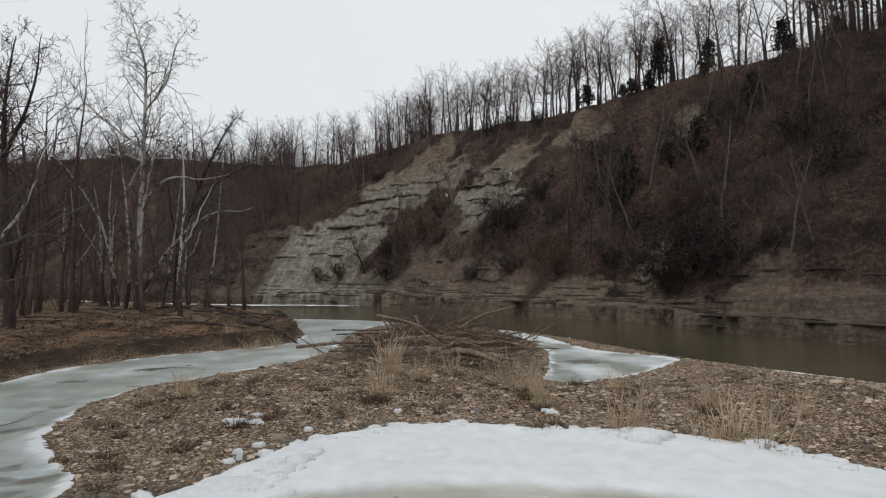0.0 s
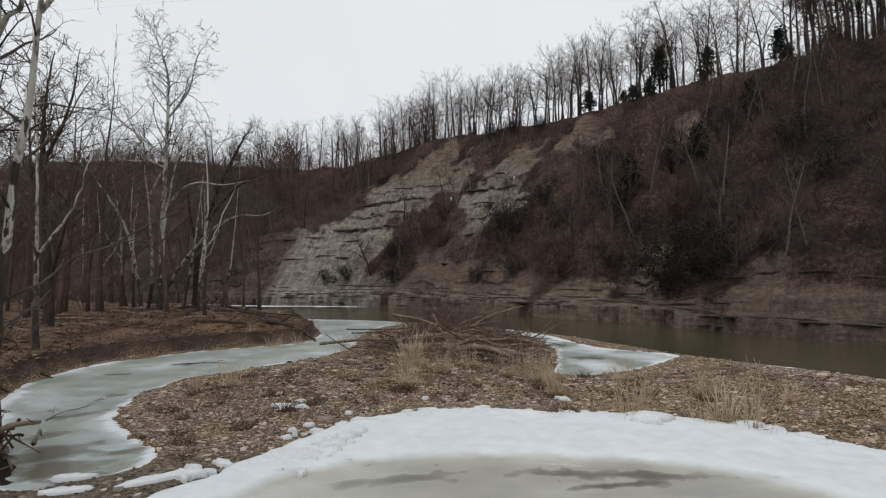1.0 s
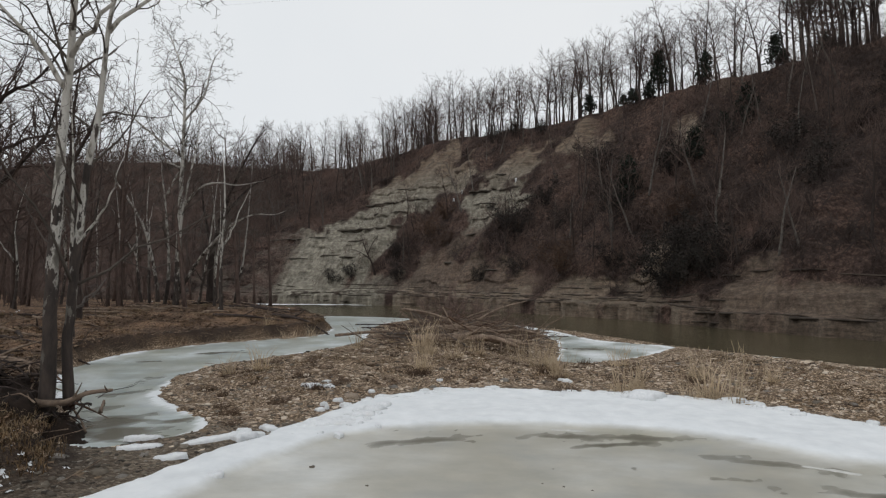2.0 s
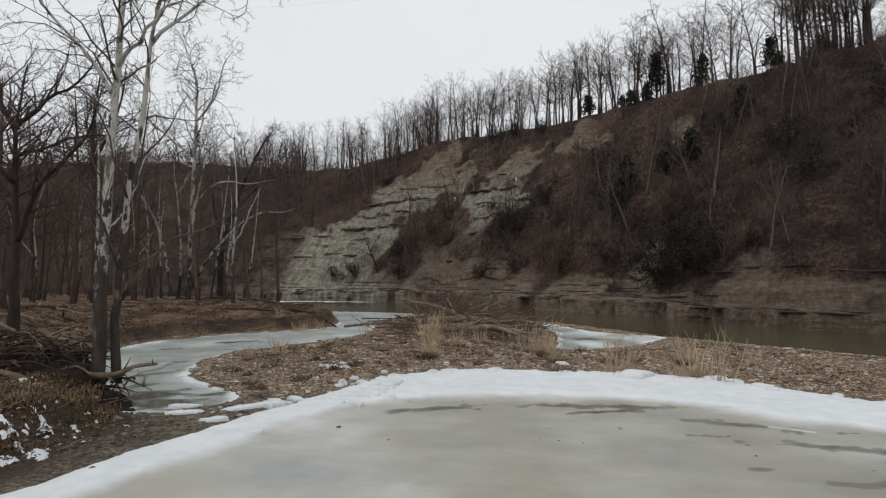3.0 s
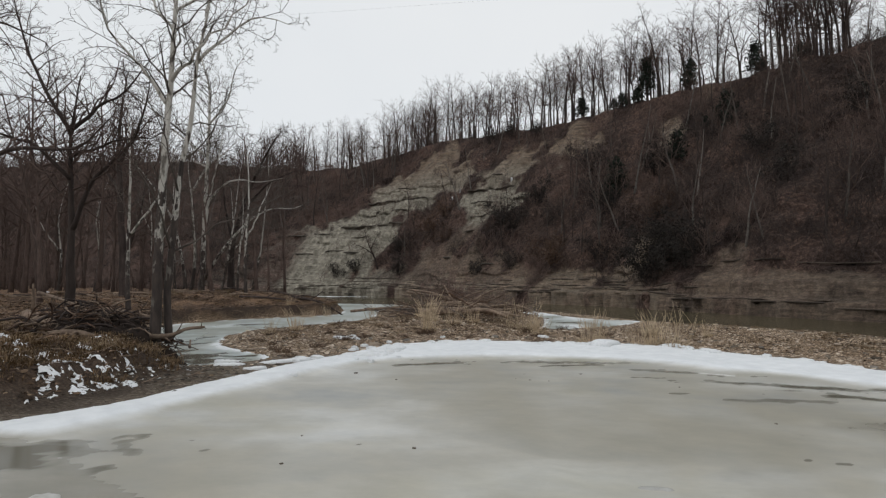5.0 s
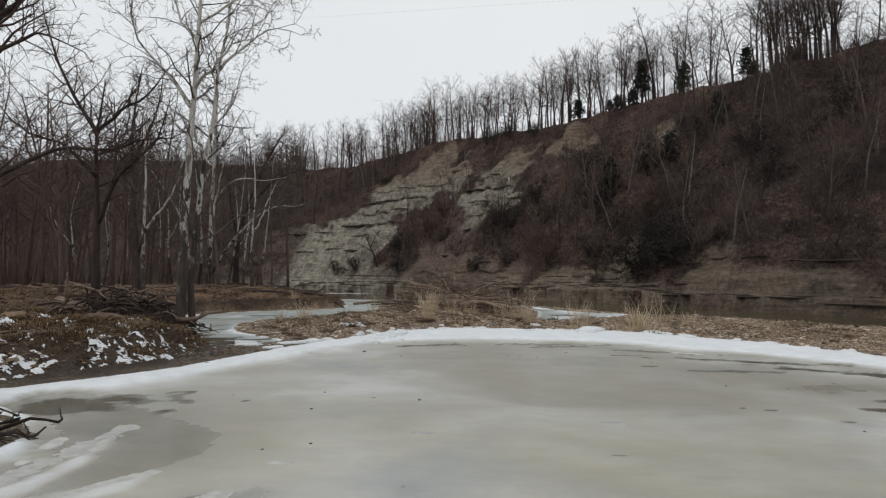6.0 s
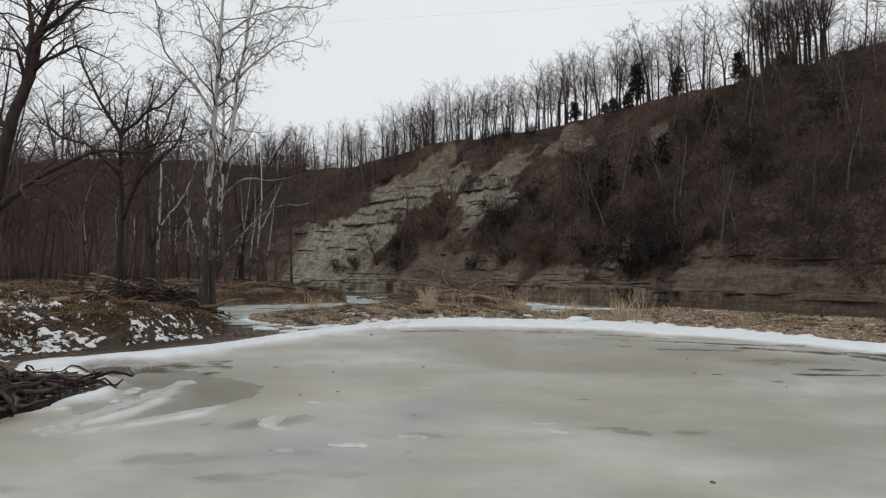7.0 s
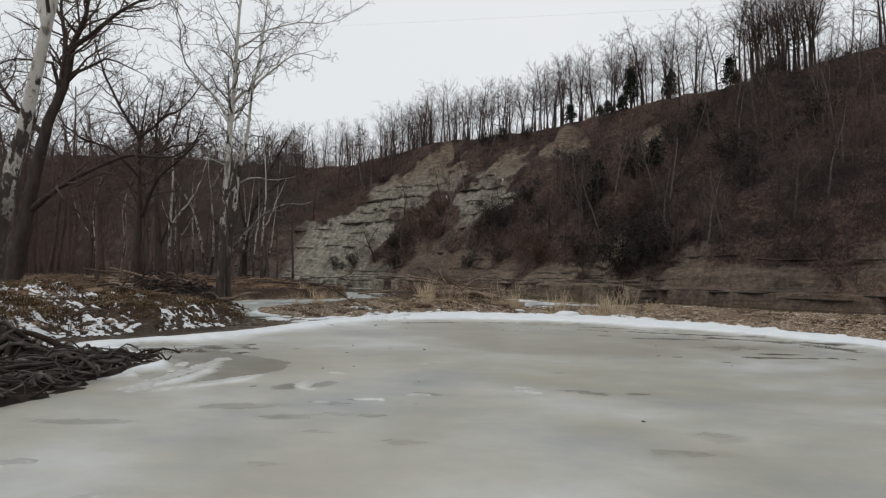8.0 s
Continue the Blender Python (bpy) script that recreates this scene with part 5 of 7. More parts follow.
own_tree("bank_sycamore", (-10.2, -1.9, 0.75), [
    ([(-10.4, -1.85, 0.3), (-10.2, -1.8, 0.9), (-9.98, -1.8, 2.0), (-9.8, -1.8, 3.0), (-9.6, -1.8, 3.9), (-9.27, -1.8, 5.4), (-9.0, -1.8, 7.0), (-8.7, -1.7, 9.0), (-8.5, -1.6, 11.5), (-8.6, -1.4, 14.0)], 0.25, 0.05, 0.5),
    ([(-9.1, -1.8, 6.4), (-10.2, -1.2, 8.2), (-11.3, -0.6, 10.0), (-12.0, 0.0, 12.2)], 0.1, 0.025, 1.0),
    ([(-8.7, -1.7, 8.8), (-7.6, -2.2, 10.0), (-6.6, -2.8, 11.6)], 0.09, 0.02, 1.0)],
    FINE, M_SYC, M_SYCTWIG, "thick sycamore trunk with flaking pale bark over bare roots", 505, per_metre=2.0, span=(0.65, 1.0))

own_tree("old_dark_tree", (-21.5, 22.0, 0.75), [
    ([(-21.7, 22, 0.3), (-21.8, 22, 3.1), (-22.1, 22, 6.2), (-22.3, 22, 9.3), (-22.2, 22, 11.5), (-21.8, 22, 14.0)], 0.27, 0.05, 0.9),
    ([(-21.75, 22, 3.4), (-21.0, 21.6, 4.6), (-20.2, 21.2, 6.4), (-19.8, 21.0, 8.6)], 0.11, 0.025, 1.2),
    ([(-22.3, 22, 8.6), (-21.2, 21.8, 10.2), (-20.4, 21.6, 12.2), (-20.0, 21.4, 13.8)], 0.11, 0.025, 1.2),
    ([(-22.2, 22, 7.2), (-23.6, 22.4, 8.8), (-24.8, 22.8, 11.0)], 0.1, 0.025, 1.2)],
    FINE_FAR, M_DARK, M_TWIG, "dark rough-barked tree at the edge of the wood", 506, per_metre=1.9, span=(0.5, 1.0))

own_tree("forked_dark_tree", (-22.3, 35.5, 0.7), [
    ([(-22.5, 35.5, 0.2), (-22.5, 35.5, 4.3), (-22.0, 35.5, 6.6), (-21.3, 35.5, 8.6), (-20.3, 35.4, 10.8), (-19.1, 35.2, 12.9), (-18.1, 35.0, 13.9)], 0.26, 0.03, 1.0),
    ([(-21.9, 35.5, 7.2), (-20.4, 35.2, 8.7), (-19.0, 35.0, 9.8), (-16.8, 34.8, 10.6)], 0.14, 0.025, 1.2),
    ([(-22.4, 35.5, 5.2), (-23.2, 35.7, 8.0), (-23.6, 35.9, 11.0)], 0.14, 0.03, 1.2)],
    FINE_FAR, M_DARK, M_TWIG, "dark forked tree leaning over the river flat", 507, per_metre=1.9, span=(0.5, 1.0))

own_tree("slender_pale_tree", (-21.6, 37.0, 0.7), [
    ([(-21.6, 37, 0.2), (-21.2, 37, 2.6), (-20.8, 37, 4.4), (-20.5, 37, 7.0), (-20.3, 37, 9.8), (-20.2, 37.1, 12.0)], 0.12, 0.02, 1.0)],
    FINE_FAR, M_SYC, M_SYCTWIG, "slender pale-barked young tree", 508, per_metre=1.3, span=(0.4, 1.0))

# pale stems in the wood, seen between the dark ones
pale_kinds = [limb_tree("pale_stem", 520 + i, [([(0, 0, -0.3), (0.2 * (i - 1), 0.1, 3), (0.1, 0.3 * (i - 1), 6.5), (0.5 * (i - 1), 0.2, 10)], 0.13, 0.025, 0.8),
                                              ([(0.15 * (i - 1), 0.1, 3.6), (1.1, 0.3, 5.4), (1.9, 0.2, 7.6)], 0.07, 0.02, 1.0)], FINE_FAR, M_SYC, M_SYCTWIG, per_metre=1.1, span=(0.4, 1.0)) for i in range(3)]
pale = [tree_thing("pale_sycamore", me, "young sycamore with whitish bark in the wood", "pale sycamores of the wood", (x, y, ground_z(x, y)), i) for i, (me, (x, y)) in enumerate(zip(pale_kinds, ((-18.2, 17.5), (-17.6, 28.0), (-27.2, 35.5))))]
for i, (x, y, sc) in enumerate(((-26.0, 31.0, 0.8), (-19.4, 30.5, 0.75), (-29.5, 38.0, 1.0), (-33, 34, 0.9), (-24.5, 40, 0.95), (-38, 44, 1.0), (-31, 28, 0.8))):
    placed(pale[i % 3], x, y, ground_z(x, y) - 0.05, i * 1.7, sc, 0.06, i)
for i, (x, y, sc) in enumerate(((-25.3, 24.6, 1.0), (-27.8, 30.0, 0.95), (-20.6, 29.3, 0.85), (-24.9, 29.2, 1.05), (-19.3, 38.6, 0.9), (-30.5, 24.8, 1.1), (-34, 27.5, 1.0), (-29, 19.5, 0.9), (-25.8, 15.0, 0.8), (-33, 14.5, 0.95), (-22.0, 41.5, 0.8), (-26.5, 43.5, 0.9), (-22.5, 9.5, 0.8), (-26.5, 8.0, 0.9), (-31.0, 9.5, 1.0), (-23.5, 13.0, 0.85), (-28.0, 16.5, 0.95), (-35.0, 18.0, 1.05), (-38.0, 12.0, 1.0), (-21.0, 15.5, 0.75), (-24.5, 19.5, 0.9), (-32.0, 22.0, 1.0), (-40.0, 24.0, 1.1), (-36.5, 31.0, 1.0))):
    placed(wood[i % 6], x, y, ground_z(x, y) - 0.05, i * 2.1, sc, 0.05, i * 1.3)


# ---- evergreens and leafy bushes ----
def evergreen(seed, height, rad, clumps, needle, flat=0.35):
    """Trunk, and a crown of whorled boughs set with short needle sprays."""
    r = np.random.default_rng(seed)
    tr, cr = Build(), Build()
    tr.tube([(0, 0, -0.4), (0.03, 0.02, height * 0.5), (0, 0, height)], [0.03 * height ** 0.7, 0.02 * height ** 0.7, 0.01], 5)
    for i in range(clumps):
        f = (i + r.uniform(0, 1)) / clumps
        z = height * (0.18 + 0.82 * f)
        reach = rad * (1 - f) ** 0.7 * r.uniform(0.45, 1.1) + 0.15
        a = i * 2.4 + r.uniform(-0.4, 0.4)
        end = np.array((math.cos(a) * reach, math.sin(a) * reach, z + reach * r.uniform(-0.1, flat)))
        tr.tube([(0, 0, z), end * (0.5, 0.5, 0) + (0, 0, (z + end[2]) / 2 - 0.05), end], [0.03, 0.02, 0.008], 3)
        for s in range(16):
            q = r.uniform(0.25, 1.0)
            c = np.array((end[0] * q, end[1] * q, z + (end[2] - z) * q)) + r.normal(0, 0.16 * rad ** 0.5, 3)
            d1, d2 = unit(r.normal(0, 1, 3)), unit(r.normal(0, 1, 3))
            w = needle * r.uniform(0.6, 1.3)
            cr.add([c - d1 * w, c + d2 * w * 0.35, c + d1 * w, c - d2 * w * 0.35], [[0, 1, 2, 3]])
    return tr.mesh("evergreen_trunk", M_DARK), cr.mesh("evergreen_crown", M_PINE, False)


pines = [evergreen(600 + i, (6.0, 4.0, 2.8)[i], (2.1, 1.5, 1.3)[i], (60, 46, 36)[i], 0.28) for i in range(3)]
pine_at = [(0, 4.94, 1.0), (1, 4.34, 0.985), (2, 5.72, 0.99), (2, 5.3, 0.975), (2, 5.2, 0.97), (1, 3.4, 1.0), (2, 3.3, 1.0), (2, 5.02, 0.97), (2, 2.7, 1.0)]
pine_things = []
pine_at += [(int(rng.integers(1, 3)), rng.uniform(2.0, 5.8), rng.uniform(0.3, 0.96)) for _ in range(9)]
for i, (kind, k, v) in enumerate(pine_at):
    p, _ = on_hill(k, v)
    if i > 8 and on_hill(k, v)[1] > 0.2:
        continue
    if i < 3:
        pine_things.append(tree_thing("pine_tree", pines[kind], "dark green pine standing on the ridge", "pines on the ridge", (p[0], p[1], p[2] - 0.1), i))
    else:
        proto = pine_things[kind] if kind < 2 else pine_things[2]
        ob = placed(proto, p[0], p[1], p[2] - 0.4, i * 1.9, (0.6 if kind == 2 else 0.85) + 0.25 * ((i * 37) % 10) / 10)
        if i > 8:
            tagged(ob, "small dark evergreen rooted in the steep slope", "tree", "evergreens on the slope")


def leafy_bush(seed, height, leaves, mat):
    """Leafless or half-withered bush: many thin stems, with dark leaf clumps towards the ends."""
    v, q, t = shrub_arrays(seed, 7, height, 0.5, 0.03)
    stems = mesh_from("bush_stems", v, q, t, M_DARK)
    r = np.random.default_rng(seed)
    b = Build()
    high = v[v[:, 2] > height * 0.12]
    for c in high[r.integers(0, len(high), leaves)]:
        c = c + r.normal(0, 0.14, 3)
        d1, d2 = unit(r.normal(0, 1, 3)), unit(r.normal(0, 1, 3))
        w = r.uniform(0.04, 0.09)
        b.add([c - d1 * w, c + d2 * w * 0.6, c + d1 * w, c - d2 * w * 0.6], [[0, 1, 2, 3]])
    return stems, b.mesh("bush_leaves", mat, False)


M_DARKLEAF = simple("dark_evergreen_leaves", (0.014, 0.012, 0.01), (0.045, 0.038, 0.032), 4, 0.8)
bush_kinds = [leafy_bush(640 + i, 3.0, 2400, (M_DARKLEAF, M_DARKLEAF, M_LEAF)[i]) for i in range(3)]
bush_things = []
bush_at = [(0, 3.5, 0.1, 1.5), (1, 3.3, 0.13, 1.5), (2, 5.1, 0.14, 1.3), (0, 3.42, 0.07, 1.2), (1, 3.62, 0.15, 1.2), (0, 3.15, 0.1, 1.3), (1, 2.95, 0.09, 1.0), (0, 9.12, 0.08, 0.8), (1, 8.77, 0.1, 0.8), (0, 6.9, 0.93, 1.2), (1, 7.3, 0.9, 1.2), (0, 6.4, 0.93, 1.0), (0, 5.3, 0.62, 1.3), (1, 5.15, 0.57, 1.2), (2, 7.5, 0.4, 1.1), (2, 7.7, 0.3, 1.1), (2, 7.3, 0.24, 1.0),
           (0, 6.1, 0.33, 1.2), (1, 5.85, 0.28, 1.3), (0, 5.7, 0.42, 1.2), (1, 5.4, 0.3, 1.0), (0, 4.85, 0.4, 1.2), (1, 4.5, 0.3, 1.1), (0, 4.2, 0.5, 1.3), (2, 4.9, 0.12, 1.1), (2, 3.9, 0.3, 1.1), (0, 3.7, 0.62, 1.2), (1, 2.6, 0.5, 1.2), (0, 2.3, 0.35, 1.2), (1, 2.0, 0.6, 1.3), (0, 6.2, 0.1, 0.8), (1, 5.55, 0.12, 0.8), (0, 4.3, 0.14, 0.9), (0, 7.9, 0.1, 0.9), (1, 8.2, 0.2, 0.9)]
for i, (kind, k, v, sc) in enumerate(bush_at):
    p, _ = on_hill(k, v)
    if i < 3:
        ob = empty("hillside_bush", (p[0], p[1], p[2] - 0.1), i, sc)
        part("stem_clump", bush_kinds[kind][0], ob)
        part("foliage", bush_kinds[kind][1], ob)
        tagged(ob, ("dense dark bush on the slope", "dense dark bush on the slope", "bush with withered red-brown leaves on the slope")[i], "bush", "bushes on the slope")
        bush_things.append(ob)
    else:
        placed(bush_things[kind], p[0], p[1], p[2] - 0.1, i * 1.3, sc)

p, _ = on_hill(8.42, 0.13)
own_tree("crooked_slope_tree", (p[0], p[1], p[2]), [
    ([(p[0], p[1], p[2] - 0.4), (p[0] - 0.5, p[1] - 0.4, p[2] + 1.6), (p[0] - 1.3, p[1] - 0.6, p[2] + 3.4), (p[0] - 1.9, p[1] - 0.6, p[2] + 5.4)], 0.17, 0.04, 1.2),
    ([(p[0] - 0.6, p[1] - 0.4, p[2] + 1.9), (p[0] - 2.0, p[1] - 0.6, p[2] + 2.9), (p[0] - 3.6, p[1] - 0.6, p[2] + 3.4)], 0.09, 0.03, 1.2),
    ([(p[0] - 1.0, p[1] - 0.5, p[2] + 2.6), (p[0] - 0.3, p[1] - 0.7, p[2] + 4.0), (p[0] + 0.5, p[1] - 0.8, p[2] + 5.2)], 0.09, 0.03, 1.2)],
    FINE_FAR, M_DARK, M_TWIG, "crooked dark tree leaning from the shale slope", 530, per_metre=1.5, span=(0.4, 1.0))

# ---- driftwood, roots, grass and stones on the flat ----
rng = np.random.default_rng(77)


def stick(parent, name, pts, r0, r1, mat, seed, sides=6, knots=0.12, forks=0):
    """A weathered branch or root as one part, with knotty girth and broken-off side stubs."""
    r = np.random.default_rng(seed)
    p = np.array(pts, dtype=float)
    length = np.linalg.norm(np.diff(p, axis=0), axis=1).sum()
    n = max(4, int(length / 0.16))
    line = along(p, np.linspace(0, len(p) - 1, n + 1))
    mid = line.mean(axis=0)
    line = line - mid
    rad = np.linspace(r0, r1, n + 1) * (1 + knots * r.normal(0, 1, n + 1))
    b = Build()
    b.tube(line, np.maximum(rad, 0.004), sides, r, 0.06)
    for _ in range(forks):
        i = int(r.integers(1, n))
        d = unit(line[min(i + 1, n)] - line[i - 1] + r.normal(0, 0.8, 3) * np.linalg.norm(line[min(i + 1, n)] - line[i - 1]))
        fl = length * r.uniform(0.12, 0.35)
        b.tube([line[i], line[i] + d * fl * 0.5, line[i] + d * fl + (0, 0, r.uniform(-0.1, 0.15) * fl)], [rad[i] * 0.55, rad[i] * 0.4, rad[i] * 0.15], 4)
    ob = part(name, b.mesh(name, mat), parent)
    ob.location = mid - np.array(parent.location)
    return ob


# driftwood heap on the gravel bar
pile = empty("driftwood_pile", (-3.2, 21.5, ground_z(-3.2, 21.5)))
tagged(pile, "tangled heap of grey-brown driftwood logs and branches on gravel", "driftwood")
zb = float(pile.location[2])
for i, (a, c, r0, r1) in enumerate([
        ((-4.9, 19.8, zb + 0.2), (-0.6, 19.2, zb + 0.18), 0.2, 0.12), ((-2.2, 19.5, zb + 0.35), (-0.7, 18.7, zb + 0.1), 0.13, 0.06), ((-8.9, 22.0, zb + 0.12), (-4.6, 21.9, zb + 0.22), 0.07, 0.04),
        ((-6.9, 27.5, zb + 1.0), (-1.9, 21.9, zb + 0.35), 0.085, 0.04), ((-6.2, 24.5, zb + 1.2), (-3.0, 22.0, zb + 0.45), 0.07, 0.035), ((-2.9, 24.0, zb + 0.5), (-0.2, 27.0, zb + 1.5), 0.055, 0.025),
        ((-5.2, 21.4, zb + 0.4), (-1.8, 21.2, zb + 0.5), 0.12, 0.08), ((-3.8, 20.8, zb + 0.25), (0.2, 21.0, zb + 0.4), 0.1, 0.05), ((-1.6, 20.4, zb + 0.5), (0.5, 20.2, zb + 0.3), 0.06, 0.03)]):
    m = [(a[j] + c[j]) / 2 + (0.15 if j == 2 else 0.12 * (-1) ** i) for j in range(3)]
    stick(pile, "log", [a, m, c], r0, r1, M_DRIFT, 700 + i, 8, 0.07, 3)
for i in range(250):
    x, y = rng.uniform(-6.6, 0.3), rng.uniform(19.0, 26.5)
    hump = max(0.0, 1 - ((x + 2.9) / 3.2) ** 2 - ((y - 22.3) / 4.5) ** 2)
    a = rng.uniform(-0.7, 0.7) + (math.pi if rng.random() < 0.5 else 0)
    ln = rng.uniform(0.8, 2.8)
    z = zb + 0.08 + hump * rng.uniform(0.1, 0.75)
    dz = rng.normal(0.04, 0.16) * ln
    p0, p2 = (x - math.cos(a) * ln / 2, y - math.sin(a) * ln / 2, max(z - dz, zb + 0.03)), (x + math.cos(a) * ln / 2, y + math.sin(a) * ln / 2, max(z + dz, zb + 0.03))
    p1 = (x + rng.normal(0, 0.12), y + rng.normal(0, 0.12), z + rng.uniform(0, 0.18))
    stick(pile, "branch", [p0, p1, p2], rng.uniform(0.012, 0.05) if i < 110 else rng.uniform(0.008, 0.02), rng.uniform(0.005, 0.014), (M_LEAF, M_DRIFT, M_GREY, M_DRIFT)[i % 4], 720 + i, 5, 0.12, 3)
v, q, t = shrub_arrays(333, 16, 1.7, 0.6, 0.017)
for i, (x, y, sc) in enumerate(((-4.6, 24.0, 1.0), (-3.2, 23.2, 0.8), (-2.2, 25.0, 0.9), (-5.4, 26.0, 0.9), (-1.6, 22.4, 0.6), (-5.6, 22.6, 0.7), (-4.2, 21.4, 0.55), (-0.7, 23.4, 0.65), (-6.6, 24.2, 0.6), (-3.8, 26.4, 1.3), (-2.6, 27.4, 1.2), (-5.2, 28.2, 1.4), (-1.4, 26.2, 1.0), (-4.2, 29.5, 1.5), (-0.2, 25.2, 0.8))):
    brush = new("willow_brush", mesh_from("willow_brush", v, q, t, M_BRUSHR))
    brush.matrix_basis = Matrix.LocRotScale((x, y, ground_z(x, y) + 0.1), Euler((0.1, 0.1, i * 2)), (sc, sc, sc))
    tagged(brush, "leafless reddish willow brush in the driftwood", "brush", "willow brush in the driftwood")
v, q, t = shrub_arrays(334, 9, 3.3, 0.22, 0.014)
brush = new("willow_sapling", mesh_from("willow_sapling", v, q, t, M_BRUSH))
brush.location = (-4.9, 27.5, ground_z(-4.9, 27.5))
tagged(brush, "slender leafless willow shoots behind the driftwood", "sapling")

def soil_mound(parent, name, outline, height, seed, low=0.0):
    """A ragged body of dark soil and root mat, inside an outline on the ground."""
    p = rounded(outline, 4)
    lo, hi = p.min(axis=0) - 0.4, p.max(axis=0) + 0.4
    xs, ys = np.arange(lo[0], hi[0], 0.06), np.arange(lo[1], hi[1], 0.06)
    X, Y = np.meshgrid(xs, ys)
    d = -sdist(X, Y, p) + 0.22 * fbm(X, Y, 0.5, seed, 4)
    z0 = np.maximum(ground_fields(X, Y)[0], low)
    lump = 0.6 * fbm(X, Y, 0.8, seed + 2, 4) + 0.75 * fbm(X, Y, 0.2, seed + 4, 3)
    Z = z0 - 0.05 + height * smooth(d, 0.0, 0.45) * (0.62 + 0.6 * lump)
    ok = (d > -0.06).ravel()
    q = grid_quads(len(xs), len(ys))
    q = q[ok[q].all(axis=1)]
    used = np.unique(q)
    remap = np.full(X.size, -1)
    remap[used] = np.arange(len(used))
    v = np.stack([X, Y, Z], axis=-1).reshape(-1, 3)[used] - np.array(parent.location)
    return part(name, mesh_from(name, v, remap[q], np.zeros((0, 3), int), M_SOIL, True), parent)


# root pile beside the twin sycamore
roots = empty("root_pile", (-11.0, 7.6, ground_z(-11.0, 7.6)))
tagged(roots, "dark tangled pile of washed-up roots and sticks", "driftwood")
soil_mound(roots, "root_mat", [(-14.2, 7.7), (-12.6, 8.4), (-10.8, 8.2), (-9.3, 7.6), (-8.9, 6.7), (-9.8, 6.1), (-11.6, 6.2), (-13.2, 6.9)], 0.42, 61.0)
for i, (pts, r0, r1) in enumerate([
        ([(-14.6, 8.0, 1.15), (-13.2, 7.2, 1.0), (-11.6, 6.6, 0.72), (-10.6, 6.3, 0.6)], 0.17, 0.11), ([(-16.6, 10.6, 1.75), (-14.2, 9.2, 1.45), (-11.6, 7.6, 1.05)], 0.06, 0.035),
        ([(-10.3, 6.9, 0.7), (-9.4, 6.8, 0.72), (-8.95, 6.9, 0.9), (-8.5, 7.0, 0.95)], 0.08, 0.03), ([(-12.6, 6.2, 0.75), (-11.4, 6.1, 0.85), (-10.6, 6.2, 0.6)], 0.1, 0.05), ([(-13.9, 8.6, 1.0), (-12.4, 8.4, 1.3), (-10.6, 8.2, 1.05)], 0.11, 0.05)]):
    stick(roots, "log", pts, r0, r1, M_DRIFT, 820 + i, 8, 0.08, 3)
for i in range(190):
    u = rng.normal(0, 0.5, 3)
    c = np.array((-11.7 + 2.1 * np.clip(u[0], -1, 1), 7.2 + 1.2 * np.clip(u[1], -1, 1), 0.0))
    c[2] = max(ground_z(c[0], c[1]), 0.1) + 0.04 + rng.uniform(0, 0.5) * max(0.1, 1 - ((c[0] + 11.6) / 3.0) ** 2)
    a, ln = rng.uniform(0, 6.28), rng.uniform(0.5, 1.4)
    d = np.array((math.cos(a), math.sin(a) * 0.7, rng.normal(-0.05, 0.22)))
    pts = [c - d * ln / 2 + rng.normal(0, 0.05, 3), c + rng.normal(0, 0.05, 3) + (0, 0, 0.14), c + d * ln / 2 + rng.normal(0, 0.05, 3) + (0, 0, 0.05)]
    stick(roots, "root", pts, rng.uniform(0.012, 0.042), rng.uniform(0.004, 0.014), (M_DARK, M_LEAF, M_DARK, M_DRIFT, M_DARK)[i % 5], 830 + i, 4, 0.18, 2)

# bare roots of the bank sycamore, running down to the ice
bank_roots = empty("bank_roots", (-8.0, -3.0, 0.3))
tagged(bank_roots, "gnarled exposed tree roots on the eroded bank by the ice", "roots")
soil_mound(bank_roots, "root_soil", [(-8.0, -2.6), (-7.3, -2.6), (-6.5, -2.9), (-5.75, -3.5), (-5.55, -4.3), (-5.5, -5.2), (-5.6, -6.2), (-7.0, -7.4), (-8.8, -7.4), (-9.4, -4.5)], 0.2, 71.0)
for i in range(215):
    if i < 8:
        x, y = -10.1 + rng.normal(0, 0.25), -1.9 + rng.normal(0, 0.3)
        head = rng.uniform(-1.5, 0.15)
    else:
        x, y = rng.uniform(-7.7, -5.9), rng.uniform(-6.4, -2.9)
        head = rng.uniform(-1.1, 0.6) + (math.pi if rng.random() < 0.18 else 0)
    r0 = rng.uniform(0.025, 0.065) if i < 60 else rng.uniform(0.008, 0.028)
    lift = rng.uniform(0.0, 0.16)
    pts = []
    n = int(rng.integers(7, 16)) if i < 130 else int(rng.integers(5, 9))
    for s in range(n):
        pts.append((x, y, max(ground_z(x, y), -0.02) + 0.07 + r0 * 0.4 + lift * math.sin(s / (n - 1) * math.pi) + rng.normal(0, 0.045)))
        head += rng.normal(0, 0.55)
        x, y = x + math.cos(head) * 0.22, y + math.sin(head) * 0.22
        if x > -5.62 or y > -1.6 or y < -6.9:
            break
    if len(pts) > 3:
        stick(bank_roots, "root", pts, r0, r0 * 0.3, (M_DARK, M_GREY, M_DARK, M_SOIL)[i % 4], 960 + i, 6, 0.16)


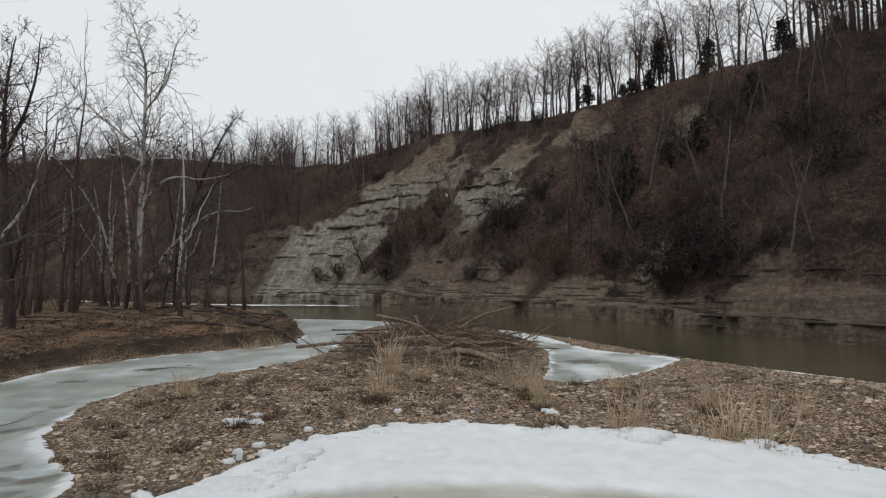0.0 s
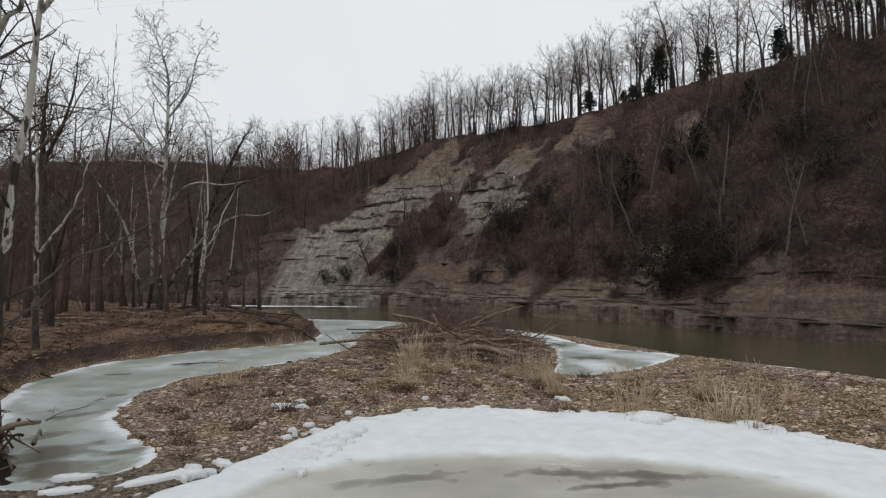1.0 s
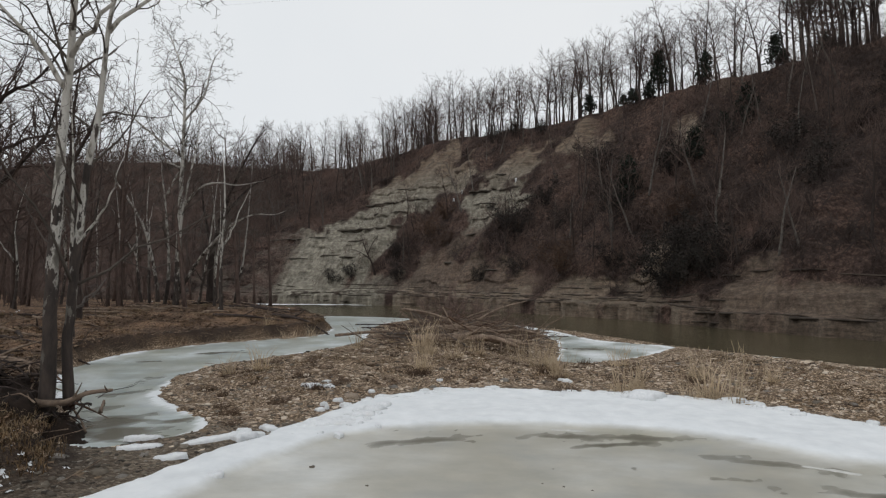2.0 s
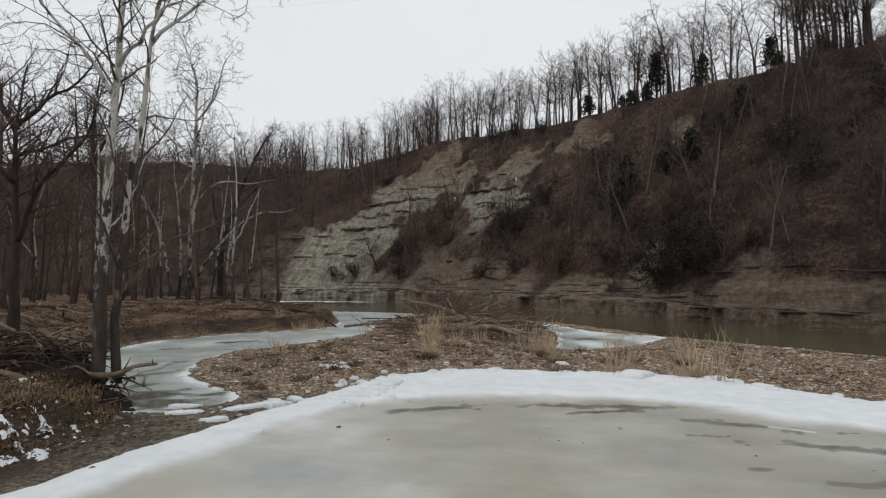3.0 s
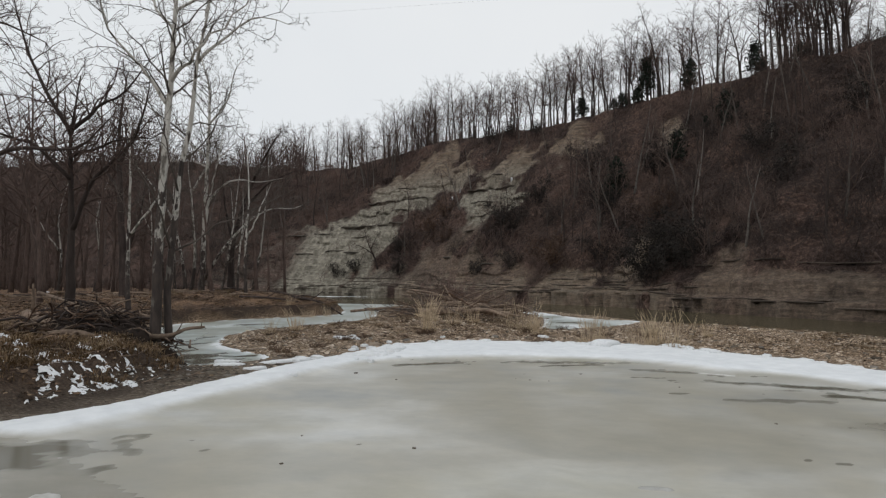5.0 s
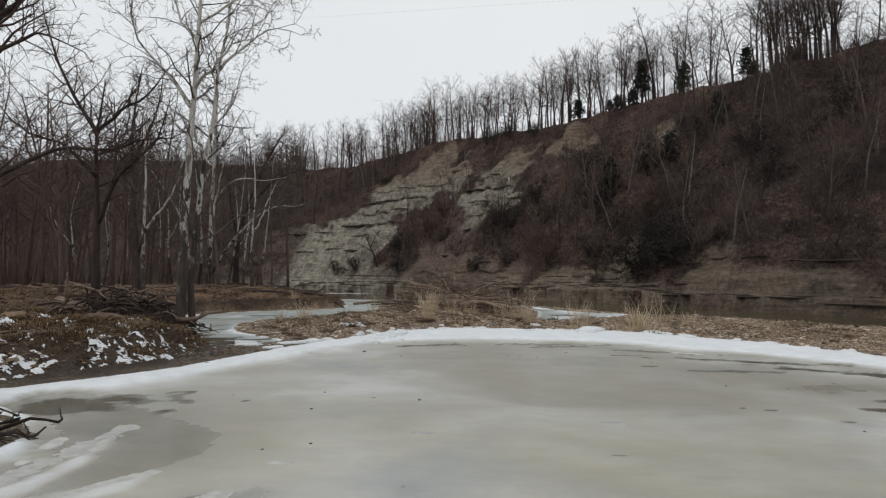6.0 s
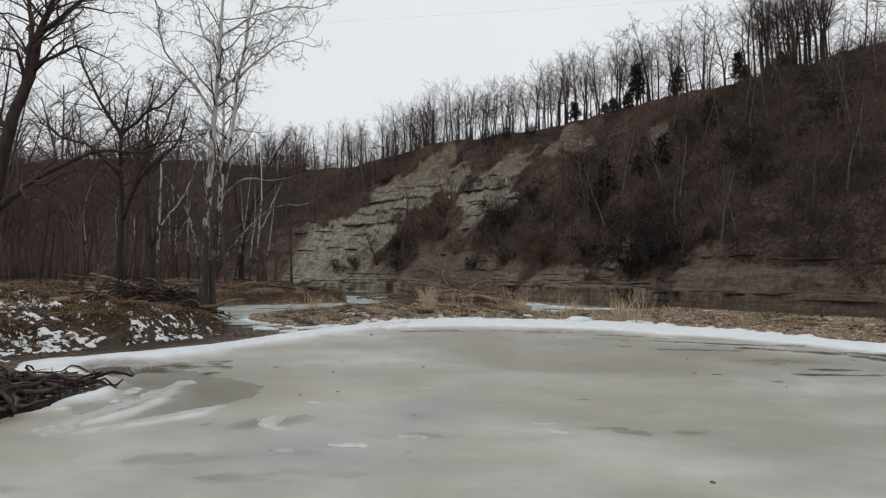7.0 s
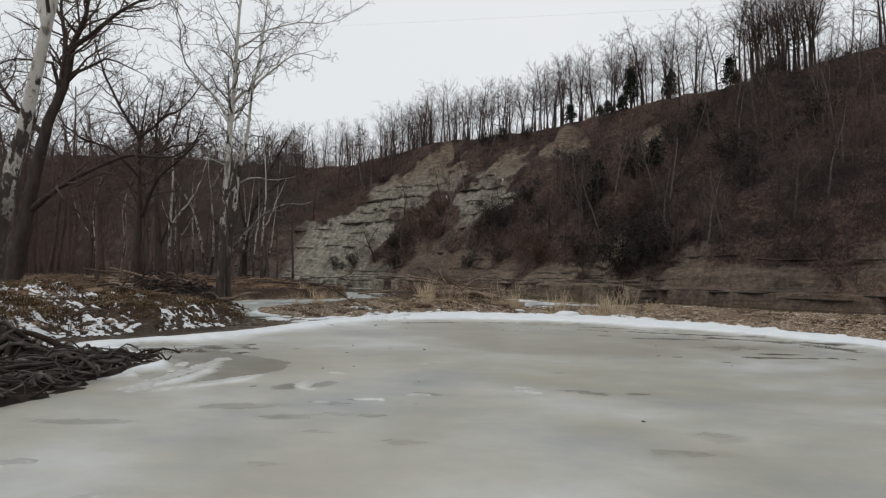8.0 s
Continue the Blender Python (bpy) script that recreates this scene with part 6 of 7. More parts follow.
# grass
def tuft_mesh(seed, stalks, height, spread, lean, mat, wide=0.006, low=0):
    """Dead grass: thin bent stalks from one root, with a mat of short blades round the foot."""
    r = np.random.default_rng(seed)
    b = Build()
    for i in range(stalks + low):
        a, f = r.uniform(0, 6.28), r.uniform(0, 1) ** 0.5 * spread
        h = height * r.uniform(0.25, 1.1) if i < stalks else height * r.uniform(0.08, 0.28)
        out = lean * (f / spread) * h * r.uniform(0.5, 1.5) if i < stalks else h * r.uniform(0.5, 1.6)
        x, y = math.cos(a) * f, math.sin(a) * f
        bend = r.normal(0, 0.09 * h, 2)
        dx, dy = math.cos(a) * out, math.sin(a) * out
        b.tube([(x, y, -0.05), (x + dx * 0.4 + bend[0], y + dy * 0.4 + bend[1], h * 0.55), (x + dx, y + dy, h * (0.98 if i < stalks else 0.7))], [wide, wide * 0.8, wide * 0.3], 3)
    return b.mesh("grass_tuft", mat)


tall = [tuft_mesh(400 + i, 36, 1.3, 0.34, 0.42, M_STRAW, 0.013, 50) for i in range(4)]
reeds = [tuft_mesh(410 + i, 24, 1.55, 0.5, 0.3, M_STRAW, 0.013, 50) for i in range(3)]
weeds = [tuft_mesh(420 + i, 60, 0.3, 0.3, 0.9, M_WEED, 0.008, 130) for i in range(4)]
for i, (x, y, sc) in enumerate(((4.5, 11.6, 1.05), (4.05, 12.0, 0.95), (4.4, 14.2, 0.8), (2.1, 12.6, 0.85), (2.5, 13.2, 0.6), (0.5, 14.2, 0.75), (0.05, 15.6, 0.9), (0.35, 14.9, 0.65), (-3.7, 14.6, 0.85), (-2.9, 16.5, 0.7), (-3.9, 16.9, 1.0), (-4.4, 18.6, 1.05), (-7.3, 20.4, 0.75), (-6.2, 22.3, 0.85), (2.6, 16.3, 0.75), (-0.6, 17.5, 0.8), (0.3, 17.4, 0.6), (3.2, 20.6, 0.55), (-2.2, 18.2, 0.6), (-8.7, 14.0, 0.8), (-9.6, 13.6, 0.6), (-12.2, 24.9, 0.7), (-11.6, 26.3, 0.8), (-13.8, 26.0, 0.6), (3.6, 11.9, 0.6), (6.2, 13.6, 0.5))):
    ob = new("grass_tuft", (tall if i % 3 else reeds)[i % (4 if i % 3 else 3)])
    ob.matrix_basis = Matrix.LocRotScale((x, y, ground_z(x, y)), Euler((0, 0, i * 1.9)), (sc * 0.85, sc * 0.85, sc * 0.85))
    tagged(ob, "upright tuft of dead straw-coloured grass on gravel", "grass", "grass tufts on the gravel bar")
for i, (x, y, sc) in enumerate(((-6.7, 8.3, 0.9), (-7.7, 9.7, 0.7), (-6.5, 10.2, 0.9), (-9.4, 13.2, 0.7), (-8.8, 13.7, 0.7), (-9.1, 11.5, 1.0), (-9.2, 16.0, 0.9), (-6.6, 13.9, 0.6), (-6.9, 12.8, 0.8), (-5.9, 11.6, 0.7), (-3.6, 14.3, 1.0), (0.4, 13.9, 0.7), (4.7, 11.7, 0.9), (4.1, 11.9, 0.9), (2.1, 12.3, 0.9), (0.1, 15.4, 0.8), (4.2, 13.8, 0.8), (-2.8, 16.3, 0.7), (-8.3, 10.9, 0.6), (-5.4, 14.8, 0.5), (-9.9, 9.2, 0.9), (-10.8, 9.3, 0.7), (1.3, 15.8, 0.5), (-1.7, 14.9, 0.5), (-4.9, 16.2, 0.6), (4.6, 11.35, 1.2), (4.35, 11.3, 1.0), (3.7, 11.6, 1.0), (2.2, 12.1, 1.1), (0.5, 12.5, 1.0), (0.1, 14.7, 1.1), (-3.75, 14.1, 1.2), (-5.6, 12.4, 0.9), (-6.1, 11.5, 0.8), (-7.2, 9.1, 0.8), (-8.0, 12.2, 0.7), (-7.5, 15.4, 0.8), (-6.0, 17.2, 0.8), (-2.0, 13.4, 0.6), (-0.9, 15.9, 0.7), (5.6, 12.8, 0.6), (2.9, 14.2, 0.7), (-4.4, 13.1, 0.6), (1.6, 17.4, 0.8))):
    ob = new("withered_weed", weeds[i % 4])
    ob.matrix_basis = Matrix.LocRotScale((x, y, ground_z(x, y)), Euler((0, 0, i * 2.3)), (sc * (0.7 + 0.17 * (i * 7 % 5)), sc * 0.8, sc * (0.45 + 0.12 * (i * 3 % 5))))
    tagged(ob, "low clump of withered dark brown weeds on gravel", "weed", "withered weeds on the gravel bar")


def tuft_arrays(seed, blades, height, spread):
    r = np.random.default_rng(seed)
    b = Build()
    for _ in range(blades):
        a, f = r.uniform(0, 6.28), r.uniform(0, spread)
        h, o = height * r.uniform(0.3, 1.0), r.uniform(0.3, 1.3) * height
        x, y = math.cos(a) * f, math.sin(a) * f
        b2 = a + r.normal(0, 0.9)
        w = 0.0055
        px, py = -math.sin(b2) * w, math.cos(b2) * w
        mx, my = x + math.cos(b2) * o * 0.45, y + math.sin(b2) * o * 0.45
        b.add([(x - px, y - py, -0.03), (x + px, y + py, -0.03), (mx + px, my + py, h), (mx - px, my - py, h), (x + math.cos(b2) * o, y + math.sin(b2) * o, h * 0.55)], [[0, 1, 2, 3]], [[3, 2, 4]])
    return b.arrays()


mats = [tuft_arrays(440 + i, 40, 0.1, 0.36) for i in range(5)]


def fields_at(pts):
    a = np.array(pts)
    return ground_fields(a[:, 0], a[:, 1])


def spread_points(n, box):
    return np.stack([rng.uniform(box[0], box[1], n), rng.uniform(box[2], box[3], n)], axis=1)


# matted straw on the wooded flat and the bank
pts = np.concatenate([spread_points(2600, (-15, -6.8, -1, 6.5)), spread_points(7500, (-26, -6.5, -3, 34))])
z, w, wet, mud, riv = fields_at(pts)
near = fbm(pts[:, 0], pts[:, 1], 2.6, 55.0, 3)
ok = (w > 0.3) & (near > np.where(pts[:, 1] < 9, -0.2, -0.02))
spots = [(int(rng.integers(0, 5)), (x, y, zz), rng.uniform(0, 6.28), rng.uniform(0.6, 1.3)) for (x, y), zz, k in zip(pts, z, ok) if k][:3300]
scatter("matted_bank_grass", mats, spots[::2], M_STRAWD, "matted dead brown grass over the river bank", "grass")
M_STRAWB = simple("tan_grass", (0.14, 0.1, 0.062), (0.36, 0.27, 0.17), 3, 0.95)
scatter("straw_bank_grass", mats, spots[1::3], M_STRAWB, "pale dead straw lying on the river bank", "grass")
# thin dry growth over the gravel bar
pts = spread_points(6000, (-13, 12, 6, 34))
z, w, wet, mud, riv = fields_at(pts)
near = fbm(pts[:, 0], pts[:, 1], 1.8, 66.0, 3)
ok = (w < 0.3) & (z > 0.18) & (riv > 0.6) & (near + 0.25 * np.exp(-((pts[:, 0] + 3.5) / 4) ** 2 - ((pts[:, 1] - 18) / 3.5) ** 2) > 0.08)
spots = [(int(rng.integers(0, 5)), (x, y, zz), rng.uniform(0, 6.28), rng.uniform(0.35, 0.8)) for (x, y), zz, k in zip(pts, z, ok) if k][:2200]
scatter("straw_bar_growth", mats, spots[::2], M_STRAWB, "pale dry straw matted over the gravel", "grass")
scatter("dry_bar_growth", mats, spots[1::2], M_STRAWD, "thin dry brown growth between the gravel", "grass")


# stones: flat shale chips
def chip_arrays(seed):
    r = np.random.default_rng(seed)
    n = 6
    a = np.sort(r.uniform(0, 6.28, n))
    rad = r.uniform(0.6, 1.1, n)
    ring = np.stack([np.cos(a) * rad, np.sin(a) * rad * r.uniform(0.5, 0.9), np.zeros(n)], axis=1)
    top = ring * 0.86 + (0, 0, r.uniform(0.28, 0.42)) + r.normal(0, 0.05, (n, 3))
    v = np.concatenate([ring, top, [(0, 0, 0.42)]])
    i = np.arange(n)
    j = (i + 1) % n
    return v, np.stack([i, j, n + j, n + i], axis=1), np.stack([n + i, n + j, np.full(n, 2 * n)], axis=1)


chips = [chip_arrays(900 + i) for i in range(8)]
pts = np.concatenate([spread_points(15000, (-13, 13, 3.5, 20)), spread_points(7000, (-13, 12, 20, 32)), spread_points(3000, (-9, 6, 3, 14))])
z, w, wet, mud, riv = fields_at(pts)
ok = (z > 0.0) & (w < 0.45) & (riv > 0)
spots = [(int(rng.integers(0, 8)), (x, y, zz - 0.004), rng.uniform(0, 6.28), (s, s * rng.uniform(0.4, 1.0))) for (x, y), zz, k, s in zip(pts, z, ok, np.exp(rng.normal(-3.12, 0.42, len(pts)))) if k]
M_GRAV1 = gravel("grey_gravel", [(0.065, 0.05, 0.038), (0.3, 0.24, 0.185), (0.49, 0.402, 0.318), (0.68, 0.59, 0.485)])
M_GRAV2 = gravel("brown_gravel", [(0.05, 0.037, 0.028), (0.27, 0.205, 0.152), (0.45, 0.355, 0.272), (0.64, 0.54, 0.43)])
damp_spots = [q for q in spots if q[1][0] < -4.6 and q[1][1] < 8.4]
spots = [q for q in spots if not (q[1][0] < -4.6 and q[1][1] < 8.4)]
scatter("gravel_light", chips, spots[::5] + spots[1::5], M_GRAV1, "loose brown and grey shale gravel of the bar", "gravel", False)
M_STONE2 = simple("brown_pebbles", (0.12, 0.082, 0.052), (0.33, 0.245, 0.168), 5, 0.88)
scatter("gravel_brown", chips, spots[2::5] + spots[3::5], M_GRAV2, "loose brown shale gravel of the bar", "gravel", False)
M_STONE3 = gravel("wet_gravel", [(0.03, 0.024, 0.019), (0.085, 0.071, 0.056), (0.145, 0.122, 0.096), (0.28, 0.25, 0.21)])
scatter("gravel_dark", chips, spots[4::5] + damp_spots, M_STONE3, "loose dark wet shale gravel of the bar", "gravel", False)
pts = spread_points(5200, (-12, 12, 6, 21))
z, w, wet, mud, riv = fields_at(pts)
ok = (z > 0.04) & (w < 0.3) & (riv > 0.2) & (fbm(pts[:, 0], pts[:, 1], 1.2, 81.0, 3) > -0.15)
scatter("shale_plates", chips, [(int(rng.integers(0, 8)), (x, y, zz - 0.008), rng.normal(0, 0.5), (float(s_), float(s_) * rng.uniform(0.25, 0.6))) for (x, y), zz, k, s_ in zip(pts, z, ok, np.exp(rng.normal(-2.5, 0.25, len(pts)))) if k], M_GRAV2, "thin flat plates of brown shale on the bar", "gravel", False)
chip_mesh = [mesh_from("stone", *c, (M_STONE, M_STONE2, M_STONE3)[i % 3], False) for i, c in enumerate(chips)]
made = 0
while made < 260:
    x, y = rng.uniform(-10.5, 10), rng.uniform(3.5, 17)
    f = fields_at([(x, y)])
    if f[0][0] < 0.03 or f[1][0] > 0.3:
        continue
    s = float(np.exp(rng.normal(-2.3, 0.3)))
    ob = new("stone", chip_mesh[made % 8])
    ob.parent = ground
    ob.matrix_basis = Matrix.LocRotScale((x, y, float(f[0][0]) - 0.012), Euler((rng.normal(0, 0.12), rng.normal(0, 0.12), rng.uniform(0, 6.28))), (s, s, s * rng.uniform(0.4, 0.9)))
    made += 1


# debris on the muddy bank: dark chips and broken twigs
pts = spread_points(5200, (-17, -6.0, -7, 8))
z, w, wet, mud, riv = fields_at(pts)
ok = (w > 0.12) & (z > 0.03)
spots = [(int(rng.integers(0, 8)), (x, y, zz - 0.01), rng.uniform(0, 6.28), (s, s * rng.uniform(0.5, 1.2))) for (x, y), zz, k, s in zip(pts, z, ok, np.exp(rng.normal(-2.9, 0.45, len(pts)))) if k]
M_CLOD = gravel("bank_clods", [(0.022, 0.015, 0.01), (0.07, 0.046, 0.03), (0.14, 0.092, 0.058), (0.3, 0.22, 0.15)])
scatter("bank_clods", chips, spots, M_CLOD, "dark clods, stones and leaf scraps on the bank", "debris", False)


def twig_arrays(seed):
    r = np.random.default_rng(seed)
    b = Build()
    for _ in range(3):
        a, ln = r.uniform(0, 6.28), r.uniform(0.2, 0.6)
        x, y = r.normal(0, 0.12, 2)
        d = np.array((math.cos(a), math.sin(a), r.uniform(0, 0.25)))
        p = np.array((x, y, 0.02))
        b.tube([p, p + d * ln * 0.5 + r.normal(0, 0.03, 3), p + d * ln], [0.011, 0.009, 0.004], 3)
    return b.arrays()


def leaf_arrays(seed):
    """A few curled dead leaves."""
    r = np.random.default_rng(seed)
    b = Build()
    for _ in range(5):
        c = np.array((r.normal(0, 0.14), r.normal(0, 0.14), r.uniform(0.0, 0.03)))
        a, w = r.uniform(0, 6.28), r.uniform(0.035, 0.075)
        d, e = np.array((math.cos(a), math.sin(a), r.normal(0, 0.25))), np.array((-math.sin(a), math.cos(a), r.normal(0, 0.3)))
        b.add([c - d * w, c - e * w * 0.6 + (0, 0, 0.02), c + d * w, c + e * w * 0.6 + (0, 0, 0.025)], None, [(0, 1, 2), (0, 2, 3)])
    return b.arrays()


leaves = [leaf_arrays(1550 + i) for i in range(8)]
M_LITTER = gravel("leaf_litter", [(0.03, 0.019, 0.014), (0.1, 0.064, 0.043), (0.19, 0.124, 0.082), (0.36, 0.26, 0.18)])
pts = np.concatenate([spread_points(7000, (-26, -6.5, -3, 38)), spread_points(1500, (-17, -6.5, -6, 8))])
z, w, wet, mud, riv = fields_at(pts)
ok = (w > 0.25) & (z > 0.1)
scatter("leaf_litter", leaves, [(int(rng.integers(0, 8)), (x, y, zz), rng.uniform(0, 6.28), rng.uniform(0.5, 0.95) * (1.0 if y < 8 else 1.5)) for (x, y), zz, k in zip(pts, z, ok) if k], M_LITTER, "curled dead brown leaves over the wooded flat", "leaves", False)
pts = spread_points(4200, (-12, 12, 6, 30))
z, w, wet, mud, riv = fields_at(pts)
ok = (w < 0.25) & (z > 0.1) & (riv > 0.3) & (fbm(pts[:, 0], pts[:, 1], 1.5, 83.0, 3) > 0.0)
scatter("bar_litter", leaves, [(int(rng.integers(0, 8)), (x, y, zz), rng.uniform(0, 6.28), rng.uniform(0.6, 1.1)) for (x, y), zz, k in zip(pts, z, ok) if k], M_LITTER, "dead leaves and scraps caught on the gravel", "leaves", False)
twigs = [twig_arrays(1500 + i) for i in range(6)]
pts = spread_points(4200, (-25, 5, -6, 34))
z, w, wet, mud, riv = fields_at(pts)
ok = (z > 0.08) & ((w > 0.4) | (rng.random(len(pts)) < 0.35))
scatter("litter_twigs", twigs, [(int(rng.integers(0, 6)), (x, y, zz), rng.uniform(0, 6.28), rng.uniform(0.6, 1.4)) for (x, y), zz, k in zip(pts, z, ok) if k], M_DRIFT, "small broken twigs strewn over the ground", "twigs")


# snow left on the bank
def snow_field(name, box, cover, thick, seed, label, keep, fine=0.085):
    xs, ys = np.arange(box[0], box[1], fine), np.arange(box[2], box[3], fine)
    X, Y = np.meshgrid(xs, ys)
    z, w, wet, mud, riv = ground_fields(X, Y)
    n = 0.7 * fbm(X * 0.6 + Y * 0.25, Y, 0.3, seed, 4) + 0.65 * fbm(X * 0.8, Y, 0.09, seed + 6, 3) + 0.4 * fbm(X, Y, 2.2, seed + 3, 2)
    m = n - cover + keep(X, Y, z)
    Z = z - 0.03 + (thick + 0.03) * smooth(m, -0.14, 0.4)
    ok = (m > -0.12).ravel()
    q = grid_quads(len(xs), len(ys))
    q = q[ok[q].all(axis=1)]
    used = np.unique(q)
    remap = np.full(X.size, -1)
    remap[used] = np.arange(len(used))
    v = np.stack([X, Y, Z], axis=-1).reshape(-1, 3)[used]
    return tagged(new(name, mesh_from(name, v, remap[q], np.zeros((0, 3), int), M_SNOW)), label, "snow", kind="stuff")


def bank_only(X, Y, z):
    d = sdist(X, Y, [(-13.6, 5.6), (-9.4, 4.4), (-7.0, 3.4), (-6.7, 2.2), (-7.4, 1.0), (-8.4, 0.6), (-9.0, -0.4), (-8.2, -1.8), (-9.4, -2.6), (-12.0, -1.6), (-14.5, 0.0), (-16.0, 3.4)])
    return np.where(z > 0.1, -0.25 * np.maximum(d, -0.4), -9)


snow_field("bank_snow", (-16, -6.5, -2.8, 7), 0.15, 0.026, 88.0, "patches of old snow melting on the muddy bank", bank_only, 0.036)
snow_field("root_snow", (-10.5, -5.5, -7, -0.8), 0.17, 0.035, 91.0, "old snow lying between the bare roots", lambda X, Y, z: np.where(z > 0.03, 0.0, -9))
snow_field("wood_snow", (-34, -18, 14, 46), 0.52, 0.05, 95.0, "small remnants of snow on the floor of the wood", lambda X, Y, z: np.where(z > 0.3, 0.0, -9))


def slab(x, y, z, size, long, turn, seed, thick=0.06, name="ice_slab"):
    """A broken plate of white ice with a chipped outline."""
    r = np.random.default_rng(seed)
    n = 18
    a = np.linspace(0, 6.283, n, endpoint=False)
    rad = size * (1 + 0.2 * r.normal(0, 1, n))
    o = np.stack([np.cos(a) * rad * long, np.sin(a) * rad, np.zeros(n)], axis=1)
    rows = [o * 1.0 + (0, 0, -thick), o * 1.0 + (0, 0, thick * 0.5), o * 0.85 + (0, 0, thick * 0.95), o * 0.45 + (0, 0, thick * 1.15)]
    rows = [w + r.normal(0, 0.006, w.shape) for w in rows]
    v = np.concatenate(rows + [np.array([(0, 0, thick * 1.2)])])
    i = np.arange(n)
    j = (i + 1) % n
    q = np.concatenate([np.stack([k * n + i, k * n + j, (k + 1) * n + j, (k + 1) * n + i], axis=1) for k in range(3)])
    t = np.stack([3 * n + i, 3 * n + j, np.full(n, 4 * n)], axis=1)
    ob = new(name, mesh_from(name, v, q, t, M_SNOW))
    ob.matrix_basis = Matrix.LocRotScale((x, y, z), Euler((r.normal(0, 0.05), r.normal(0, 0.05), turn)), None)
    return tagged(ob, "broken white ice slab lying along the shore", "ice", "broken ice along the shore")


for i, (x, y, s, long, turn, th) in enumerate(((-6.4, 7.1, 0.16, 3.8, 0.8, 0.05), (-5.1, 7.35, 0.14, 1.7, 0.3, 0.05), (-7.5, 6.4, 0.12, 2.6, 0.7, 0.04), (-7.9, 7.0, 0.14, 2.2, 0.6, 0.04), (-6.6, 6.0, 0.13, 1.8, 0.5, 0.04), (-4.6, 8.5, 0.36, 1.5, 0.5, 0.07), (-4.95, 8.15, 0.2, 1.4, 0.2, 0.06), (-4.2, 9.2, 0.26, 1.3, 0.9, 0.08), (-4.0, 9.7, 0.2, 1.2, 0.4, 0.1), (-4.35, 9.55, 0.12, 1.2, 0, 0.08), (-3.9, 10.2, 0.16, 1.2, 1.1, 0.09),
                                             (2.45, 11.75, 0.3, 1.35, 0.1, 0.17), (2.1, 11.9, 0.16, 1.5, 0.4, 0.08), (4.35, 11.55, 0.24, 1.4, -0.3, 0.1), (4.85, 11.35, 0.16, 1.3, -0.4, 0.07), (3.3, 11.9, 0.14, 1.8, -0.1, 0.05), (-6.2, 11.7, 0.2, 1.2, 0.3, 0.06), (-5.85, 11.85, 0.13, 1.6, 0.0, 0.04), (-6.0, 12.3, 0.08, 1.4, 0.6, 0.04), (-4.6, 11.75, 0.09, 1.2, 0, 0.05), (-3.0, 13.5, 0.07, 1.2, 0, 0.05), (-5.4, 5.2, 0.1, 1.3, 0.6, 0.04), (0.6, 13.6, 0.1, 1.9, -0.6, 0.05))):
    slab(x, y, max(ground_z(x, y), 0.05) + 0.01, s, long, turn, 1100 + i, th)
for i in range(26):
    x, y = -4.45 + rng.normal(0, 0.45), 9.0 + rng.normal(0, 0.7)
    slab(x, y, max(ground_z(x, y), 0.04) + 0.01, rng.uniform(0.04, 0.1), rng.uniform(1, 1.6), rng.uniform(0, 3), 1200 + i, rng.uniform(0.03, 0.07), "ice_chunk")

# the rim's outer edge is broken into small plates
edge_line = [(-5.9, 7.4), (-5.2, 8.9), (-4.3, 10.8), (-2.8, 12.1), (-0.9, 12.45), (0.8, 12.2), (2.4, 12.25), (4.4, 11.4), (6.0, 9.9), (7.3, 8.2), (9.4, 4.5)]
for i, q in enumerate(along(np.array(edge_line), np.sort(rng.uniform(0, 9.9, 54)))):
    x, y = q[0] + rng.normal(0, 0.14), q[1] + rng.normal(0.02, 0.14)
    slab(x, y, max(ground_z(x, y), 0.05) + 0.01, rng.uniform(0.05, 0.16), rng.uniform(1.1, 2.4), rng.uniform(-0.6, 0.6), 1600 + i, rng.uniform(0.03, 0.07))

# crusts of white ice pushed up on the sheet
M_CRUST = simple("ice_crust", (0.42, 0.41, 0.38), (0.64, 0.63, 0.6), 9, 0.6, None, 0.01)


def crust(line, wide, seed, label):
    p = np.array(line)
    lo, hi = p.min(axis=0) - wide * 2, p.max(axis=0) + wide * 2
    xs, ys = np.arange(lo[0], hi[0], 0.03), np.arange(lo[1], hi[1], 0.03)
    X, Y = np.meshgrid(xs, ys)
    d = np.full(X.shape, 9.0)
    for (ax, ay), (bx, by) in zip(p, p[1:]):
        ex, ey = bx - ax, by - ay
        u = np.clip(((X - ax) * ex + (Y - ay) * ey) / (ex * ex + ey * ey + 1e-9), 0, 1)
        d = np.minimum(d, np.hypot(X - ax - u * ex, (Y - ay - u * ey) * 1.4))
    n = fbm(X, Y, 0.3, seed, 3) + 0.5 * fbm(X, Y, 0.08, seed + 4, 2)
    m = wide * (1 + (1.2 if wide > 0.12 else 0.7) * n) - d
    Z = -0.014 + 0.034 * smooth(m, -0.05, wide * 0.9) + 0.006 * n * smooth(m, 0, wide)
    ok = (m > -0.05).ravel()
    q = grid_quads(len(xs), len(ys))
    q = q[ok[q].all(axis=1)]
    if not len(q):
        return
    used = np.unique(q)
    remap = np.full(X.size, -1)
    remap[used] = np.arange(len(used))
    v = np.stack([X, Y, Z], axis=-1).reshape(-1, 3)[used]
    ob = new("ice_crust", mesh_from("ice_crust", v, remap[q], np.zeros((0, 3), int), M_CRUST))
    tagged(ob, label, "ice", "white crusts on the ice")


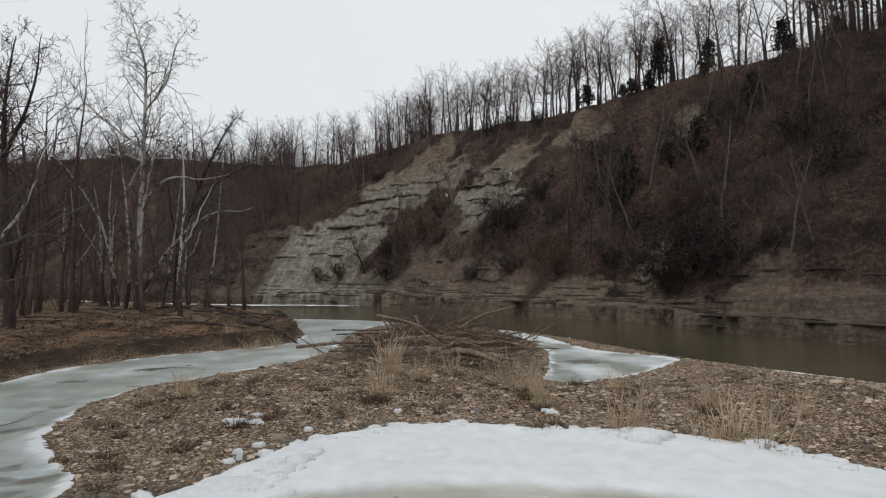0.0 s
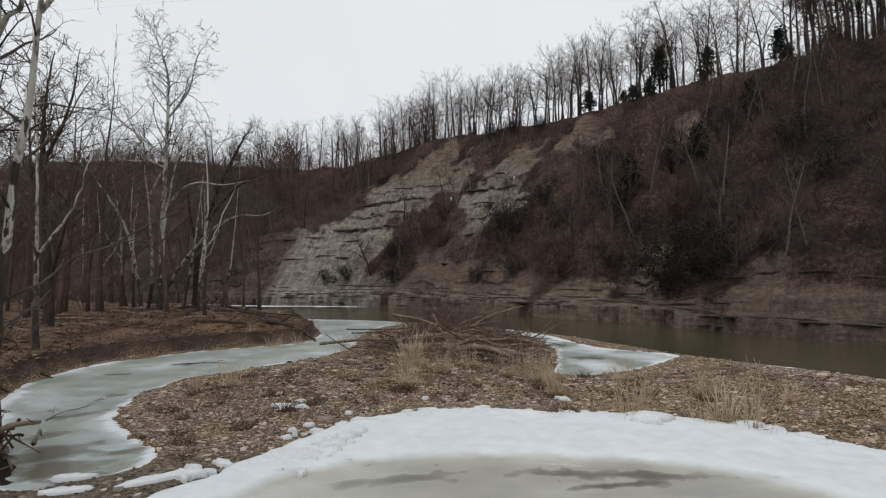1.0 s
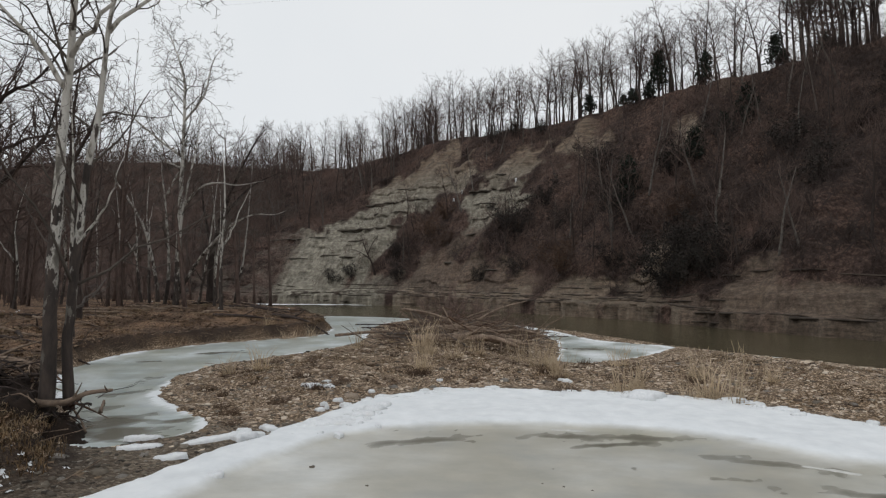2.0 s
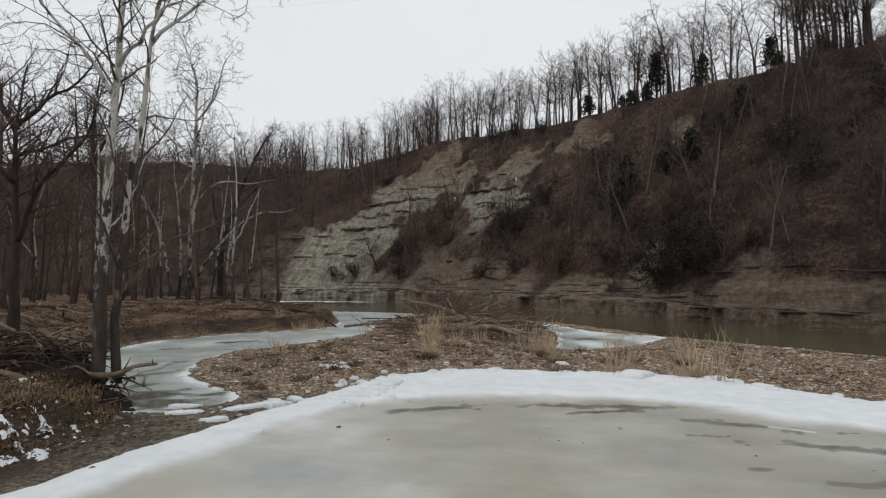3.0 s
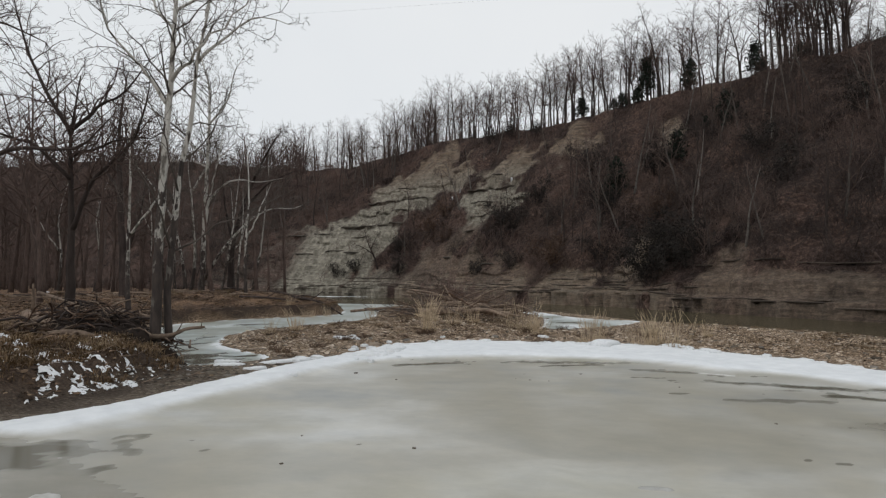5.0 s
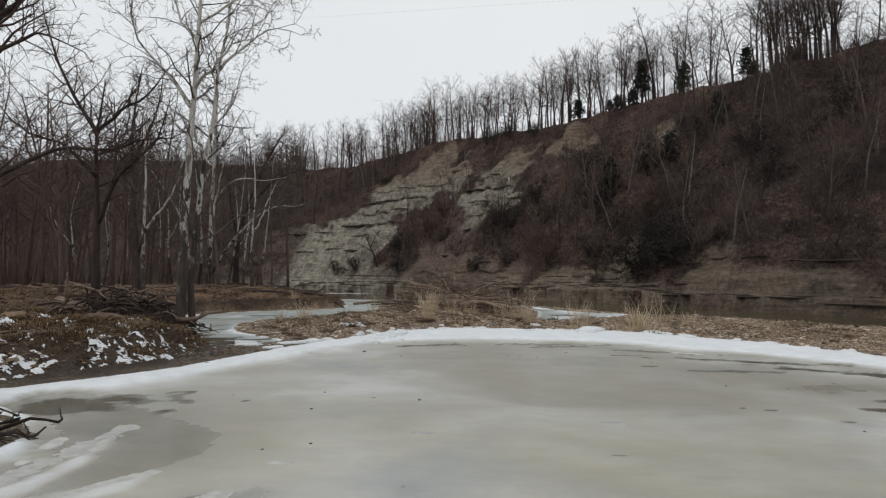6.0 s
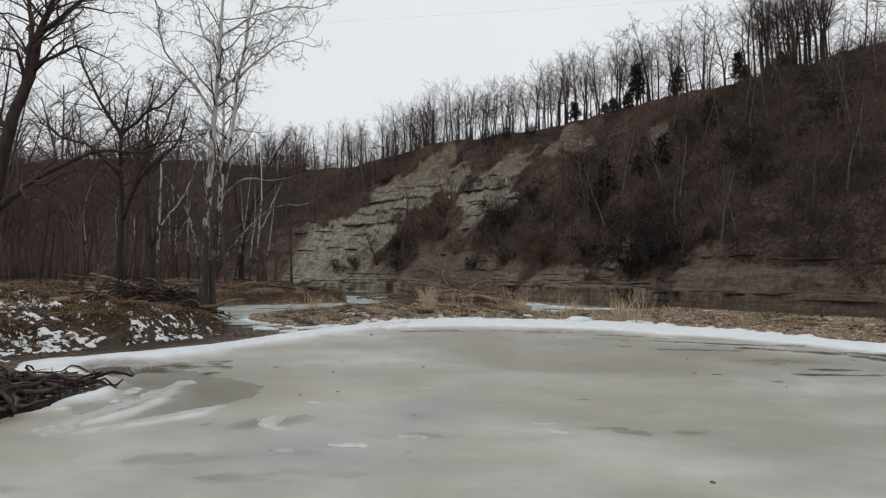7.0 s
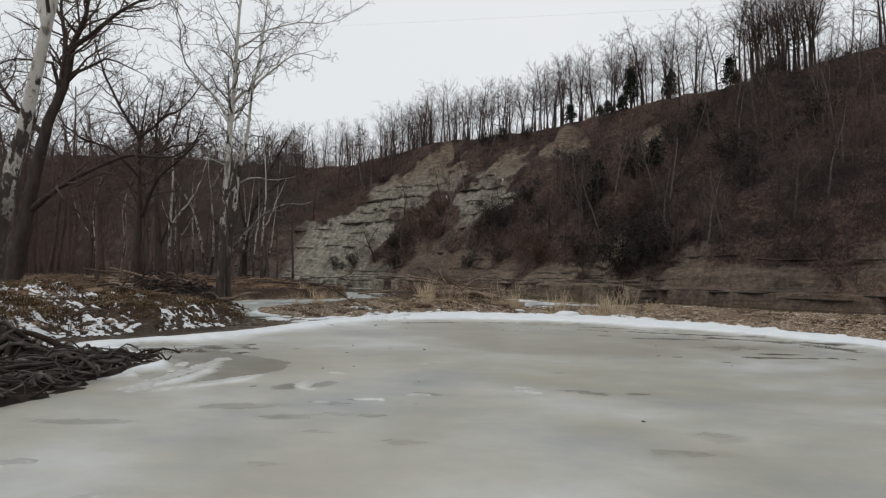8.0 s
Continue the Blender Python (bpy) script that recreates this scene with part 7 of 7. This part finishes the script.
for i, (line, wide) in enumerate((([(-4.95, -4.9), (-5.05, -3.7), (-5.05, -2.8), (-5.15, -1.9)], 0.17), ([(-4.6, -4.8), (-4.2, -4.1), (-3.8, -3.45)], 0.1), ([(-5.3, -3.4), (-5.55, -2.5)], 0.1), ([(-2.9, -3.9), (-2.8, -4.15)], 0.13), ([(-2.8, -4.25), (-2.65, -4.35)], 0.11), ([(-1.85, -4.86), (-1.6, -4.84)], 0.1), ([(-1.22, -4.47), (-1.02, -4.45)], 0.09),
                                  ([(0.14, -3.72), (0.34, -3.74)], 0.05), ([(0.18, -3.95), (0.36, -3.98)], 0.07), ([(0.3, -4.06), (0.44, -4.08)], 0.06), ([(-2.75, -3.0), (-2.6, -3.0)], 0.06), ([(-4.3, -7.8), (-3.9, -7.65)], 0.1), ([(-2.98, -8.4), (-2.85, -8.2)], 0.05), ([(-2.3, -5.1), (-2.2, -5.1)], 0.05), ([(0.9, -0.9), (1.15, -0.92)], 0.05), ([(-1.5, -1.7), (-1.3, -1.7)], 0.05), ([(0.0, 8.75), (0.5, 8.7)], 0.1), ([(3.9, 6.9), (4.5, 6.6)], 0.06))):
    crust(line, wide, 50.0 + i, "crusted white ice raised on the grey sheet")

# loose dark stones, leaves and twigs on the ice
for i, (x, y, s) in enumerate(((-4.1, 5.93, 0.07), (-1.74, 0.2, 0.035), (-3.0, 5.2, 0.04), (1.48, -5.46, 0.03), (-3.4, 0.6, 0.03), (-3.2, -0.6, 0.03), (-0.4, 5.6, 0.025), (-0.1, 5.5, 0.025), (0.3, 5.4, 0.03), (2.9, 5.0, 0.03), (-3.05, -2.6, 0.03), (-2.6, -2.3, 0.025), (4.1, -0.9, 0.03), (3.5, 2.1, 0.03))):
    ob = new("stone_on_ice", chip_mesh[(2, 5)[i % 2]])
    ob.matrix_basis = Matrix.LocRotScale((x, y, 0.0), Euler((0, 0, i)), (s, s, s))
    tagged(ob, "small dark stone lying on the ice", "stone", "stones on the ice")
for i, (pts, r0) in enumerate((([(-11.6, 10.6, 0.0), (-11.8, 11.3, 0.03), (-11.7, 12.0, 0.02), (-11.9, 12.7, 0.03)], 0.012), ([(-11.2, 33.5, 0.1), (-8.6, 33.0, 0.15), (-6.8, 32.4, 0.3)], 0.04), ([(-10.2, 31.2, 0.08), (-7.5, 31.8, 0.14), (-5.2, 31.0, 0.35)], 0.035))):
    twig = empty("fallen_branch", pts[1])
    stick(twig, "branch", pts, r0, r0 * 0.4, M_DARK, 1300 + i, 6, 0.1, 3)
    tagged(twig, "dark fallen branch lying frozen on channel ice", "branch", "fallen branches on the ice")
for i in range(64):
    x, y = rng.uniform(-27, -11.6), rng.uniform(11, 40)
    if fields_at([(x, y)])[1][0] < 0.9:
        continue
    a, ln = rng.normal(0, 0.3), rng.uniform(1.2, 4.5)
    pts = [(x + s * math.cos(a) * ln, y + s * math.sin(a) * ln, ground_z(x + s * math.cos(a) * ln, y + s * math.sin(a) * ln) + 0.07) for s in (-0.5, 0.0, 0.5)]
    log = empty("fallen_log", pts[1])
    stick(log, "log", pts, rng.uniform(0.03, 0.12), 0.025, M_DRIFT if i % 2 else M_DARK, 1400 + i, 7, 0.08, 2)
    tagged(log, "weathered fallen log on the floor of the wood", "log", "fallen logs in the wood")

# short pale pipe ends sticking out of the gully
for i, (k, v) in enumerate(((7.42, 0.56), (7.55, 0.52), (6.4, 0.6))):
    p, _ = on_hill(k, v)
    b = Build()
    b.tube([(0, 0.4, -0.5), (0, -0.1, 0.2), (0, -0.25, 0.45)], [0.13, 0.13, 0.13], 10)
    pipe = new("drain_pipe", b.mesh("drain_pipe", M_SNOW))
    pipe.location = p
    tagged(pipe, "short white drain pipe end in the shale gully", "pipe", "drain pipes in the gully")

# overhead line far above the river, from the wood to the ridge
b = Build()
line = [(-75 + 12.5 * i, 36.0, 22.9 + 0.17 * i - 0.008 * i * (10 - i)) for i in range(11)]
b.tube(along(np.array(line), np.linspace(0, 10, 41)), [0.003] * 41, 4)
cable = new("overhead_cable", b.mesh("overhead_cable", M_DARK))
tagged(cable, "thin dark overhead cable spanning the river valley", "cable")
